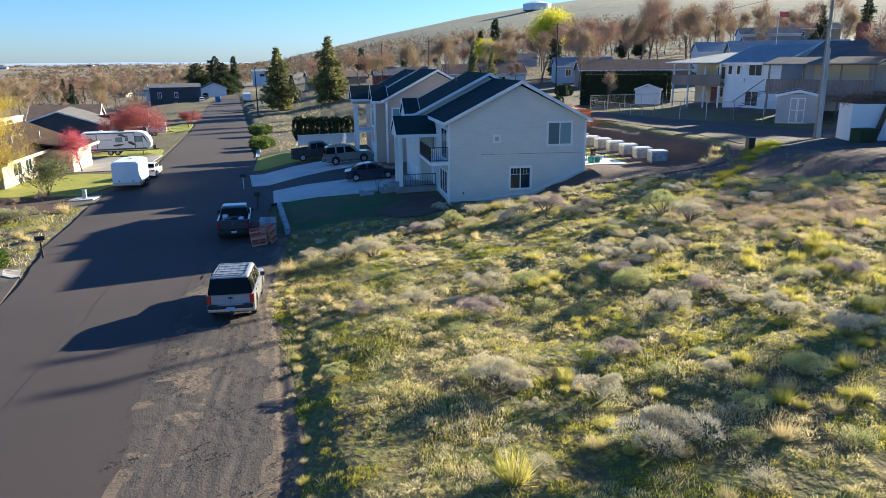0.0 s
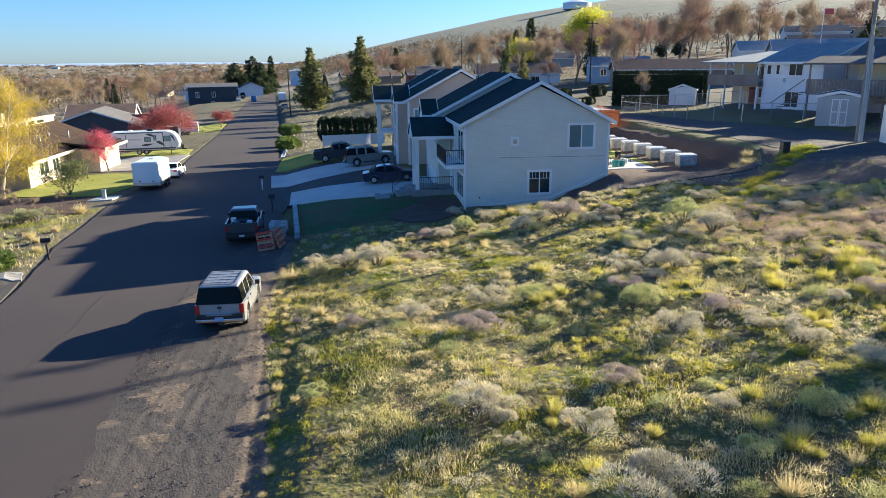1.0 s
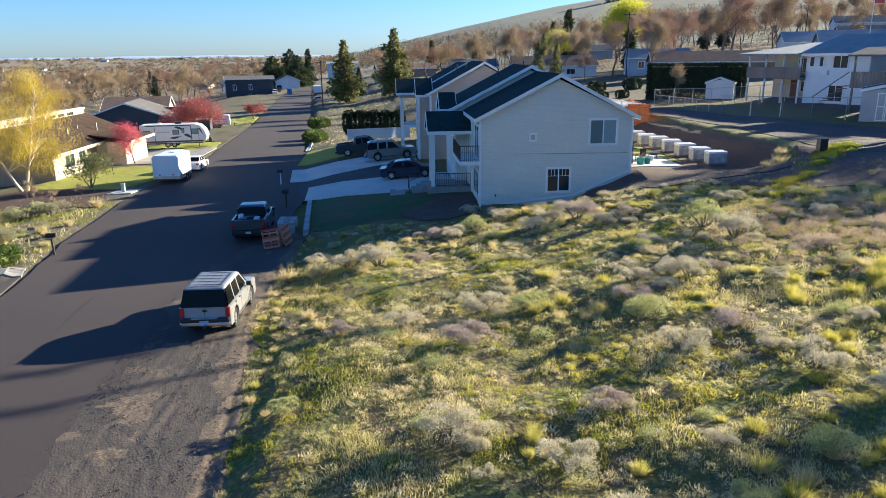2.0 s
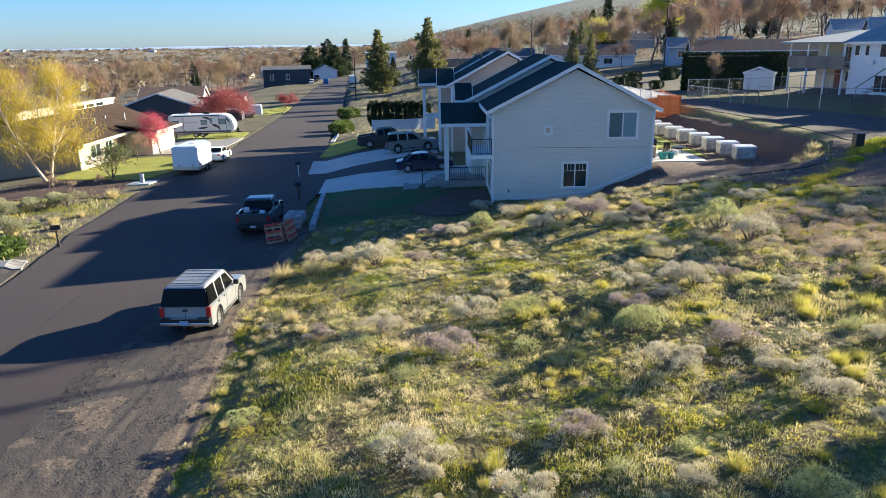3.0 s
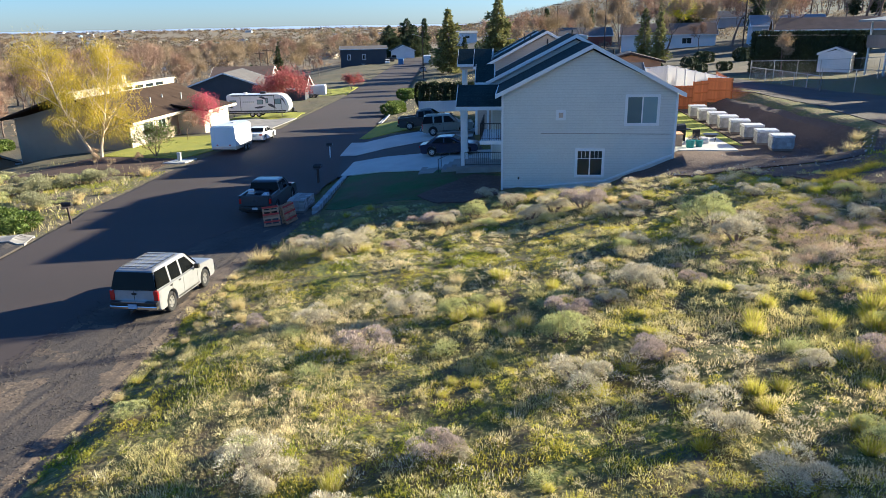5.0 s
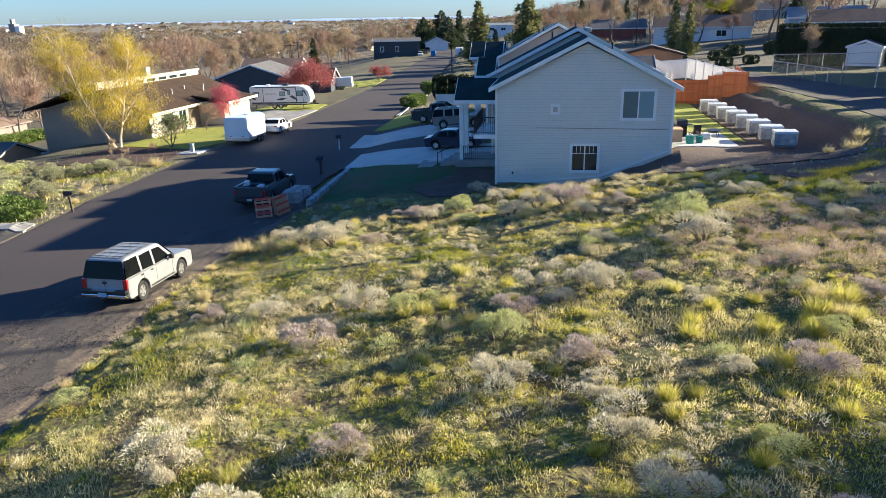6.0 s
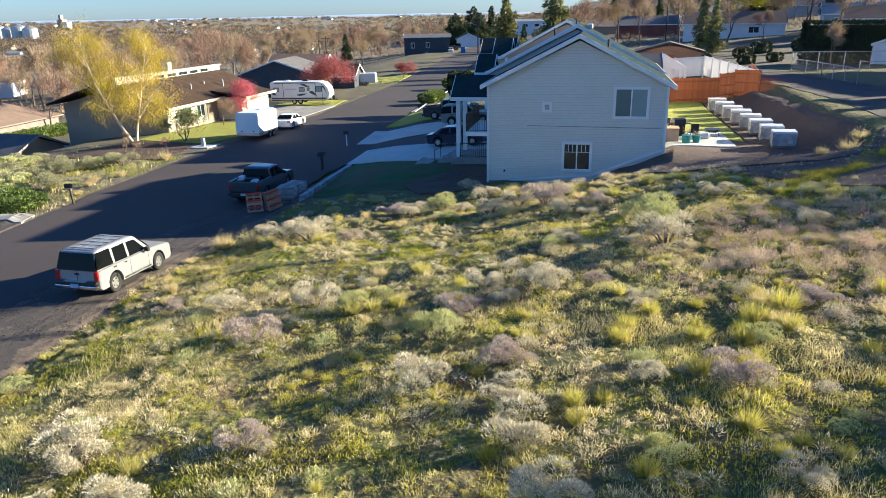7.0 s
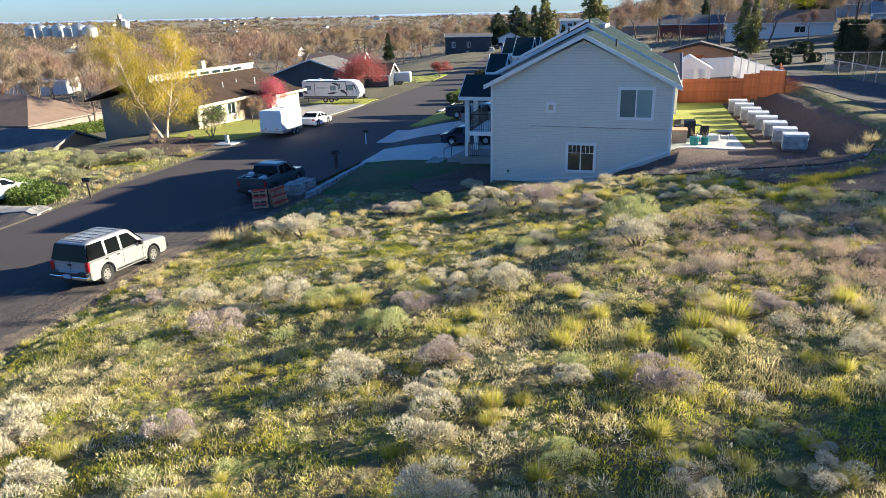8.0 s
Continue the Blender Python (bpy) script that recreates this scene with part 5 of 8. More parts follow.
# ---- houses up the hill ----
def deck_house():
    t = thing("house", pose(52.1, 75.1, 4.5, 0, 0, -78), "white two-storey house with a covered deck", "house", "neighbouring houses")
    gable_block(t, -2.0, 6.0, -3.5, 5.5, -0.5, 5.1, 6.8, "whitewall", "blueshingle", along="x", over=0.5, eave=0.6)
    part("deck", boxed(-10.2, -1.9, -4.2, -0.6, 2.35, 2.6), "greywood", t)
    part("recess_wall", boxed(-10.0, -2.05, -0.5, 5.2, -0.5, 4.9), "cream", t)
    part("deck_skirt", boxed(-10.2, -1.9, -4.26, -4.205, 2.6, 3.6), "greywood", t, "weathered wooden balustrade")
    part("deck_skirt", boxed(-10.26, -10.205, -4.2, -0.6, 2.6, 3.6), "greywood", t)
    bm = bmesh.new()
    prism(bm, [(-4.9, 4.9), (5.6, 6.1), (5.6, 6.25), (-4.9, 5.05)], -11.0, -1.95, "x")
    part("deck_roof", bm, "blueshingle", t)
    for x in (-10.0, -7.3, -4.6, -2.2):
        part("post", boxed(x - 0.07, x + 0.07, -4.15, -4.0, -0.6, 4.9), "trim", t)
    window_in(t, "y", -1.5, -0.9, 3.7, 4.7, -3.5, panes=1)
    window_in(t, "y", -0.2, 0.3, 3.7, 4.7, -3.5, panes=1)
    window_in(t, "y", 1.6, 3.4, 3.6, 4.8, -3.5)
    window_in(t, "y", 1.4, 3.2, 0.3, 1.9, -3.5)
    window_in(t, "y", -5.6, -4.6, 0.9, 2.0, -0.5)
    window_in(t, "y", -6.3, -5.0, 3.0, 4.5, -0.5)
    part("door", boxed(-3.2, -2.4, -0.56, -0.505, 0.0, 2.1), "brick", t, "dark red door")
    part("door", boxed(-7.1, -6.1, -0.56, -0.505, 0.0, 2.1), "brick", t)
    part("wall_unit", boxed(0.4, 1.2, -3.8, -3.505, 2.9, 3.3, 0.03), "trim", t)
    return t


deck_house()


def grey_house():
    t = thing("house", pose(53.8, 61.8, 5.0, 0, 0, -60), "grey hillside house with deck, stairs and chimney", "house", "neighbouring houses")
    gable_block(t, -4.5, 9.0, -2.0, 8.0, -1.0, 4.6, 6.5, "greywall", "greyshingle", along="x", over=0.5, eave=0.6)
    part("deck", boxed(-7.0, 3.0, -5.0, -2.05, 1.7, 1.9), "greywood", t)
    for k in range(34):
        x = -6.95 + k * 0.295
        part("deck_board", boxed(x, x + 0.26, -5.06, -5.005, 1.5, 2.95), "greywood", t)
    for x in (-6.8, -3.5, 0.0, 2.9):
        part("post", boxed(x - 0.07, x + 0.07, -4.9, -4.75, -2.0, 4.4), "greywood", t)
    bm = bmesh.new()
    prism(bm, [(-5.4, 4.3), (-1.9, 4.95), (-1.9, 5.1), (-5.4, 4.45)], -7.3, 3.2, "x")
    part("deck_roof", bm, "greyshingle", t)
    part("cream_wall", boxed(-3.5, 1.5, -2.12, -2.01, 1.9, 4.4), "cream", t)
    window_in(t, "y", 4.5, 7.6, 3.0, 4.2, -2.0, panes=3)
    part("chimney", boxed(-2.2, -0.9, 3.6, 4.7, 4.5, 8.4, 0.05), "brick", t, "red brick chimney")
    for k in range(9):
        part("stair_tread", boxed(-7.8 - k * 0.32, -7.45 - k * 0.32, -4.9, -3.8, 1.6 - k * 0.24, 1.66 - k * 0.24), "greywood", t)
    part("stair_rail", tube(bmesh.new(), (-7.2, -4.9, 2.9), (-10.4, -4.9, 0.5), 0.05, n=4), "greywood", t)
    return t


grey_house()


def garden_shed(at, w, d, h, rise, wall, label, door="y"):
    t = thing("shed", at, label, "shed", "garden sheds")
    gable_block(t, -w / 2, w / 2, -d / 2, d / 2, 0, h, h + rise, wall, "greyshingle", along="y", over=0.1, eave=0.12)
    for x in (-0.62, 0.02):
        dd = part("door", boxed(x, x + 0.6, -d / 2 - 0.05, -d / 2 - 0.003, 0.1, h - 0.15), wall, t)
        for q in ((x, x + 0.07, 0.1, h - 0.15), (x + 0.53, x + 0.6, 0.1, h - 0.15), (x + 0.07, x + 0.53, 0.1, 0.18), (x + 0.07, x + 0.53, h - 0.23, h - 0.15), (x + 0.07, x + 0.53, h / 2 - 0.04, h / 2 + 0.04)):
            part("door_trim", boxed(q[0], q[1], -d / 2 - 0.075, -d / 2 - 0.052, q[2], q[3]), "trim", dd)
    return t


garden_shed(pose(45.2, 59.2, 4.1, 0, 0, -36), 3.5, 3.4, 2.5, 0.4, "greywall", "grey shed with white-trimmed double doors")
garden_shed(pose(45.0, 88.6, 4.2, 0, 0, -32), 3.2, 2.6, 1.9, 0.6, "whitewall", "small white metal shed by the hedge")


def cedar_shed():
    t = thing("shed", pose(23.5, 93.0, 3.2, 0, 0, -4), "tan wooden shed with a low dark gable roof", "shed", "garden sheds")
    gable_block(t, -3.4, 3.4, -2.0, 2.0, -1.0, 2.2, 3.1, "wood", "greyshingle", along="y", over=0.35, eave=0.4, trim="darkpole")
    part("door", boxed(-0.5, 0.5, -2.05, -2.003, 0.0, 1.9), "cedar", t)
    return t


cedar_shed()


def holding_wall():
    t = thing("holding_wall", pose(42.0, 43.4, 4.0, 0, 0, -22), "white rendered wall holding soil and dead brush", "wall")
    part("wall", boxed(-3.6, 8, -0.2, 2.6, -0.6, 2.75, 0.04), "whitewall", t)
    part("soil", boxed(-3.5, 7.9, -0.1, 2.5, 2.751, 2.9), "dirt", t)
    p = thing("brush_pile", t.matrix_basis @ pose(-1.5, 1.1, 2.88), "brown heap of cut brush on the wall", "brush pile")
    rng = np.random.default_rng(171)
    n = 1500
    u = rng.uniform(-1, 1, (n, 2))
    h = np.clip(1 - u[:, 0] ** 2 - u[:, 1] ** 2, 0, 1) ** 0.7 * (0.7 + 0.3 * np.sin(u[:, 0] * 7))
    c = np.column_stack([u[:, 0] * 2.6, u[:, 1] * 1.1, h * rng.uniform(0.2, 1.0, n) * 1.0])
    w = rng.normal(size=(n, 3)) * np.array([1, 1, 0.45])
    w /= np.linalg.norm(w, axis=1)[:, None]
    long_ = rng.uniform(0.3, 0.9, n)
    a = np.cross(w, rng.normal(size=(n, 3)))
    a *= (0.018 / (np.linalg.norm(a, axis=1) + 1e-9))[:, None]
    v = np.stack([c - a, c + a, c + w * long_[:, None]], 1).reshape(-1, 3)
    tagged(raw("sticks", v, np.arange(3 * n).reshape(-1, 3), "debris", p), kind="stuff")
    part("log", tube(bmesh.new(), (-0.9, -2.3, -2.9), (0.3, -1.28, 0.1), 0.2, 0.16, 9), "darkpole", p)
    return t


holding_wall()


def utility_box(x, y, sx, sy, h, mat, label, name="utility_box", turn=0, lift=0.0):
    t = thing(name, pose(x, y, float(land(x, y)) + lift, 0, 0, turn), label, "utility box")
    part("cabinet", boxed(-sx / 2, sx / 2, -sy / 2, sy / 2, -0.1, h, 0.03), mat, t)
    part("lid", boxed(-sx / 2 - 0.02, sx / 2 + 0.02, -sy / 2 - 0.02, sy / 2 + 0.02, h + 0.001, h + 0.06, 0.02), mat, t)
    return t


utility_box(38.6, 43.2, 1.4, 1.0, 0.95, "hedge", "green transformer cabinet beside a wall")
utility_box(30.2, 43.9, 0.5, 0.45, 0.75, "black", "black bin standing on the bank edge", "bin")
utility_box(-19.6, 64.8, 0.3, 0.3, 0.7, "galv", "small grey service pedestal on a pad", "service_pedestal", lift=0.1)
slab("service_pad", [(-20.9, 64.1), (-18.7, 63.9), (-18.5, 65.9), (-20.6, 66.0)], "concrete", 0.1, "concrete pad at the road edge", "pad")
utility_box(-29.6, 250.0, 1.6, 1.4, 1.9, "bluetarp", "blue container at the kerb", "container")


# ---- patio things ----
def barbecue(x, y):
    t = thing("barbecue", pose(x, y, float(land(x, y)) + 0.09, 0, 0, 20), "black covered gas barbecue on the patio", "barbecue")
    part("cart", boxed(-0.35, 0.35, -0.28, 0.28, 0.1, 0.85, 0.03), "black", t)
    part("hood", prism(bmesh.new(), [(-0.28, 0.86), (0.28, 0.86), (0.22, 1.12), (0.0, 1.2), (-0.22, 1.12)], -0.36, 0.36, "x"), "black", t)
    for s in (-1, 1):
        part("side_shelf", boxed(s * 0.55 - 0.18, s * 0.55 + 0.18, -0.25, 0.25, 0.82, 0.86), "black", t)
    return t


barbecue(20.6, 51.6)


def planter(x, y, mat, label, h=0.5, r=0.28):
    t = thing("planter", pose(x, y, float(land(x, y)) + 0.09), label, "planter")
    bm = bmesh.new()
    tube(bm, (0, 0, 0), (0, 0, h), r * 0.75, r, 14)
    part("pot", bm, mat, t)
    bm = bmesh.new()
    rnd = random.Random(int(x * 100))
    for k in range(14):
        a, l = rnd.uniform(0, 6.28), rnd.uniform(0.2, 0.5)
        tube(bm, (0, 0, h - 0.02), (0.25 * math.cos(a), 0.25 * math.sin(a), h + l), 0.012, 0.004, 4)
    tagged(part("twig_mass", bm, "twig", t), kind="stuff")
    return t


planter(20.9, 49.6, "teal", "teal plastic planter with bare stems")
planter(21.5, 49.9, "teal", "teal plastic planter with bare stems", 0.45, 0.24)


def fire_bowl(x, y):
    t = thing("fire_bowl", pose(x, y, float(land(x, y)) + 0.09), "black round fire bowl on legs", "fire bowl")
    bm = bmesh.new()
    tube(bm, (0, 0, 0.3), (0, 0, 0.5), 0.25, 0.5, 18)
    part("bowl", bm, "black", t)
    for k in range(4):
        a = k * math.pi / 2 + 0.4
        part("leg", tube(bmesh.new(), (0.45 * math.cos(a), 0.45 * math.sin(a), 0), (0.3 * math.cos(a), 0.3 * math.sin(a), 0.4), 0.02, n=6), "black", t)
    return t


fire_bowl(22.7, 52.0)


def patio_chair(x, y, turn):
    t = thing("patio_chair", pose(x, y, float(land(x, y)) + 0.09, 0, 0, turn), "dark metal patio chair", "chair", "patio chairs")
    part("seat", boxed(-0.26, 0.26, -0.26, 0.26, 0.4, 0.44, 0.015), "black", t)
    part("backrest", boxed(-0.26, 0.26, 0.23, 0.27, 0.45, 0.95, 0.015), "black", t)
    for a in (-0.23, 0.23):
        for b in (-0.23, 0.23):
            part("leg", tube(bmesh.new(), (a, b, 0), (a, b, 0.4), 0.018, n=6), "black", t)
    return t


patio_chair(20.2, 52.9, 30)
patio_chair(21.4, 51.0, 200)
t = thing("storage_box", pose(20.1, 50.4, float(land(20.1, 50.4)) + 0.09), "brown wooden storage box by the wall", "box")
part("body", boxed(-0.4, 0.4, -0.5, 0.5, 0, 0.75, 0.02), "greywood", t)
part("lid", boxed(-0.43, 0.43, -0.53, 0.53, 0.751, 0.80, 0.01), "wood", t)
t = thing("outdoor_cushion", pose(21.9, 51.2, float(land(21.9, 51.2)) + 0.09, 0, 0, 15), "pale fabric floor cushion on the patio", "cushion")
part("cover", boxed(-0.45, 0.45, -0.35, 0.35, 0, 0.4, 0.12), "signface", t)


# ---- across the street ----
def hip_house(x, y, turn, w, d, h, rise, ridge, wall, roof, label, base):
    t = thing("house", pose(x, y, base, 0, 0, turn), label, "house", "neighbouring houses")
    part("wall", boxed(-w / 2 + 0.6, w / 2 - 0.6, -d / 2 + 0.6, d / 2 - 0.6, -2, h), wall, t)
    bm = bmesh.new()
    lo = [bm.verts.new(p) for p in ((-w / 2, -d / 2, h), (w / 2, -d / 2, h), (w / 2, d / 2, h), (-w / 2, d / 2, h))]
    up = [bm.verts.new(p) for p in ((-ridge / 2, 0, h + rise), (ridge / 2, 0, h + rise))]
    for f in ((lo[0], lo[1], up[1], up[0]), (lo[1], lo[2], up[1]), (lo[2], lo[3], up[0], up[1]), (lo[3], lo[0], up[0]), lo[::-1]):
        bm.faces.new(f)
    part("roof", bm, roof, t)
    bm = boxed(-w / 2 - 0.04, w / 2 + 0.04, -d / 2 - 0.04, d / 2 + 0.04, h - 0.2, h - 0.005)
    part("fascia", bm, "greywood", t)
    return t


def ranch_house():
    t = thing("house", pose(0, 0, 0, 0, 0, 0), "cream ranch house with brown roof and clerestory band", "house", "neighbouring houses")
    # tan paints the shade on the near end; the sunlit front stays cream
    bm = bmesh.new()
    prism(bm, [(-43.0, -6), (-30.2, -6), (-30.2, 0.75), (-35.4, 3.0), (-43.0, 1.1)], 75.6, 96.4)
    part("wall", bm, "tanwall", t, "walls coloured tan to imitate shade on the near end")
    part("front_wall", boxed(-30.19, -30.1, 75.6, 88.0, -3.0, 0.72), "cream", t, "cream front wall")
    bm = bmesh.new()
    prism(bm, [(-29.2, 0.55), (-35.2, 3.05), (-35.2, 3.22), (-29.2, 0.74)], 74.6, 97.2)
    part("roof", bm, "brownshingle", t)
    bm = bmesh.new()
    prism(bm, [(-44.2, 1.0), (-35.8, 3.75), (-35.8, 3.92), (-44.2, 1.18)], 74.4, 97.4)
    part("roof", bm, "brownshingle", t)
    part("clerestory", boxed(-35.75, -35.25, 74.8, 96.9, 2.9, 3.80), "cream", t)
    part("clerestory_cap", boxed(-35.85, -35.1, 74.6, 97.1, 3.80, 3.95), "cream", t)
    for k in range(5):
        part("clerestory_window", boxed(-35.245, -35.22, 82.0 + k * 2.5, 83.8 + k * 2.5, 3.28, 3.62), "glass", t)
    part("fascia", boxed(-29.19, -29.12, 74.6, 97.2, 0.48, 0.78), "cream", t)
    part("garage_wing", boxed(-30.1, -26.9, 86.5, 93.8, -3.0, 0.62), "cream", t, "cream garage wing")
    bm = bmesh.new()
    prism(bm, [(-30.6, 1.35), (-26.0, 0.55), (-26.0, 0.74), (-30.6, 1.53)], 86.0, 94.4)
    part("roof", bm, "brownshingle", t)
    part("fascia", boxed(-25.99, -25.93, 86.0, 94.4, 0.48, 0.78), "cream", t)
    part("entry", boxed(-30.095, -30.05, 83.8, 86.3, -2.0, 0.4), "tanwall", t)
    window_in(t, "x", 78.2, 80.4, -1.1, 0.2, -30.1, out=1, panes=2)
    window_in(t, "x", 81.6, 83.2, -1.1, 0.2, -30.1, out=1, panes=2)
    for x, y in ((-32.0, 84), (-31.4, 90.5), (-32.6, 88)):
        part("vent_pipe", tube(bmesh.new(), (x, y, 1.2), (x, y, 2.5), 0.09, n=8), "galv", t)
    part("chimney", boxed(-38.1, -37.5, 88.3, 89.1, 2.5, 4.7), "cream", t)
    return t


ranch_house()
plain_house(-41, 131, 8, 15, 13, 2.9, 2.6, "navywall", "greyshingle", "low slate-grey house with a front gable", along="y", base=-2.9)
plain_house(-36.5, 136, 8, 15, 8, 2.5, 1.7, "navywall", "brownshingle", "low slate wing with a dark roof behind a plum tree", base=-3.1, chimney=True)
plain_house(-47, 152, 8, 12, 10, 3.0, 2.4, "greywall", "tanshingle", "low house with a pale brown roof", base=-3.2)
plain_house(-46.0, 266, 12, 16.5, 11, 7.2, 0.9, "navywall", "greyshingle", "dark slate two-storey house with white window frames", base=-5.0,
            lights=(("s", -5.2, 3.6, 1.0, 1.7), ("s", 0.2, 3.6, 1.0, 1.7), ("s", -0.2, 0.8, 0.9, 1.2), ("e", 2.5, 0.5, 2.0, 4.0)))
low_house = plain_house(-51.5, 71.2, -1, 16.5, 7.2, 2.4, 1.5, "tanwall", "greyshingle", "low house with a dark roof below the street", along="x", base=-5.7, lights=(("e", -2.0, 0.3, 1.2, 1.6),))
for c in low_house.children:
    if c.name.startswith("rake"):
        c.scale.z, c.location.z = 0.97, 0.12
        c.data.materials[0] = M["oldconc"]
vinyl_run((-52.0, 78.6), (-43.6, 77.6), -5.6, -5.2, 1.5, "white vinyl yard fence below the street")
hip_house(-84.8, 101.0, 3, 24, 18, 2.8, 3.7, 9, "greywood", "tanshingle", "low house with a broad pink-tan hipped roof", -7.9)
plain_house(-178, 198, 25, 24, 14, 4.2, 1.8, "whitewall", "whitewall", "long white metal barn", base=-12.5)
plain_house(-62, 330, 14, 14, 10, 3.5, 2.2, "whitewall", "greyshingle", "white house far along the street")
plain_house(-37, 300, 14, 9, 8, 3.2, 2.0, "whitewall", "greyshingle", "small white house beyond the dark one", along="y")
plain_house(-20, 395, 5, 16, 9, 6.2, 1.0, "whitewall", "blueshingle", "tall white house at the end of the street", lights=(("s", -3, 3.5, 2.4, 1.4), ("s", 3, 3.5, 2.4, 1.4)))
plain_house(10, 252, 8, 20, 9, 3.2, 1.6, "tanwall", "tanshingle", "long tan house behind the conifers", lights=(("s", -4, 1.0, 2, 1.2),))
plain_house(44, 176, -8, 20, 10, 3.0, 2.2, "whitewall", "tanshingle", "white house with a tan hipped roof", lights=(("s", 4, 1.0, 2, 1.2),))
plain_house(64, 160, -12, 13, 10, 3.4, 1.8, "bluewall", "blueshingle", "pale blue house beside a tall hedge", lights=(("s", -4, 1.2, 1.2, 1.4), ("s", -1.5, 1.2, 1.2, 1.4)))
plain_house(66, 138, -14, 22, 9, 2.8, 1.8, "tanwall", "tanshingle", "long house with a pale tan roof behind the hedge")
plain_house(88, 120, -25, 20, 10, 4.0, 2.0, "greywall", "blueshingle", "grey house with a blue-grey roof up the hill")
plain_house(96, 150, -20, 16, 10, 4.0, 2.0, "whitewall", "blueshingle", "white house with a blue-grey roof up the hill")
plain_house(150, 215, -25, 18, 11, 5.5, 2.0, "whitewall", "greyshingle", "pale two-storey house high on the hill", lights=(("s", -4, 3, 2, 1.4), ("s", 3, 3, 2, 1.4)))
plain_house(185, 240, -25, 18, 11, 5.5, 2.0, "tanwall", "greyshingle", "tan house high on the hill", lights=(("s", -4, 3, 2, 1.4), ("s", 3, 3, 2, 1.4)))
plain_house(120, 170, -22, 14, 9, 4, 1.8, "cream", "greyshingle", "cream house up the hill among bare trees")
plain_house(28, 215, 0, 16, 10, 3.2, 2.0, "brick", "greyshingle", "brick house behind bare trees")
plain_house(80, 270, -10, 16, 10, 3.4, 2.0, "greywall", "greyshingle", "grey house below the hill")
slab("neighbour_lawn", [(-31.0, 70.5), (-20.5, 67.0), (-19.0, 72.0), (-19.0, 80.5), (-25.2, 84.0), (-30.6, 83.0)], "lawn", 0.06, "bright sunlit green lawn", "lawn")
slab("neighbour_drive", [(-32.0, 87.0), (-19.2, 84.5), (-19.5, 99.0), (-30.0, 100.5)], "oldconc", 0.08, "pale concrete driveway with a trailer", "driveway")
slab("verge_lawn", [(-31.0, 100.8), (-19.8, 99.4), (-21.0, 108.0), (-31.0, 109.0)], "lawn", 0.06, "strip of bright green lawn", "lawn")
slab("verge_lawn", [(-44.0, 140.5), (-23.0, 142.0), (-24.5, 160.0), (-40.0, 160.0)], "lawn", 0.06, "strip of bright green lawn", "lawn")
slab("planting_bed", [(-33.5, 60.5), (-20.0, 58.5), (-20.6, 66.6), (-31.0, 70.0)], "mulch", 0.05, "dark bark-mulch bed round a birch", "bed")
slab("side_apron", [(-28, 31.5), (-14.2, 32.5), (-15.6, 39.5), (-28, 40.5)], "gravel", 0.05, "gravel and concrete side apron", "apron")
slab("side_walk", [(-28.5, 38.6), (-15.3, 38.3), (-15.9, 40.0), (-28.5, 40.6)], "oldconc", 0.10, "pale concrete walk", "walk")
sedan(ground_pose(-21.6, 41.4, 100), "white car parked beside a green shrub", "whitepaint")
slab("kerb", [(-6.9, 92.0), (-6.4, 92.0), (-7.6, 118), (-8.1, 118)], "concrete", 0.14, "pale concrete kerb", "kerb")
slab("verge_lawn", [(-6.3, 78.6), (-0.8, 79.6), (-1.6, 89.8), (-6.6, 91.5)], "lawn", 0.05, "small lawn patch beside the drive", "lawn")
sedan(ground_pose(-14.8, 196, 97), "silver car parked far along the street", "silverpaint")
sedan(ground_pose(-36.5, 262, 100), "white car parked far along the street", "whitepaint")
sedan(ground_pose(-37.2, 275, 100), "dark car parked far along the street", "graphite")
suv(ground_pose(-38.5, 288, 100), "dark SUV parked far along the street", "darkpaint")
cargo_trailer(ground_pose(-19.2, 240, 97), "white box trailer parked far along the street", 5.5, 2.4, 2.7, nose=False)


# ---- poles and wires ----
def utility_pole(x, y, high, label, arms=1, mat="darkpole", r=0.15, turn=0, sub=0.3, lamp=False):
    z = float(land(x, y))
    t = thing("utility_pole", pose(x, y, z, 0, 0, turn), label, "utility pole", "utility poles")
    part("pole", tube(bmesh.new(), (0, 0, -sub), (0, 0, high), r, r * 0.65, 10), mat, t)
    for k in range(arms):
        a = part("crossarm", boxed(-1.2, 1.2, -0.06, 0.06, high - 0.5 - k * 0.9, high - 0.38 - k * 0.9), mat, t)
        for u in (-1.1, -0.5, 0.5, 1.1):
            part("insulator", tube(bmesh.new(), (u, 0, high - 0.38 - k * 0.9), (u, 0, high - 0.22 - k * 0.9), 0.04, n=6), "galv", a)
    if lamp:
        part("lamp_arm", tube(bmesh.new(), (0, 0, high - 1.6), (-1.8, 0, high - 1.0), 0.04, n=6), "galv", t)
        part("lamp_head", boxed(-2.3, -1.7, -0.12, 0.12, high - 1.08, high - 0.95, 0.03), "galv", t)
    return t


def wire(points, sag=0.8, r=0.02):
    bm = bmesh.new()
    for p, q in zip(points, points[1:]):
        p, q = Vector(p), Vector(q)
        n = 10
        last = p
        for k in range(1, n + 1):
            f = k / n
            c = p + (q - p) * f - Vector((0, 0, sag * 4 * f * (1 - f)))
            tube(bm, last, c, r, n=3)
            last = c
    return tagged(part("overhead_wire", bm, "black"), "thin black overhead wire", "wire", kind="structure")


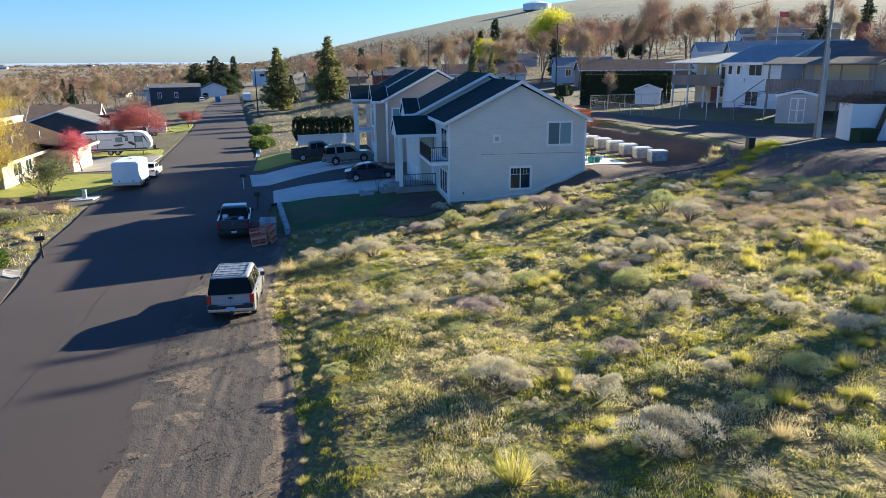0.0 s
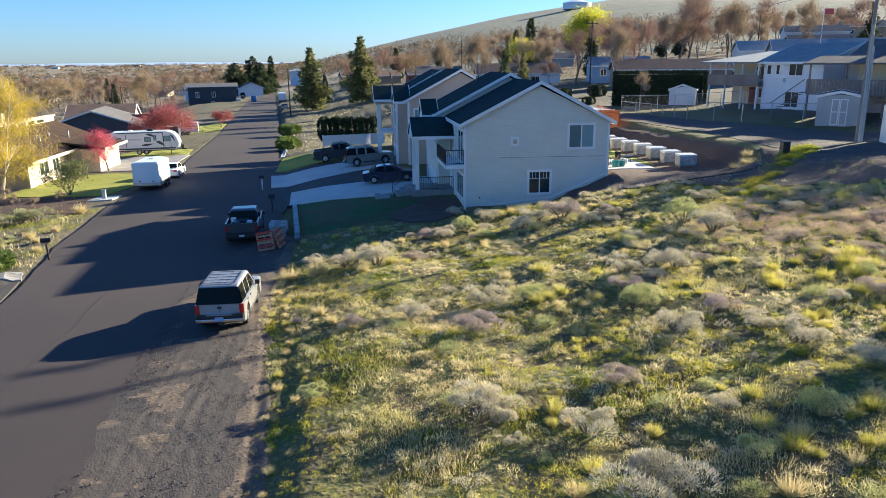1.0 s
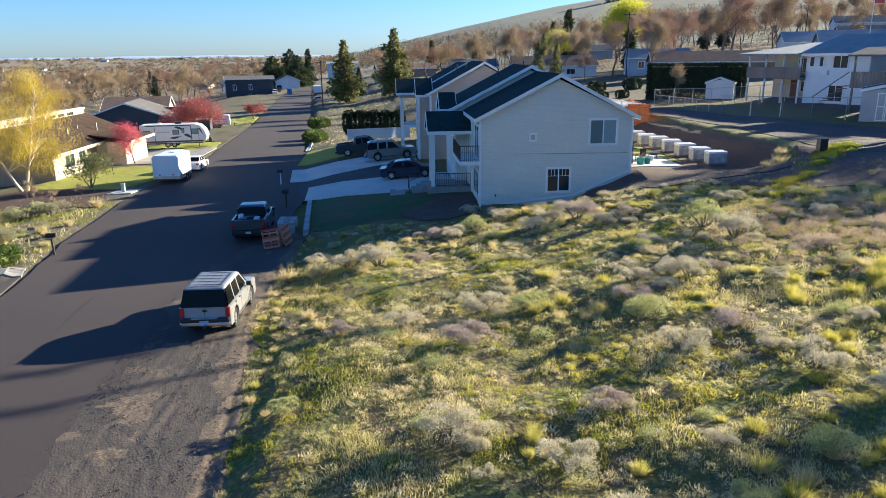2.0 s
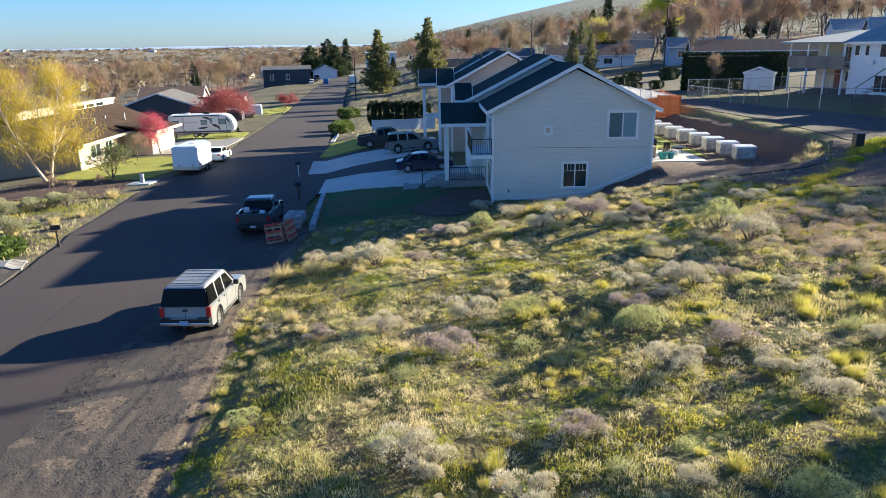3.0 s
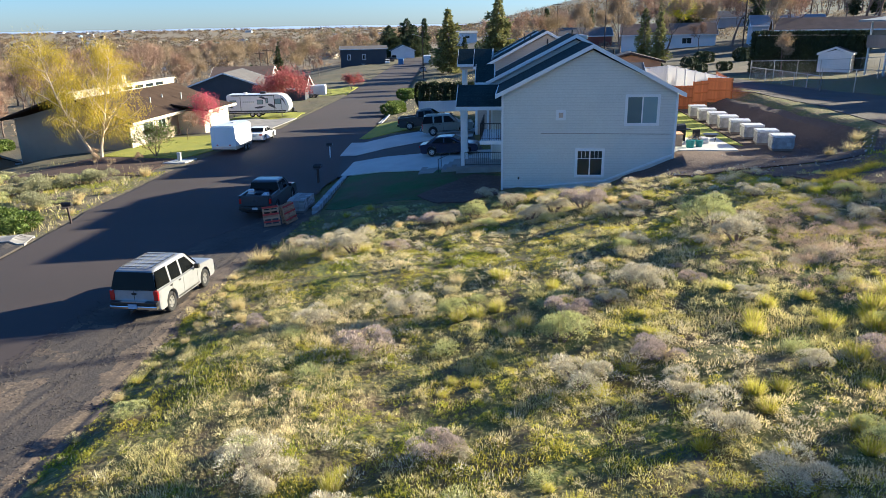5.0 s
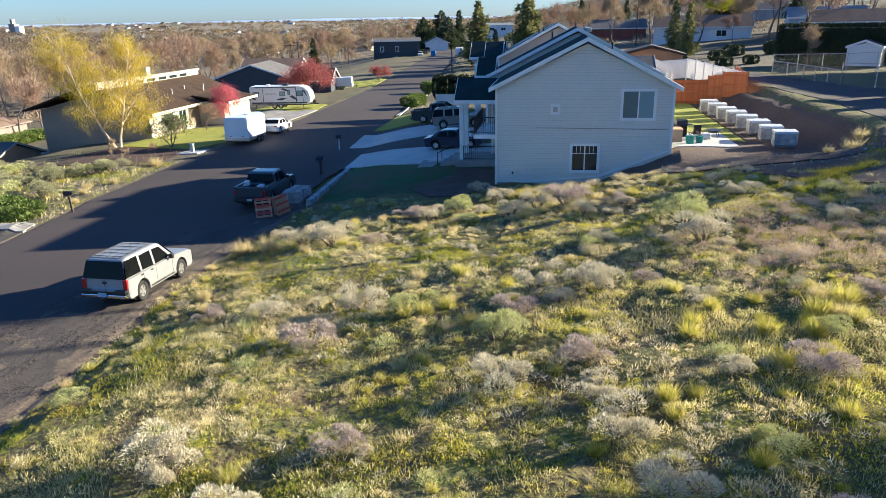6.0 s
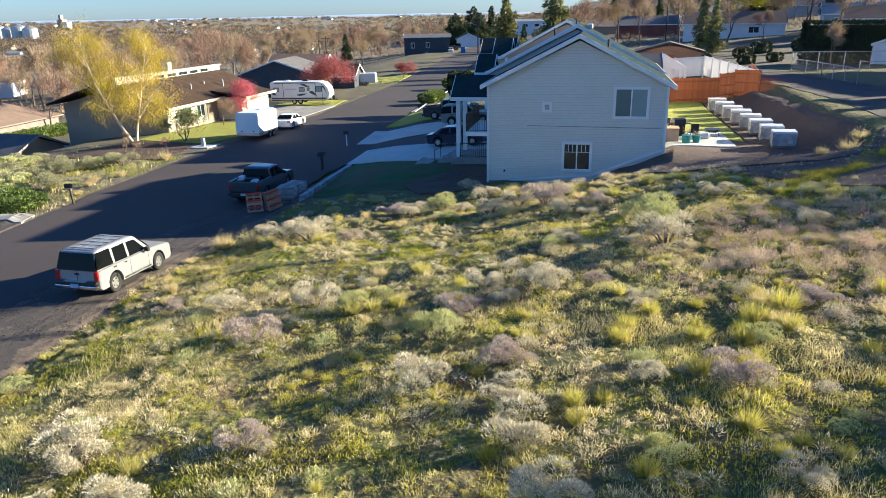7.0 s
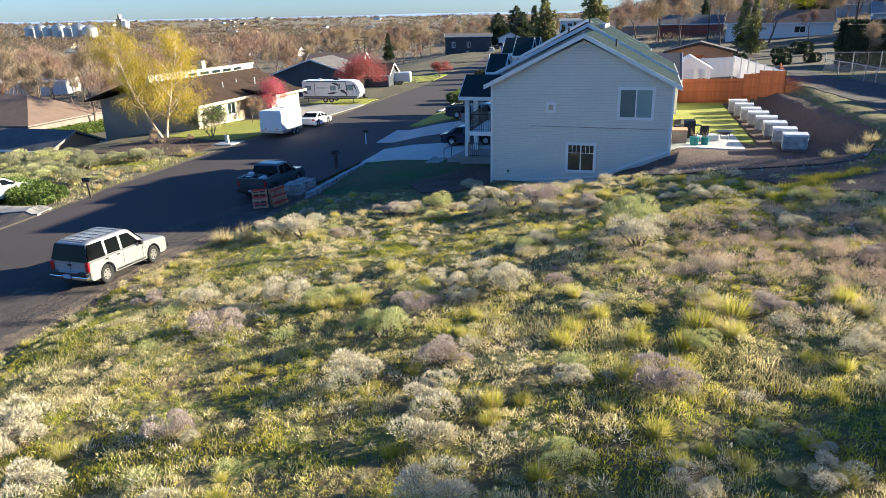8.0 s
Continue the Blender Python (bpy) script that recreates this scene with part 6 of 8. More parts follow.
utility_pole(37.7, 46.9, 12.0, "tall weathered utility pole with conduit at the lane", 2, "pole", 0.17)
c = thing("pole_conduit", pose(37.62, 46.66, float(land(37.6, 46.66))), "pale conduit pipes strapped beside a pole", "conduit")
for k in range(3):
    part("pipe", tube(bmesh.new(), (k * 0.14, 0, -0.1), (k * 0.14 - 0.1, 0, 8.0 - k * 0.7), 0.055, n=8), "concrete", c)
utility_pole(49.0, 136.0, 13.0, "dark utility pole behind the tall hedge", 1)
utility_pole(-11.5, 171, 11.0, "dark street pole by a conifer", 1, lamp=True)
utility_pole(30, 175, 12, "dark utility pole among bare trees", 1)
utility_pole(20, 190, 12, "dark utility pole among bare trees", 1)
utility_pole(80, 190, 13, "dark utility pole up the hill", 1)
utility_pole(110, 180, 13, "dark utility pole up the hill", 1)
utility_pole(-50, 175, 10, "dark utility pole beyond the grey house", 1)
utility_pole(-53, 178, 10, "dark utility pole beyond the grey house", 1)
utility_pole(-72, 135, 10, "dark utility pole in the valley", 1)
# this pole is unseen, added so its thin shadow crosses the road
utility_pole(46.5, 47.7, 14.6, "tall weathered utility pole added out of view for its shadow", 1, "pole", 0.19)
wire([(37.7, 46.9, 15.2), (49, 136, 16.5), (80, 190, 19)], 1.6)
wire([(49, 136, 15.0), (62, 158, 8.0)], 0.8)
wire([(37.7, 46.9, 14.6), (46.5, 47.7, 17.6)], 0.2)
t = thing("flagpole", pose(70.0, 98.0, float(land(70, 98))), "white flagpole with a small flag", "flagpole")
part("pole", tube(bmesh.new(), (0, 0, -0.2), (0, 0, 11), 0.05, n=8), "trim", t)
part("flag", boxed(0.06, 1.5, -0.01, 0.01, 9.9, 10.7), "redlamp", t)
t = thing("water_tank", pose(330, 1005, float(land(330, 1005)) - 1), "low white domed water tank on the hillside", "water tank")
bm = bmesh.new()
tube(bm, (0, 0, 0), (0, 0, 9), 20, 20, 32)
tube(bm, (0, 0, 9.01), (0, 0, 13), 20, 4, 32)
part("shell", bm, "whitewall", t)

# ---- plants ----
def slivers(rng, centre, way, length, width):
    """Fine leaves and twigs, each one thin triangle along its way."""
    n = len(centre)
    s = np.cross(way, rng.normal(size=(n, 3)))
    s /= np.linalg.norm(s, axis=1)[:, None] + 1e-9
    s *= (width / 2)[:, None]
    v = np.stack([centre - s, centre + s, centre + way * length[:, None]], 1).reshape(-1, 3)
    return v, np.array([[0, 1, 2]]) + 3 * np.arange(n)[:, None]


def sprigs(rng, centre, way, length, width):
    """Short flat leaves, each one pointed quad along its way."""
    n = len(centre)
    r = rng.normal(size=(n, 3))
    s = np.cross(way, r)
    s /= np.linalg.norm(s, axis=1)[:, None] + 1e-9
    s *= (width / 2)[:, None]
    tip = centre + way * length[:, None]
    mid = centre + way * (length * 0.5)[:, None]
    v = np.stack([centre, mid + s, tip, mid - s], 1).reshape(-1, 3)
    f = np.array([[0, 1, 2, 3]]) + 4 * np.arange(n)[:, None]
    return v, f


def quads_to_tris(f):
    return np.concatenate([f[:, [0, 1, 2]], f[:, [0, 2, 3]]])


def sagebrush_mesh(seed, count, tall, leaf, spiky):
    """A sagebrush of unit radius: many upward sprigs from a few woody stems. Returns leaves and stems."""
    rng = np.random.default_rng(seed)
    k = 9
    ca = rng.uniform(0, math.tau, k)
    cr = np.sqrt(rng.uniform(0, 0.55, k))
    lobes = np.stack([cr * np.cos(ca), cr * np.sin(ca), rng.uniform(0.3, 0.62, k) * tall], 1)
    size = rng.uniform(0.28, 0.5, k)
    which = rng.integers(0, k, count)
    d = rng.normal(size=(count, 3))
    d /= np.linalg.norm(d, axis=1)[:, None]
    d[:, 2] = np.abs(d[:, 2]) * 1.1 - 0.25
    pos = lobes[which] + d * (size[which] * rng.uniform(0.55, 1.05, count) ** 0.6)[:, None] * np.array([1, 1, 0.75 * tall])
    pos[:, 2] = np.maximum(pos[:, 2], 0.03)
    way = d + np.array([0, 0, spiky]) + rng.normal(size=(count, 3)) * 0.35
    way /= np.linalg.norm(way, axis=1)[:, None]
    v, f = slivers(rng, pos, way, leaf * rng.uniform(0.6, 1.5, count), leaf * rng.uniform(0.22, 0.40, count))
    bm = bmesh.new()
    for c in lobes:
        tube(bm, (c[0] * 0.15, c[1] * 0.15, -0.1), (c[0] * 0.6, c[1] * 0.6, c[2] * 0.6), 0.04, 0.025, 4)
        tube(bm, (c[0] * 0.6, c[1] * 0.6, c[2] * 0.6), tuple(c), 0.025, 0.01, 4)
    return v, f, bm


def sage_variant(seed, mat, count=4600, tall=1.0, leaf=0.072, spiky=0.6, label="", name="sagebrush", category="shrub", group="sagebrush on the lot"):
    t = thing(name, Matrix(), label, category, group)
    v, f, bm = sagebrush_mesh(seed, count, tall, leaf, spiky)
    tagged(part("woody_core", bm, "bark", t), kind="stuff")
    tagged(raw("foliage", v, f, mat, t), kind="stuff")
    return t


sage_kinds = [sage_variant(1, "sage", label="grey-green sagebrush on the grassy slope"), sage_variant(2, "sage", tall=0.9, spiky=0.9, label="grey-green sagebrush on the grassy slope"),
              sage_variant(3, "sagegreen", tall=1.1, spiky=1.0, label="olive-green brush on the grassy slope"), sage_variant(4, "sagebrown", count=4400, tall=0.9, leaf=0.08, spiky=0.7, label="dead brown-grey brush on the grassy slope"),
              sage_variant(5, "sage", count=4600, tall=1.1, leaf=0.07, spiky=0.5, label="grey-green sagebrush on the grassy slope"), sage_variant(6, "sagebrown", count=4400, tall=0.8, leaf=0.075, spiky=0.4, label="dead brown-grey brush on the grassy slope"),
              sage_variant(7, "sagegreen", count=4400, tall=0.85, leaf=0.075, spiky=0.7, label="olive-green brush on the grassy slope")]


def tuft_variant(seed, mats, count, label, lean=0.5):
    t = thing("grass_tuft", Matrix(), label, "grass tuft", "bunch grass on the lot")
    rng = np.random.default_rng(seed)
    for m, n in zip(mats, count):
        a, r = rng.uniform(0, math.tau, n), 0.35 * np.sqrt(rng.uniform(0, 1, n))
        base = np.stack([r * np.cos(a), r * np.sin(a), np.full(n, -0.05)], 1)
        lean_ = rng.uniform(0.05, lean, n)
        way = np.stack([np.cos(a) * lean_, np.sin(a) * lean_, np.sqrt(1 - lean_ ** 2)], 1) + rng.normal(size=(n, 3)) * 0.16
        v, f = slivers(rng, base, way, rng.uniform(0.6, 1.3, n), rng.uniform(0.022, 0.045, n))
        tagged(raw("grass_mass", v, f, m, t), kind="stuff")
    return t


tuft_kinds = [tuft_variant(11, ("limeblade", "straw"), (430, 110), "yellow-green bunch grass tuft", 0.75), tuft_variant(12, ("straw", "paleblade"), (380, 160), "dry straw-coloured bunch grass tuft", 0.7),
              tuft_variant(13, ("limeblade", "paleblade"), (380, 180), "yellow-green bunch grass tuft", 0.8)]

used = set()


def plant(kind, x, y, size, turn=None, squash=1.0, tilt=0.0):
    """Sets a plant; the first use takes the built one, the rest are copies."""
    z = float(land(x, y))
    m = pose(x, y, z - 0.02, tilt, 0, random.uniform(0, 360) if turn is None else turn)
    ob = kind if kind.name not in used else copy_thing(kind, m)
    used.add(kind.name)
    ob.matrix_basis = m @ Matrix.Diagonal((size, size, size * squash, 1))
    return ob


big_sage = [(4.9, 18.0, 0.84), (11.9, 20.8, 0.78), (14.5, 18.6, 0.78), (6.0, 24.1, 0.85), (3.9, 26.5, 0.76), (1.6, 26.6, 0.59), (6.9, 27.0, 0.85), (8.3, 26.2, 0.55), (3.0, 35.8, 1.2), (1.5, 36.2, 0.94), (-0.3, 37.9, 0.72),
            (4.9, 35.9, 0.59), (11.1, 38.3, 0.83), (5.7, 40.0, 0.87), (6.9, 39.3, 0.86), (8.3, 40.4, 0.88), (8.6, 46.0, 0.75), (10.0, 42.7, 0.93), (12.2, 39.4, 0.85), (13.6, 38.7, 1.12), (14.4, 36.4, 0.66)]
more_sage = [(15.8, 37.7, 0.69), (20.8, 36.6, 0.83), (17.9, 32.8, 1.2), (18.2, 30.5, 1.15), (14.1, 27.3, 0.77), (12.5, 27.0, 0.66), (12.0, 25.4, 0.7), (13.3, 25.9, 0.54), (13.9, 22.0, 0.69), (14.1, 20.2, 0.63), (11.6, 23.6, 0.81),
             (17.0, 20.6, 0.45), (7.3, 16.0, 0.72), (7.5, 13.0, 1.2), (18.8, 20.9, 0.71), (15.2, 16.5, 0.77), (21.3, 24.7, 0.61), (5.5, 17.4, 0.59), (19.6, 22.6, 0.48), (14.5, 26.6, 0.77), (21.3, 17.9, 0.47), (19.2, 17.3, 0.44), (8.8, 18.2, 0.53)]
tufts = [(18.3, 23.0, 0.35), (19.7, 23.8, 0.44), (16.7, 23.7, 0.33), (16.8, 17.4, 0.28), (18.7, 19.0, 0.33), (9.8, 26.5, 0.36), (17.3, 24.5, 0.3), (19.1, 21.3, 0.38), (15.5, 19.7, 0.3), (16.1, 19.9, 0.24), (17.0, 18.3, 0.27),
         (21.5, 18.0, 0.26), (9.9, 29.5, 0.41), (20.5, 24.4, 0.47), (19.3, 22.7, 0.36), (16.5, 23.0, 0.36), (15.6, 19.1, 0.29), (18.1, 21.0, 0.39), (4.0, 13.0, 0.53), (0.0, 35.5, 0.6), (-1.5, 35.8, 0.61), (8.6, 25.8, 0.35)]
rnd = random.Random(21)
for i, (x, y, s) in enumerate(big_sage + more_sage):
    plant(sage_kinds[(0, 4, 1, 3, 0, 5, 1, 2)[i % 8]], x, y, s, squash=rnd.uniform(0.85, 1.15))
for i, (x, y, s) in enumerate(tufts):
    plant(tuft_kinds[0 if x > 12 else (1 if y > 34 else 2)], x, y, s * 1.15, squash=rnd.uniform(0.8, 1.05))
count = 0
while count < 120:
    x, y = rnd.uniform(-1.2, 36), rnd.uniform(10, 46.5)
    if x < shoulder(y) + 1.0 or (x > 15 and y > 41.5) or (x > 22.5 and y > 37.8 - (x - 24) * 0.85) or (x < 9 and y > 43.5):
        continue
    # an open green swath runs across the slope, brush thickens by the house and up the hill
    thick = 0.35 + 0.5 * smooth01(y, 36, 40) + 0.45 * smooth01(x, 12, 20) - 0.45 * math.exp(-((y - 31.5 - 0.05 * x) / 2.2) ** 2) * (x < 14)
    if rnd.random() > thick or lattice_noise(x, y, 3.0, 8) < 0.35:
        continue
    k = rnd.choice((0, 1, 2, 3, 4, 4, 2, 6))
    plant(sage_kinds[k], x, y, 0.24 + 0.42 * rnd.random() ** 1.6, squash=rnd.uniform(0.7, 1.0))
    count += 1
count = 0
while count < 150:
    x, y = rnd.uniform(-1.0, 34), rnd.uniform(10, 45)
    if x < shoulder(y) + 0.7 or (x > 15 and y > 41.5) or (x > 22.5 and y > 37.8 - (x - 24) * 0.85) or lattice_noise(x, y, 4.0, 9) < 0.42 or (x < 15 and abs(y - 31.5 - 0.12 * x) < 2.2):
        continue
    plant(rnd.choice(tuft_kinds if x > 9 else tuft_kinds[1:]), x, y, rnd.uniform(0.22, 0.42), squash=rnd.uniform(0.8, 1.1))
    count += 1
count = 0
while count < 70:
    x, y = rnd.uniform(8.5, 23), rnd.uniform(12.5, 27)
    if lattice_noise(x, y, 2.4, 19) < 0.4:
        continue
    plant(tuft_kinds[rnd.choice((0, 0, 2, 1))], x, y, rnd.uniform(0.16, 0.30), squash=rnd.uniform(0.75, 1.05))
    count += 1
# a ragged fringe along the gravel
y = 11.0
while y < 45:
    plant(tuft_kinds[rnd.choice((1, 1, 2))], float(shoulder(y)) + rnd.uniform(0.5, 1.3), y, rnd.uniform(0.14, 0.28), squash=rnd.uniform(0.7, 1.0))
    y += rnd.uniform(0.5, 1.3)
# brush and dry clumps across the street
verge_kinds = [sage_variant(8, "sageolive", tall=1.0, label="grey-olive brush on the verge across the street", group="brush across the street"),
               sage_variant(9, "sageolive", tall=0.85, spiky=0.9, label="grey-olive brush on the verge across the street", group="brush across the street"),
               sage_variant(10, "sagegreen", tall=0.9, spiky=0.8, label="pale green brush on the verge across the street", group="brush across the street")]
count = 0
while count < 64:
    x, y = rnd.uniform(-36, -16.5), rnd.uniform(41, 60)
    if x > road_left(y) - 2.2 or (y > 57.5 and x > -34) or (x > -20.5 and rnd.random() < 0.6):
        continue
    plant(rnd.choice(verge_kinds), x, y, rnd.uniform(0.7, 1.6) if x < -21 else rnd.uniform(0.3, 0.7), squash=rnd.uniform(0.8, 1.1))
    count += 1
for x, y, s in ((-19.4, 58.4, 0.9), (-18.6, 51.5, 0.6), (-18.3, 47.6, 0.5), (-17.4, 45.5, 0.5), (-19.6, 49.8, 0.7), (-20.6, 46.8, 0.6), (28.8, 45.9, 0.7), (27.9, 44.4, 0.8), (26.4, 43.3, 0.5)):
    plant(tuft_kinds[1], x, y, s * 0.8)


def grass_cover(name, seed, count, region, keep, low, high, width, mat, label, lean=0.8):
    """Scattered single blades over a stretch of ground; keep gives the chance at each place."""
    rng = np.random.default_rng(seed)
    x0, x1, y0, y1 = region
    out = []
    have = 0
    while have < count:
        x, y = rng.uniform(x0, x1, count), rng.uniform(y0, y1, count)
        ok = rng.uniform(0, 1, count) < keep(x, y)
        out.append(np.stack([x[ok], y[ok]], 1))
        have += ok.sum()
    p = np.concatenate(out)[:count]
    h = low + (high - low) * rng.uniform(0.2, 1, count) * (0.25 + 1.1 * clump(p[:, 0], p[:, 1]))
    base = np.column_stack([p, land(p[:, 0], p[:, 1]) - 0.02])
    a, le = rng.uniform(0, math.tau, count), rng.uniform(0.05, lean, count)
    way = np.stack([np.cos(a) * le, np.sin(a) * le, np.sqrt(1 - le ** 2)], 1)
    v, f = slivers(rng, base, way, h, width * rng.uniform(0.6, 1.5, count))
    return tagged(raw(name, v, f, mat), label, "grass", kind="stuff")


def on_lot(x, y):
    inside = (x > shoulder(y) + 0.15) & ~((x > 15.2) & (y > 43.5)) & ~((x > 8.9) & (y > 47.4)) & ~((x < 8) & (y > 45.2)) & ~((x > 19.5) & (y > 42.2))
    bank = (x > 22.5) & (y > 37.8 - (x - 24) * 0.85)
    brown = (x < 10.5) & (y > 37.2 + 0.35 * x)
    return inside * (1 - 0.92 * bank) * (1 - 0.82 * brown)


patch = lambda x, y: lattice_noise(x, y, 2.2, 31) * 0.6 + lattice_noise(x, y, 0.8, 32) * 0.4
clump = lambda x, y: np.clip((lattice_noise(x, y, 0.62, 37) * 0.65 + lattice_noise(x, y, 1.5, 38) * 0.35 - 0.46) * 6, 0, 1)
swath = lambda x, y: np.maximum(np.exp(-((y - 31.5 - 0.12 * x) / 2.6) ** 2) * (x < 17), 0.9 * np.exp(-((x - shoulder(y) - 1.6) / 1.5) ** 2))
green_part = lambda x, y: np.clip(0.26 + 3.4 * (patch(x, y) - 0.46) + 0.9 * swath(x, y), 0.14, 1)
pale_part = lambda x, y: np.clip(0.95 - 3.4 * (patch(x, y) - 0.46) - 1.1 * swath(x, y), 0.02, 1)
grass_cover("green_grass", 41, 210000, (-3, 30, 8, 46), lambda x, y: on_lot(x, y) * green_part(x, y) * (0.35 + 0.65 * clump(x, y)), 0.02, 0.09, 0.034, "grassblade", "short green spring grass on the slope")
grass_cover("pale_cheatgrass", 42, 200000, (-3, 32, 8, 46), lambda x, y: on_lot(x, y) * pale_part(x, y) * (0.15 + clump(x, y)), 0.04, 0.17, 0.014, "paleblade", "pale feathery cheatgrass on the slope", 0.95)
grass_cover("straw_grass", 43, 60000, (-3, 36, 8, 46), lambda x, y: on_lot(x, y) * np.clip(lattice_noise(x, y, 3.5, 33) * 2.4 - 1.2, 0.01, 1), 0.05, 0.22, 0.018, "straw", "dry straw grass on the slope", 0.9)


def low_clumps(name, seed, count, region, keep, low, high, mat, label, each=60, fine=1.0):
    """Small rounded weeds that cover the slope between the larger plants."""
    rng = np.random.default_rng(seed)
    x0, x1, y0, y1 = region
    x, y = rng.uniform(x0, x1, count * 8), rng.uniform(y0, y1, count * 8)
    ok = rng.uniform(0, 1, count * 8) < keep(x, y)
    x, y = x[ok][:count], y[ok][:count]
    n = len(x)
    s = low + (high - low) * rng.uniform(0, 1, n) ** 1.8
    flat_ = rng.uniform(0.5, 1.0, n)
    d = rng.normal(size=(n, each, 3))
    d /= np.linalg.norm(d, axis=2)[..., None]
    d[..., 2] = np.abs(d[..., 2])
    c = np.stack([x, y, land(x, y)], 1)[:, None] + d * (s[:, None] * rng.uniform(0.35, 0.95, (n, each)))[..., None] * np.stack([np.ones(n), np.ones(n), flat_], 1)[:, None]
    way = d + rng.normal(size=d.shape) * 0.45 + np.array([0, 0, 0.7])
    way /= np.linalg.norm(way, axis=2)[..., None]
    long_ = (s[:, None] * rng.uniform(0.18, 0.38, (n, each))).ravel() * fine
    v, f = slivers(rng, c.reshape(-1, 3), way.reshape(-1, 3), long_, np.maximum(long_ * 0.22, 0.012))
    return tagged(raw(name, v, f, mat), label, "weeds", kind="stuff")


low_clumps("low_green_weeds", 141, 5600, (-3, 30, 8, 46), lambda x, y: on_lot(x, y) * green_part(x, y), 0.05, 0.20, "grassblade", "low yellow-green weeds on the slope", 46)
low_clumps("low_pale_weeds", 142, 4400, (-3, 32, 8, 46), lambda x, y: on_lot(x, y) * pale_part(x, y), 0.09, 0.30, "paleblade", "low pale feathery weeds on the slope", 90)
low_clumps("low_grey_weeds", 143, 900, (-3, 34, 8, 46), lambda x, y: on_lot(x, y) * np.clip(lattice_noise(x, y, 3.0, 39) * 2.6 - 1.1 - 0.6 * swath(x, y), 0.01, 1), 0.10, 0.34, "sage", "low grey-green brush seedlings on the slope", 80)
for name, seed, count, mat, label in (("small_sagebrush", 145, 70, "sage", "many small grey-green sagebrush plants on the slope"), ("small_olive_brush", 146, 50, "sagegreen", "many small olive-green brush plants on the slope")):
    low_clumps(name, seed, count, (-1, 33, 9, 45), lambda x, y: on_lot(x, y) * np.clip(0.35 + 0.6 * (y > 37) + 0.4 * (x > 14) - 0.9 * swath(x, y), 0.03, 1), 0.28, 0.6, mat, label, 1000, 0.45)
low_clumps("dry_brush_patch", 147, 420, (17, 29, 23, 36), lambda x, y: on_lot(x, y) * np.clip(1.2 - np.hypot((x - 23) / 5.5, (y - 29.5) / 5.5), 0, 1), 0.2, 0.46, "drystalk", "patch of dead pinkish-brown brush and dry stalks", 240, 0.6)
low_clumps("uphill_weeds", 148, 1500, (-0.5, 44, -16, 9), lambda x, y: (x > shoulder(y) + 0.6) * 0.9, 0.12, 0.5, "paleblade", "pale weeds and brush on the rest of the slope")
low_clumps("hill_foot_brush", 149, 900, (14, 230, 178, 340), lambda x, y: (x < y * 0.8) * 1.0, 0.9, 2.4, "twig", "low brown brush under the bare trees", 60)
low_clumps("valley_brush", 150, 1100, (-260, -64, 118, 420), lambda x, y: (x > -y * 1.1) * 1.0, 0.9, 2.4, "twig", "low brown brush under the valley trees", 60)
low_clumps("low_lime_weeds", 144, 1700, (4, 32, 8, 40), lambda x, y: on_lot(x, y) * np.clip(lattice_noise(x, y, 2.0, 40) * 3.0 - 1.7 + 0.3 * (x > 14), 0.01, 1), 0.09, 0.26, "limeblade", "low lime-green weeds on the slope")
grass_cover("verge_grass", 44, 4000, (-34, -14.5, 40, 68), lambda x, y: (x < road_left(y) - 0.4) * np.clip(lattice_noise(x, y, 2.0, 34) * 1.5 - 0.3, 0.0, 1) * (1 - ((y > 59) & (x > -33)) * 0.9), 0.1, 0.4, 0.035, "paleblade", "dry verge grass across the street")
grass_cover("verge_green", 45, 12000, (-34, -14.5, 40, 60), lambda x, y: (x < road_left(y) - 0.4) * np.clip(lattice_noise(x, y, 2.4, 35) * 1.5 - 0.4, 0.0, 1), 0.08, 0.25, 0.035, "grassblade", "green verge grass across the street")
grass_cover("bank_grass", 46, 14000, (23, 34, 34, 46), lambda x, y: np.clip(0.9 - np.abs(y - 41 - (x - 28) * 0.9) / 1.6, 0, 1), 0.08, 0.3, 0.03, "grassblade", "green weeds on the shaded bank")
grass_cover("lawn_blades", 47, 16000, (19.8, 24.2, 50, 69), lambda x, y: ((x + (y - 50) * 0.02 < 24.7) & (y + (x - 20) * 1.05 > 55)) * 1.0, 0.04, 0.1, 0.03, "grassblade", "bright lawn blades")
grass_cover("lawn_blades_across", 48, 22000, (-30.5, -19.3, 68, 83), lambda x, y: ((x < -19.6) & (y > 70 - 0.25 * (x + 30))) * 1.0, 0.04, 0.12, 0.05, "grassblade", "bright lawn blades")
grass_cover("field_grass", 49, 15000, (-10, 30, 92, 200), lambda x, y: (x > shoulder(y) + 0.5) * np.clip(lattice_noise(x, y, 9, 36) * 1.6 - 0.4, 0.02, 1), 0.08, 0.28, 0.06, "paleblade", "dry field grass beyond the hedge")


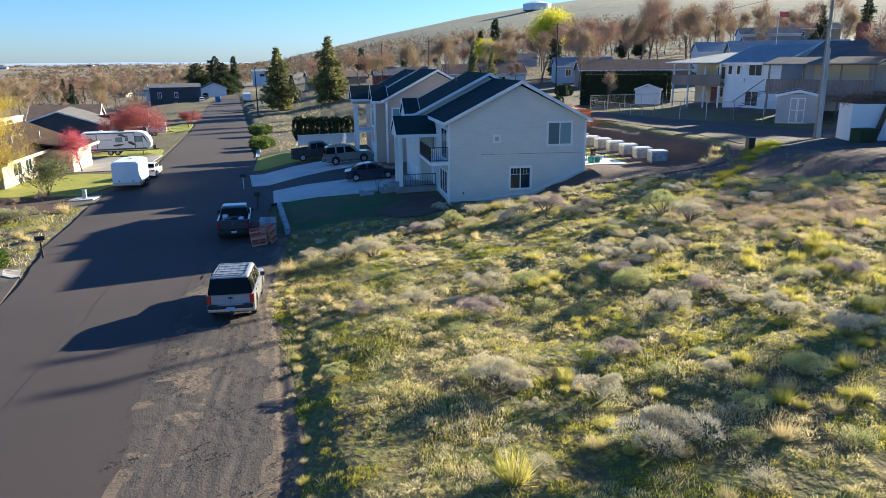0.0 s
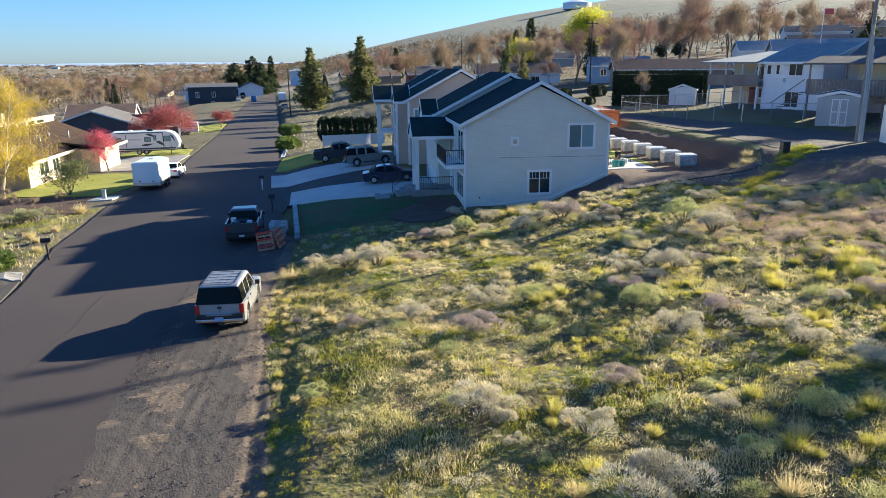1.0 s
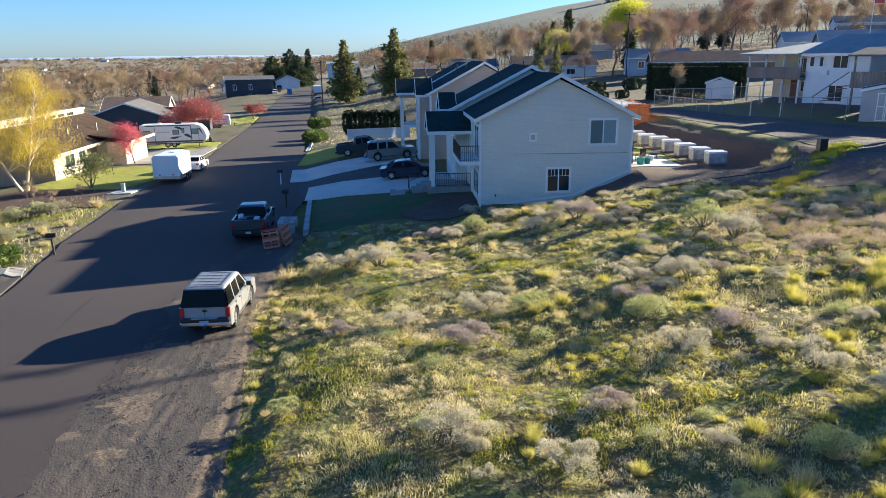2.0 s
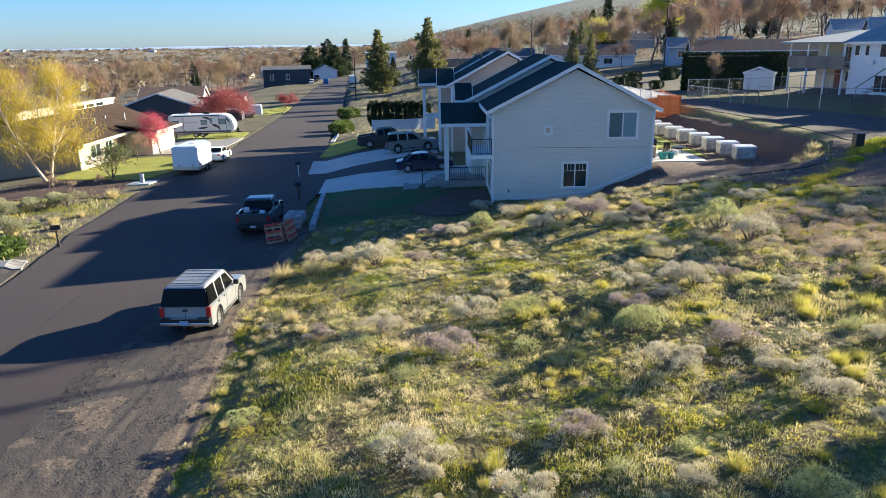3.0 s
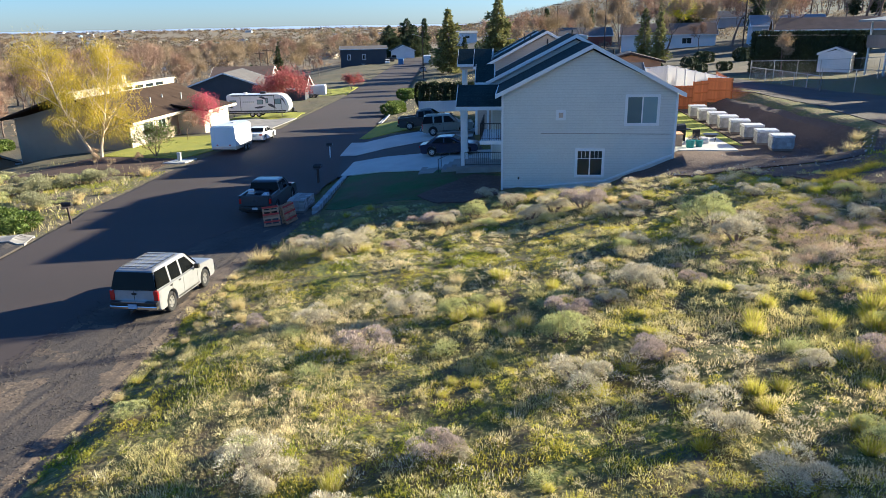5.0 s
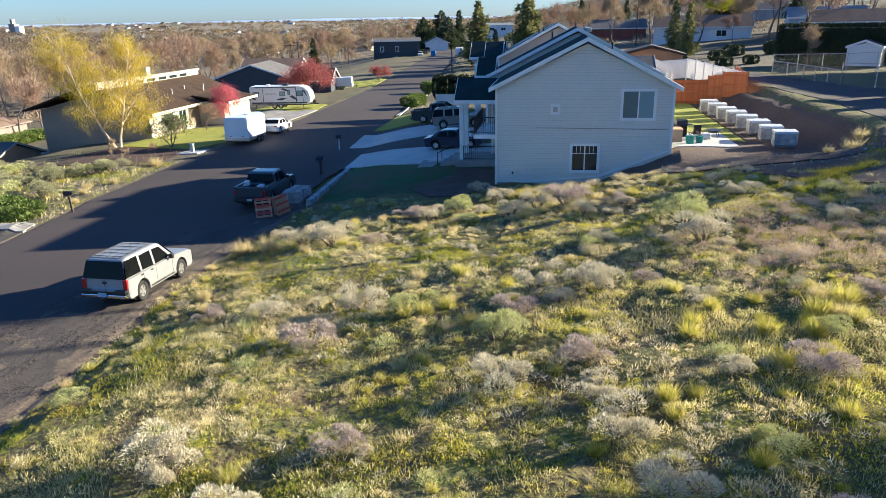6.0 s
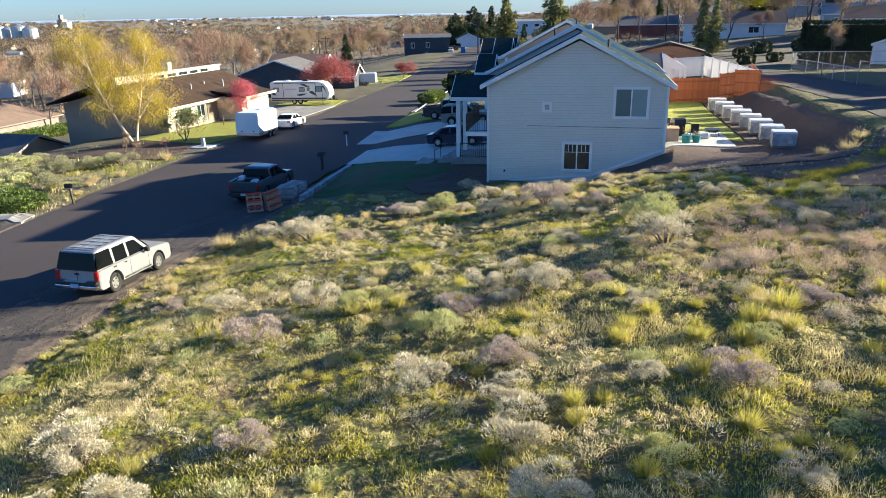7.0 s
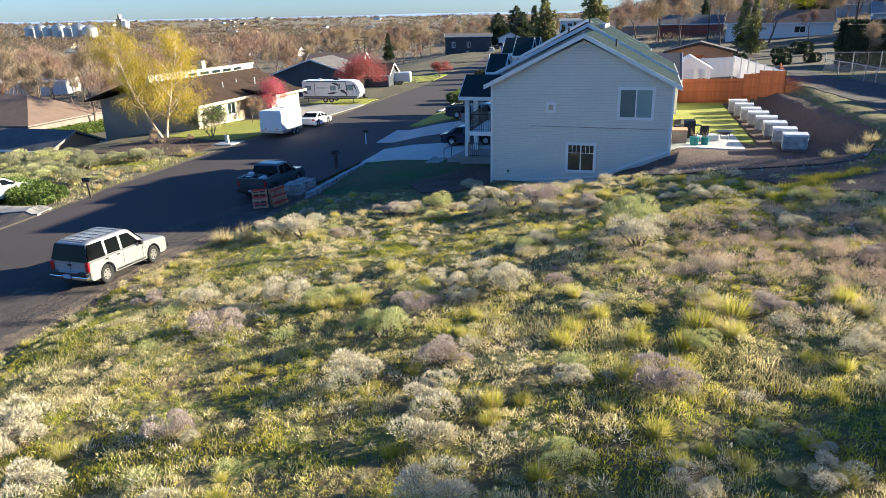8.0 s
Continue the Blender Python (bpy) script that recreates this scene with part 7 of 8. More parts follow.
# ---- trees ----
def tree_skeleton(rng, high, spread_, levels, fork, trunk_r, first=0.25, up=0.35, droop=0.0):
    """Limbs as (p, q, r0, r1) and the end points of the thinnest."""
    limbs, tips = [], []

    def grow(p, d, length, r, level):
        n = 3
        for k in range(n):
            d = (d + Vector(rng.normal(0, 0.12, 3)) + Vector((0, 0, up * 0.1 - droop * 0.12 * level))).normalized()
            q = p + d * length / n
            r1 = r * 0.82
            limbs.append((p.copy(), q.copy(), r, r1, level))
            p, r = q, r1
            if level < levels and k > 0:
                for _ in range(fork if k == n - 1 else max(1, fork - 1)):
                    a = rng.uniform(0, math.tau)
                    side = d.orthogonal().normalized()
                    side.rotate(Matrix.Rotation(a, 3, d))
                    nd = (d * rng.uniform(0.5, 0.9) + side * rng.uniform(0.5, 1.0) * spread_ + Vector((0, 0, up))).normalized()
                    grow(p, nd, length * rng.uniform(0.5, 0.72), r * 0.62, level + 1)
        if level >= levels - 1:
            tips.append((p.copy(), d.copy()))
    grow(Vector((0, 0, -0.2)), Vector((rng.normal(0, 0.05), rng.normal(0, 0.05), 1)).normalized(), high * first * 2.0, trunk_r, 0)
    return limbs, tips


def tree_variant(name, seed, high, label, bark="bark", twig="twig", leaf=None, leaves=0, leaf_size=0.12, spread_=0.8, levels=4, fork=2, trunk_r=0.2, twigs=900, twig_len=0.9, first=0.25, up=0.35, droop=0.0, group="", stems=1, cloud=0.5, twig_w=0.02):
    rng = np.random.default_rng(seed)
    t = thing(name, Matrix(), label, "tree", group)
    limbs, tips = [], []
    for s in range(stems):
        li, ti = tree_skeleton(rng, high, spread_, levels, fork, trunk_r, first, up, droop)
        if stems > 1:
            turn = Matrix.Rotation(rng.uniform(0.1, 0.45), 3, "Y")
            turn = Matrix.Rotation(s * math.tau / stems + rng.uniform(-0.4, 0.4), 3, "Z") @ turn
            li = [(turn @ a, turn @ b, c, d, e) for a, b, c, d, e in li]
            ti = [(turn @ a, turn @ b) for a, b in ti]
        limbs += li
        tips += ti
    top = max(q.z for _, q, _, _, _ in limbs)
    k = high / top
    bm = bmesh.new()
    for p, q, r0, r1, level in limbs:
        if level == 0:
            tube(bm, p * k, q * k, r0, r1, 8)
    part("trunk", bm, bark, t)
    bm = bmesh.new()
    for p, q, r0, r1, level in limbs:
        if 0 < level < 4:
            tube(bm, p * k, q * k, max(r0, 0.012), max(r1, 0.01), 5 if level < 2 else 3)
    tagged(part("branchwork", bm, bark, t), kind="stuff")
    P = np.array([tuple(a * k) for a, _ in tips])
    Dn = np.array([tuple(d) for _, d in tips])
    if twigs:
        i = rng.integers(0, len(P), twigs)
        way = Dn[i] + rng.normal(size=(twigs, 3)) * 0.8 + np.array([0, 0, up * 0.5 - droop])
        way /= np.linalg.norm(way, axis=1)[:, None]
        v, f = slivers(rng, P[i] - Dn[i] * rng.uniform(-0.1, 0.9, twigs)[:, None] + rng.normal(size=(twigs, 3)) * cloud * 0.55, way, twig_len * rng.uniform(0.5, 1.3, twigs), np.full(twigs, twig_w * 1.6))
        tagged(raw("twig_mass", v, f, twig, t), kind="stuff")
    if leaf:
        i = rng.integers(0, len(P), leaves)
        c = P[i] + rng.normal(size=(leaves, 3)) * cloud * np.array([1, 1, 0.8]) + np.array([0, 0, -droop * 0.4])
        way = rng.normal(size=(leaves, 3))
        way /= np.linalg.norm(way, axis=1)[:, None]
        v, f = sprigs(rng, c, way, leaf_size * rng.uniform(0.7, 1.5, leaves), leaf_size * rng.uniform(0.5, 0.9, leaves))
        tagged(raw("crown", v, quads_to_tris(f), leaf, t), kind="stuff")
    return t


def conifer_variant(seed, high, wide, mat, label, layers=26, group="conifers", taper=0.85):
    rng = np.random.default_rng(seed)
    t = thing("conifer", Matrix(), label, "tree", group)
    part("trunk", tube(bmesh.new(), (0, 0, -0.3), (0, 0, high * 0.95), 0.02 * high, 0.02, 8), "bark", t)
    bm = bmesh.new()
    c, w = [], []
    for k in range(layers):
        f = k / (layers - 1)
        z = high * (0.08 + 0.9 * f)
        reach = wide * (1 - f) ** taper * min(1, 0.5 + 3.2 * f) + 0.15
        n = max(6, int(16 * (1 - f * 0.5)))
        for j in range(n):
            a = rng.uniform(0, math.tau)
            l = reach * rng.choice((0.6, 0.85, 1.0, 1.2)) * rng.uniform(0.85, 1.1) * (0.8 + 0.3 * math.sin(2 * a + k * 0.7 + seed))
            tip = np.array([l * math.cos(a), l * math.sin(a), z - l * 0.22 + rng.uniform(-0.2, 0.2)])
            tube(bm, (0, 0, z), tuple(tip), 0.03, 0.01, 3)
            m = max(8, int(l * 13))
            for i in range(m):
                g = rng.uniform(0.2, 1.0)
                c.append(np.array([0, 0, z]) * (1 - g) + tip * g + rng.normal(0, 0.05 * l + 0.05, 3))
                d = np.array([math.cos(a), math.sin(a), -0.15]) + rng.normal(0, 0.5, 3)
                w.append(d / np.linalg.norm(d))
    tagged(part("bough_mass", bm, "bark", t), kind="stuff")
    c, w = np.array(c), np.array(w)
    v, f = sprigs(rng, c, w, 0.045 * high * rng.uniform(0.7, 1.4, len(c)), 0.022 * high * rng.uniform(0.7, 1.4, len(c)))
    tagged(raw("needles", v, quads_to_tris(f), mat, t), kind="stuff")
    return t


def columnar_shrub(seed, high, r, mat, label, group, count=2200, name="arborvitae", boxy=False, size=None):
    """A clipped evergreen: a dense shell of small leaves round a twiggy core."""
    rng = np.random.default_rng(seed)
    t = thing(name, Matrix(), label, "hedge", group)
    d = rng.normal(size=(count, 3))
    d /= np.linalg.norm(d, axis=1)[:, None]
    if boxy:
        sx, sy = size
        u = rng.uniform(-1, 1, (count, 3))
        face = rng.integers(0, 5, count)
        p = u.copy()
        p[face == 0, 1], p[face == 1, 1] = -1, 1
        p[face == 2, 0], p[face == 3, 0] = -1, 1
        p[face == 4, 2] = 1
        d = np.zeros_like(p)
        d[face == 0, 1], d[face == 1, 1], d[face == 2, 0], d[face == 3, 0], d[face == 4, 2] = -1, 1, -1, 1, 1
        pos = p * np.array([sx / 2, sy / 2, high / 2]) + np.array([0, 0, high / 2]) - d * rng.uniform(0, 0.25, count)[:, None]
        core = boxed(-sx / 2 + 0.3, sx / 2 - 0.3, -sy / 2 + 0.3, sy / 2 - 0.3, -0.2, high - 0.3)
        ls = 0.32
    else:
        pos = np.sign(d) * np.abs(d) ** 0.7 * np.array([r, r, high / 2]) * rng.uniform(0.85, 1.05, count)[:, None] + np.array([0, 0, high / 2])
        core = tube(bmesh.new(), (0, 0, -0.2), (0, 0, high * 0.9), r * 0.75, r * 0.45, 10)
        ls = 0.22
    part("core", core, mat, t)
    way = d + rng.normal(size=(count, 3)) * 0.5 + np.array([0, 0, 0.6])
    way /= np.linalg.norm(way, axis=1)[:, None]
    v, f = sprigs(rng, pos, way, ls * rng.uniform(0.6, 1.4, count), ls * 0.5 * rng.uniform(0.6, 1.4, count))
    tagged(raw("foliage", v, quads_to_tris(f), mat, t), kind="stuff")
    return t


def birch_tree(x, y):
    """Two leaning white trunks that fork into long arching limbs under fine hanging golden sprays."""
    rng = np.random.default_rng(151)
    t = thing("birch_tree", pose(x, y, float(land(x, y)) - 0.1), "two-stemmed birch with white bark and golden catkins", "tree")
    trunks, limbs, ends = bmesh.new(), bmesh.new(), []

    def bough(bm, p, d, length, r, bend, n=6):
        pts = [p]
        for k in range(n):
            d = (d + Vector((0, 0, bend)) + Vector(rng.normal(0, 0.07, 3))).normalized()
            q = p + d * length / n
            tube(bm, p, q, r * (1 - 0.8 * k / n), r * (1 - 0.8 * (k + 1) / n), 7)
            p = q
            pts.append(p)
        return pts, d

    right = Vector((0.79, 0.61, 0))
    for lean, high, r0 in ((-0.34, 10.2, 0.17), (0.10, 9.6, 0.15)):
        pts, d = bough(trunks, right * (0.25 if lean > 0 else -0.15), (Vector((0, 0, 1)) + right * lean).normalized(), high, r0, 0.05, 9)
        for k in range(2, 10):
            for _ in range(3):
                a = rng.uniform(0, math.tau)
                out = Vector((math.cos(a), math.sin(a), rng.uniform(0.5, 1.1))).normalized()
                reach = (4.6 - 0.30 * k) * rng.uniform(0.7, 1.1)
                lp, ld = bough(limbs, pts[k], out, reach, 0.075 - 0.005 * k, 0.02 if k < 5 else 0.0, 5)
                for m in range(2, 6):
                    for _ in range(2):
                        b = rng.normal(0, 1, 3)
                        sp, sd = bough(limbs, lp[m], (Vector(b) * 0.6 + ld).normalized(), rng.uniform(0.8, 1.6), 0.018, -0.05, 3)
                        ends += sp[1:]
    part("trunk", trunks, "birchbark", t, "white bark trunks")
    tagged(part("branchwork", limbs, "birchbark", t), kind="stuff")
    P = np.array([tuple(p) for p in ends])
    for name, n, mat, long_, wide_ in (("catkin_sprays", 13000, "goldleaf", 0.5, 0.024), ("crown", 26000, "goldleaf", 0.085, 0.05)):
        c = P[rng.integers(0, len(P), n)] + rng.normal(size=(n, 3)) * np.array([0.38, 0.38, 0.3]) + np.array([0, 0, -0.2])
        way = rng.normal(size=(n, 3)) * (0.35 if long_ > 0.3 else 1.0) + np.array([0, 0, -1.0 if long_ > 0.3 else 0])
        way /= np.linalg.norm(way, axis=1)[:, None]
        v, f = sprigs(rng, c, way, long_ * rng.uniform(0.6, 1.4, n), wide_ * rng.uniform(0.7, 1.4, n))
        tagged(raw(name, v, quads_to_tris(f), mat, t), kind="stuff")
    return t


birch_tree(-30.4, 69.8)
plum = tree_variant("plum_tree", 52, 5.6, "rounded plum tree with dark pink-red leaves", leaf="plumleaf", leaves=9000, leaf_size=0.13, spread_=1.1, levels=4, fork=2, trunk_r=0.16, twigs=900, twig="redtwig", twig_len=0.8, first=0.16, up=0.25, cloud=0.55, group="plum trees")
plant(plum, -25.4, 112.5, 1.28, squash=0.98).location.z -= 0.9
plant(plum, -24.4, 153, 0.72, squash=1.0).location.z -= 0.9
plant(plum, -29.0, 117.5, 0.95).location.z -= 0.6
pink = tree_variant("blossom_tree", 53, 4.3, "small tree in bright pink blossom by a wall", leaf="pinkbloom", leaves=6500, leaf_size=0.09, spread_=1.1, levels=4, fork=2, trunk_r=0.1, twigs=500, twig_len=0.6, first=0.18, up=0.25, cloud=0.4, group="blossom trees")
plant(pink, -26.0, 86.6, 1.05)
shrub = tree_variant("lawn_shrub", 54, 3.3, "open shrub with yellow-green leaves on the lawn", leaf="greenleaf", leaves=1900, leaf_size=0.15, spread_=1.0, levels=3, fork=3, trunk_r=0.06, twigs=500, twig_len=0.7, first=0.14, up=0.3, cloud=0.35, stems=4, group="shrubs across the street")
plant(shrub, -23.9, 68.8, 1.0)
bare = [tree_variant("bare_tree", 60 + k, 10.0, "bare tree with fine brown twigs in early spring", twig=("twig", "redtwig", "twig", "redtwig")[k], spread_=0.9 + 0.15 * (k % 2), levels=4, fork=2, trunk_r=0.2, twigs=2000, twig_len=1.2, first=0.14, up=0.36, group="bare trees", twig_w=0.034, cloud=0.65) for k in range(4)]
budding = [tree_variant("budding_tree", 70 + k, 9.0, "tree hazy with pale yellow-brown buds", leaf="paleleaf", leaves=1900, leaf_size=0.22, spread_=0.9, levels=4, fork=2, trunk_r=0.18, twigs=1200, twig_len=0.9, first=0.15, up=0.45, cloud=0.9, group="budding trees", twig_w=0.04) for k in range(2)]
lime = tree_variant("willow_tree", 75, 14.0, "tall tree in glowing lime-yellow spring leaf", leaf="limeleaf", leaves=15000, leaf_size=0.36, spread_=0.8, levels=4, fork=2, trunk_r=0.35, twigs=600, twig_len=1.2, first=0.13, up=0.35, cloud=1.5, group="yellow trees", twig_w=0.05)
pine = conifer_variant(81, 14.0, 4.4, "bluespruce", "tall olive-green conifer behind the field", 24, taper=0.6)
spruce = conifer_variant(82, 13.0, 2.8, "needle", "tall dark green conifer among houses", 26)
plant(pine, -7.0, 186, 1.10)
plant(spruce, -4.0, 200, 0.6)
plant(pine, 5.6, 178, 1.12)
broad = conifer_variant(84, 12.0, 6.2, "needle", "broad dark evergreen at the street's end", 22, taper=0.5)
for x, y, s in ((-43.5, 308, 1.1), (-37.5, 316, 1.3), (-33.0, 306, 1.05), (-48, 330, 1.1)):
    plant(broad, x, y, s)
for x, y, s in ((-30, 318, 1.2), (62, 232, 1.35), (58, 236, 1.1), (120, 260, 0.9), (128, 262, 1.0), (150, 190, 1.0), (178, 205, 1.2), (186, 200, 1.2), (100, 128, 0.5), (-60, 190, 0.55), (-62, 182, 0.5), (-90, 300, 0.9), (-130, 420, 1.0), (20, 262, 0.9), (34, 250, 0.8), (175, 168, 1.0), (182, 170, 0.9)):
    plant(spruce, x, y, s)
ivy = conifer_variant(83, 9.0, 2.0, "bluespruce", "slim olive evergreen by a pole", 20)
plant(ivy, 33.5, 143, 1.0)
plant(ivy, 47.0, 200, 1.2)
plant(lime, 73, 200, 1.15)
plant(lime, 58, 222, 0.72)
tall_hedge = columnar_shrub(91, 4.4, 1, "hedge", "tall clipped dark green hedge wall", "tall hedge", 9000, "tall_hedge", True, (11.5, 1.6))
tall_hedge.matrix_basis = pose(42.8, 91.2, float(land(42.8, 91.2)) - 0.2, 0, 0, -29)
arb = columnar_shrub(92, 2.7, 0.78, "hedge", "clipped arborvitae in a hedge row", "arborvitae row")
for k in range(5):
    x, y = -1.2 + k * 1.52, 91.4 - k * 0.33
    plant(arb, x, y, 1.0, squash=1.0).location.z = 0.55
juniper = columnar_shrub(93, 1.3, 1.5, "greenleaf", "spreading green juniper by the walk", "junipers", 2600, "juniper")
for k in range(4):
    plant(juniper, -18.9 - 1.7 * k, 42.0 + 0.75 * k, 1.0, squash=0.68)
for k in range(7):
    plant(juniper, -70.6 - 0.15 * k, 90.5 + 3.0 * k, 1.25)
for k in range(3):
    plant(juniper, -74.5 - 3.6 * k, 89.6, 1.3)
plant(juniper, -6.6, 101.5, 1.0)
plant(juniper, -7.2, 107.0, 0.9)
plant(juniper, -8.3, 126.0, 1.2)
plant(bare[0], 39.0, 88.0, 0.42)
plant(bare[1], 45.5, 152, 0.55)
plant(bare[2], -23.5, 60.5, 0.12)
for k, (x, y, s) in enumerate(((-26.0, 62.3, 0.14), (-22.5, 63.6, 0.12), (-27.8, 64.8, 0.16), (-26.6, 81.0, 0.3))):
    plant(bare[k % 4], x, y, s)
for x, y, s in ((52, 132, 1.1), (58, 140, 1.2), (38, 146, 1.1), (31, 156, 1.2), (62, 150, 1.3), (24, 164, 1.1), (54, 160, 1.3), (68, 172, 1.4), (76, 160, 1.3)):
    plant(rnd.choice(bare), x, y, s)
plant(ivy, 33, 126, 0.9)
plant(spruce, 66, 184, 1.0)
yard_shrub = columnar_shrub(94, 1.5, 1.2, "hedge", "dark rounded shrub in a terraced yard", "yard shrubs", 1500, "yard_shrub")
for x, y, s in ((33, 99, 0.8), (36.5, 100.5, 0.7), (48, 104, 1.2), (29, 106, 0.8), (44, 118, 1.2), (57, 112, 1.4), (62, 122, 1.5), (35, 113, 0.9), (27, 113, 1.0), (39, 121, 1.1), (50, 116, 0.9)):
    plant(yard_shrub, x, y, s)
# tall trees added up the slope, mostly out of view, to shade the lot
for k, (x, y, s) in enumerate(((50.2, 41.0, 0.75), (55, 33.0, 0.85), (49, 25.5, 0.95), (58, 20.0, 1.2), (60, 52.0, 0.8), (57, 42.5, 0.8), (51.8, 51.0, 0.9), (50.8, 46.2, 0.85), (54, 55.8, 1.05), (38.8, 26.0, 1.15))):
    plant((budding[0], bare[1], budding[1], bare[3], bare[2], bare[0], budding[0], budding[1], bare[3], bare[2])[k], x, y, s)
# bare woods by the hill's foot, and the groves in the valley
spots = []
while len(spots) < 125:
    x, y = rnd.uniform(0, 230), rnd.uniform(185, 420)
    if (abs(x - 45) < 14 and y < 190) or x > y * 0.75:
        continue
    if min([9e9] + [(x - a) ** 2 + (y - b) ** 2 for a, b in spots]) < 22:
        continue
    spots.append((x, y))
for x, y in spots:
    plant(rnd.choice(bare + bare + budding), x, y, rnd.uniform(0.9, 1.5) if x > 70 else rnd.uniform(0.7, 1.05))
for x, y, s in ((96, 168, 1.5), (104, 176, 1.6), (112, 160, 1.4), (130, 165, 1.5), (84, 172, 1.7), (90, 178, 1.8), (106, 128, 1.1), (118, 120, 1.2), (130, 122, 1.3), (126, 112, 1.2), (118, 100, 1.3), (112, 92, 1.2), (108, 82, 1.2), (120, 84, 1.3)):
    plant(rnd.choice(bare), x, y, s)
spots = []
while len(spots) < 125:
    x, y = rnd.uniform(-260, -62), rnd.uniform(105, 460)
    if y > 200 and x > -70:
        continue
    if min([9e9] + [(x - a) ** 2 + (y - b) ** 2 for a, b in spots]) < 40:
        continue
    spots.append((x, y))
for x, y in spots:
    plant(rnd.choice(bare + bare + budding), x, y, rnd.uniform(0.9, 1.6))
spots = []
while len(spots) < 80:
    x, y = rnd.uniform(-215, -80), rnd.uniform(128, 290)
    if min([9e9] + [(x - a) ** 2 + (y - b) ** 2 for a, b in spots]) < 30 or abs(x + y * 0.86) > 62 or (abs(x + 178) < 22 and abs(y - 198) < 18):
        continue
    spots.append((x, y))
for x, y in spots:
    plant(rnd.choice(bare + bare + budding[:1]), x, y, rnd.uniform(0.8, 1.25))
for x, y, s in ((-66, 250, 0.8), (-70, 262, 0.9), (-58, 190, 0.5), (-64, 205, 0.6), (-46, 205, 0.5), (-75, 300, 1.0), (-80, 330, 1.1), (-72, 350, 1.1), (-62, 372, 1.2), (-50, 380, 1.2), (-84, 200, 0.7)):
    plant(rnd.choice(budding + bare), x, y, s)


def far_woods(name, seed, count, mat, label, tall, wide, keep):
    """Distant woods: small leafy clumps over the valley floor."""
    rng = np.random.default_rng(seed)
    a = rng.uniform(radians(-62), radians(30), count * 4)
    r = 380 * np.exp(rng.uniform(0, 1, count * 4) * math.log(8.5))
    x, y = r * np.sin(a), r * np.cos(a)
    ok = keep(x, y)
    x, y = x[ok][:count], y[ok][:count]
    n, m = len(x), 36
    grow_ = np.clip(np.hypot(x, y) / 800, 0.5, 2.2)
    s = rng.uniform(0.6, 1.3, n)
    d = rng.normal(size=(n, m, 3))
    d /= np.linalg.norm(d, axis=2)[..., None]
    d *= rng.uniform(0.3, 1, (n, m, 1)) ** 0.5
    c = np.stack([x, y, land(x, y)], 1)[:, None] + np.array([0, 0, tall * 0.55]) * s[:, None, None] + d * np.array([wide, wide, tall * 0.5]) * s[:, None, None] * np.stack([grow_, grow_, np.ones(n)], 1)[:, None]
    w = rng.normal(size=(n * m, 3))
    w[:, 2] = np.abs(w[:, 2])
    w /= np.linalg.norm(w, axis=1)[:, None]
    v, f = sprigs(rng, c.reshape(-1, 3), w, wide * rng.uniform(0.2, 0.42, n * m) * np.repeat(grow_, m), wide * rng.uniform(0.14, 0.28, n * m) * np.repeat(grow_, m))
    return tagged(raw(name, v, quads_to_tris(f), mat), label, "woods", kind="stuff")


flat = lambda x, y: (np.hypot(x - 1400, y - 1520) > 1500) & (lattice_noise(x, y, 150, 71) > 0.3)
far_woods("far_bare_woods", 101, 5200, "farwood", "distant bare brown trees across the valley", 8, 4.5, flat)
far_woods("far_budding_woods", 102, 1100, "paleleaf", "distant pale budding trees across the valley", 8, 4.5, flat)
far_woods("far_evergreens", 103, 900, "needle", "distant dark evergreens across the valley", 9, 3, flat)

# the town on the valley floor
town = [plain_house(-200 - 20 * k, 420 + 30 * k, 20 * k, 15, 10, 3.2, 2.2, w, r, "small pale house far off in the valley") for k, (w, r) in enumerate((("whitewall", "greyshingle"), ("cream", "tanshingle"), ("bluewall", "blueshingle"), ("tanwall", "brownshingle")))]
for o in town:
    tagged(o, group="houses in the valley")
made = 0
while made < 130:
    a, r = radians(rnd.uniform(-58, 6)), 460 * math.exp(rnd.uniform(0, 1) * math.log(8))
    x, y = r * math.sin(a), r * math.cos(a)
    if not flat(x, y) or x > -60:
        continue
    s = rnd.uniform(0.65, 1.05) * (1 + r / 5000)
    o = copy_thing(rnd.choice(town), pose(x, y, float(land(x, y)) - 0.8, 0, 0, rnd.uniform(-40, 40)))
    o.scale = (s, s, s)
    made += 1


def silo(x, y, r, h, label="grey steel grain silo with a conical top"):
    t = thing("grain_silo", pose(x, y, float(land(x, y)) - 1), label, "silo", "grain silos")
    part("drum", tube(bmesh.new(), (0, 0, -1), (0, 0, h), r, r, 20), "galv", t)
    part("cone", tube(bmesh.new(), (0, 0, h + 0.01), (0, 0, h + r * 0.5), r, 0.3, 20), "galv", t)
    return t


for k in range(7):
    silo(-1040 + 28 * k, 1052 - 8 * k, 11.5 - 2 * (k % 3 == 1), 22 + 3 * (k % 2))
t = thing("grain_elevator", pose(-1440, 1770, -8.0) @ Matrix.Scale(1.5, 4), "tall pale grain elevator above the town", "grain elevator")
part("tower", boxed(-9, 3, -6, 6, -4, 16), "oldconc", t)
part("headhouse", boxed(-6, -2, -4, 4, 16.01, 24), "oldconc", t)
part("annex", boxed(3.01, 12, -6, 6, -4, 12), "whitewall", t)


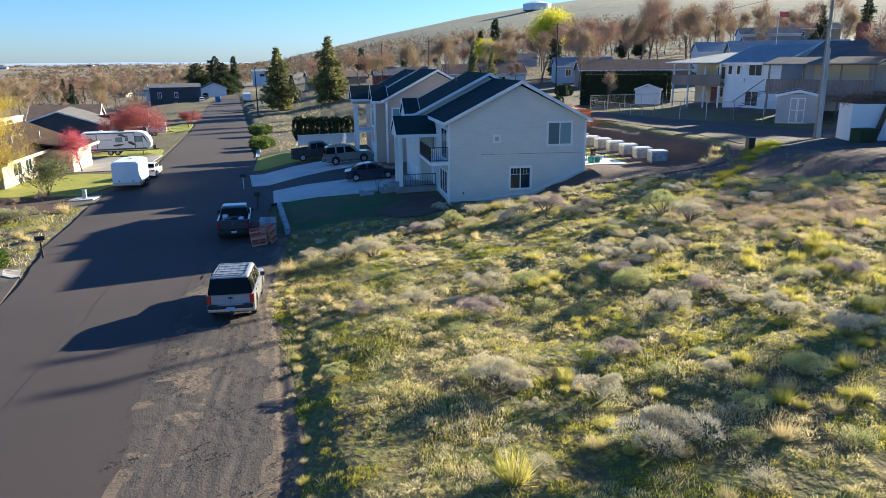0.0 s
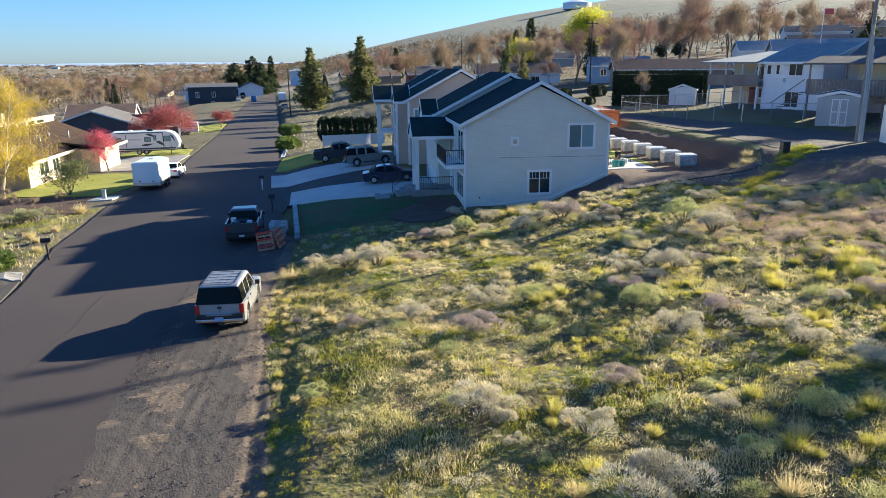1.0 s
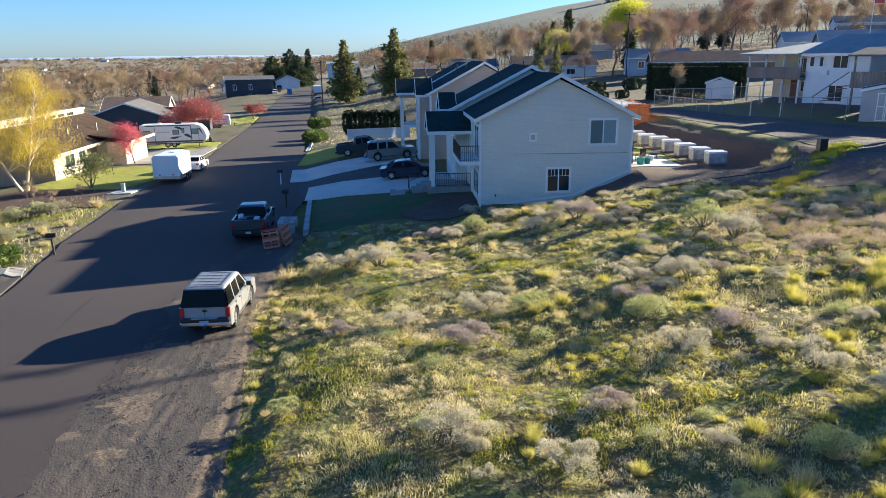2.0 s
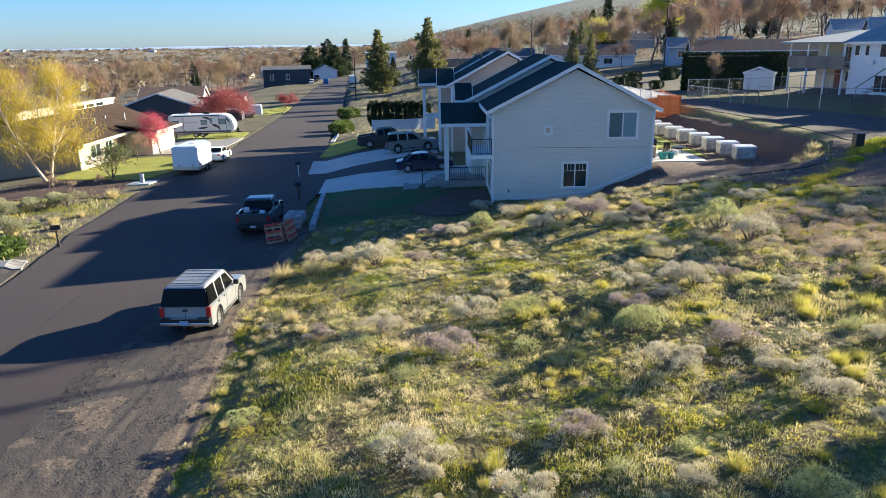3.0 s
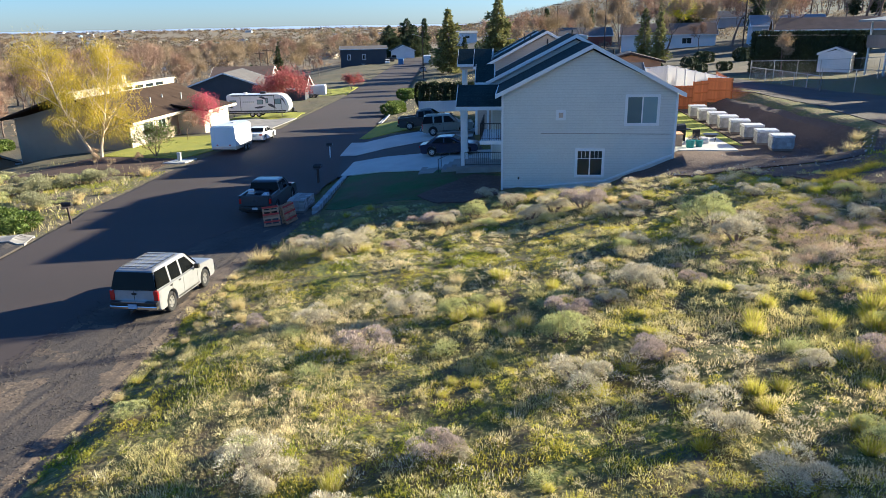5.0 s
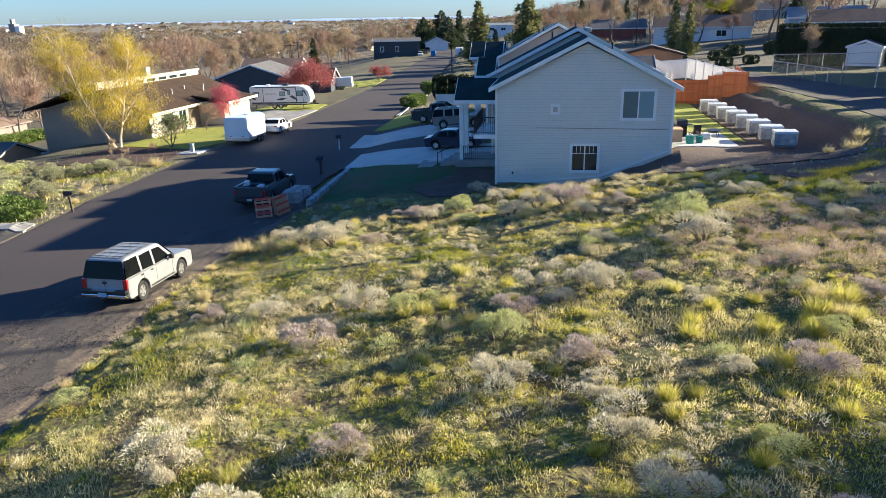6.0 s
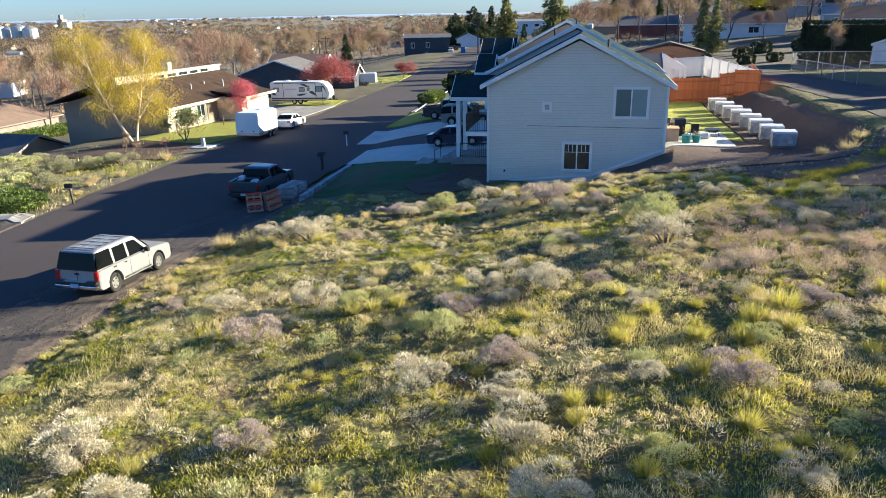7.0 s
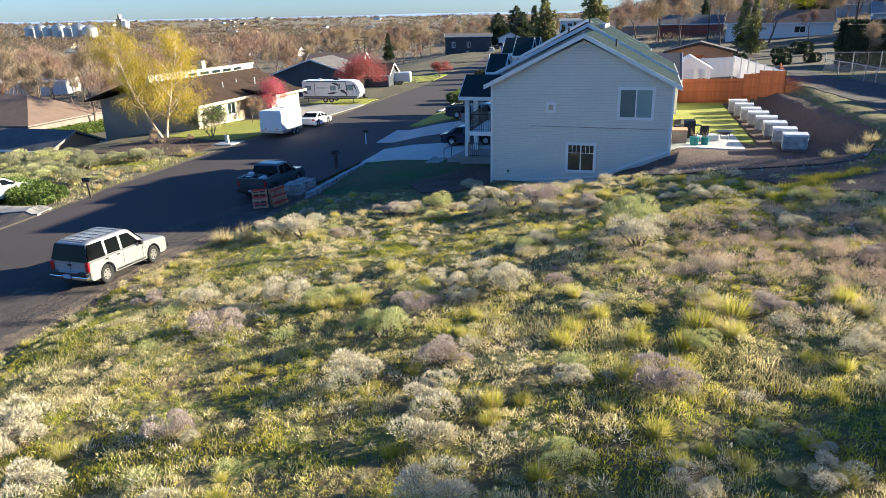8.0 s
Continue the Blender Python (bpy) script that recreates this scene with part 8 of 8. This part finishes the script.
# ---- loose stones and cracks on the road ----
def scattered_stones(name, seed, count, region, keep, low, high, mat, label):
    rng = np.random.default_rng(seed)
    x0, x1, y0, y1 = region
    x, y = rng.uniform(x0, x1, count * 3), rng.uniform(y0, y1, count * 3)
    ok = rng.uniform(0, 1, count * 3) < keep(x, y)
    x, y = x[ok][:count], y[ok][:count]
    n = len(x)
    unit = np.array([[1, 0, 0], [0, 1, 0], [-1, 0, 0], [0, -1, 0], [0, 0, 0.8], [0, 0, -0.6]])
    tri_ = np.array([[0, 1, 4], [1, 2, 4], [2, 3, 4], [3, 0, 4], [1, 0, 5], [2, 1, 5], [3, 2, 5], [0, 3, 5]])
    s = rng.uniform(low, high, n) ** 1.0
    v = unit[None] * s[:, None, None] * rng.uniform(0.6, 1.3, (n, 6, 1)) + np.stack([x, y, land(x, y) + 0.06 + s * 0.25], 1)[:, None]
    return tagged(raw(name, v.reshape(-1, 3), (tri_[None] + 6 * np.arange(n)[:, None, None]).reshape(-1, 3), mat), label, "stones", kind="stuff")


scattered_stones("gravel_stones", 121, 5000, (-6.5, -0.8, 10, 46), lambda x, y: (x > road_right(y) - 0.6) * (x < shoulder(y) + 0.5) * np.clip(lattice_noise(x, y, 1.1, 51) * 1.8 - 0.5, 0.05, 1), 0.008, 0.036, "darkstone", "loose grey stones on the shoulder")
scattered_stones("bank_rubble", 122, 350, (17, 30, 40.5, 47.5), lambda x, y: np.clip(lattice_noise(x, y, 1.6, 52) * 2 - 0.9, 0.02, 1), 0.02, 0.07, "stack", "broken pale rubble on the dirt bank")


def crack(points, wide, label="dark sealed crack in the asphalt"):
    """A thin wandering line of sealer on the road."""
    bm = bmesh.new()
    rr = random.Random(int(points[0][0] * 10))
    pts = []
    for (x0, y0), (x1, y1) in zip(points, points[1:]):
        for k in range(8):
            f = k / 8
            pts.append(Vector((x0 + (x1 - x0) * f + rr.uniform(-0.12, 0.12), y0 + (y1 - y0) * f + rr.uniform(-0.12, 0.12), 0)))
    rows = []
    for k, p in enumerate(pts):
        q = pts[min(k + 1, len(pts) - 1)] - pts[max(k - 1, 0)]
        n = Vector((-q.y, q.x, 0)).normalized() * wide * rr.uniform(0.4, 1.0)
        z = float(road_z(p.y)) + 0.036
        rows.append((bm.verts.new((p.x + n.x, p.y + n.y, z)), bm.verts.new((p.x - n.x, p.y - n.y, z))))
    for a, b in zip(rows, rows[1:]):
        bm.faces.new((a[0], a[1], b[1], b[0]))
    return tagged(part("road_crack", bm, "patch"), label, "crack", kind="structure")


crack([(-12.6, 48.5), (-12.2, 53.0), (-11.4, 58.0), (-11.6, 63.0), (-10.6, 70.0)], 0.14)
crack([(-17.6, 62.0), (-12.0, 62.6), (-6.0, 61.5)], 0.05)
crack([(-9.6, 12.0), (-9.9, 30.0), (-10.6, 48.0)], 0.03)
crack([(-14.2, 33.0), (-13.2, 30.5), (-13.3, 27.0)], 0.12)
crack([(-16.5, 84.0), (-12.0, 84.8), (-7.0, 86.0)], 0.05)
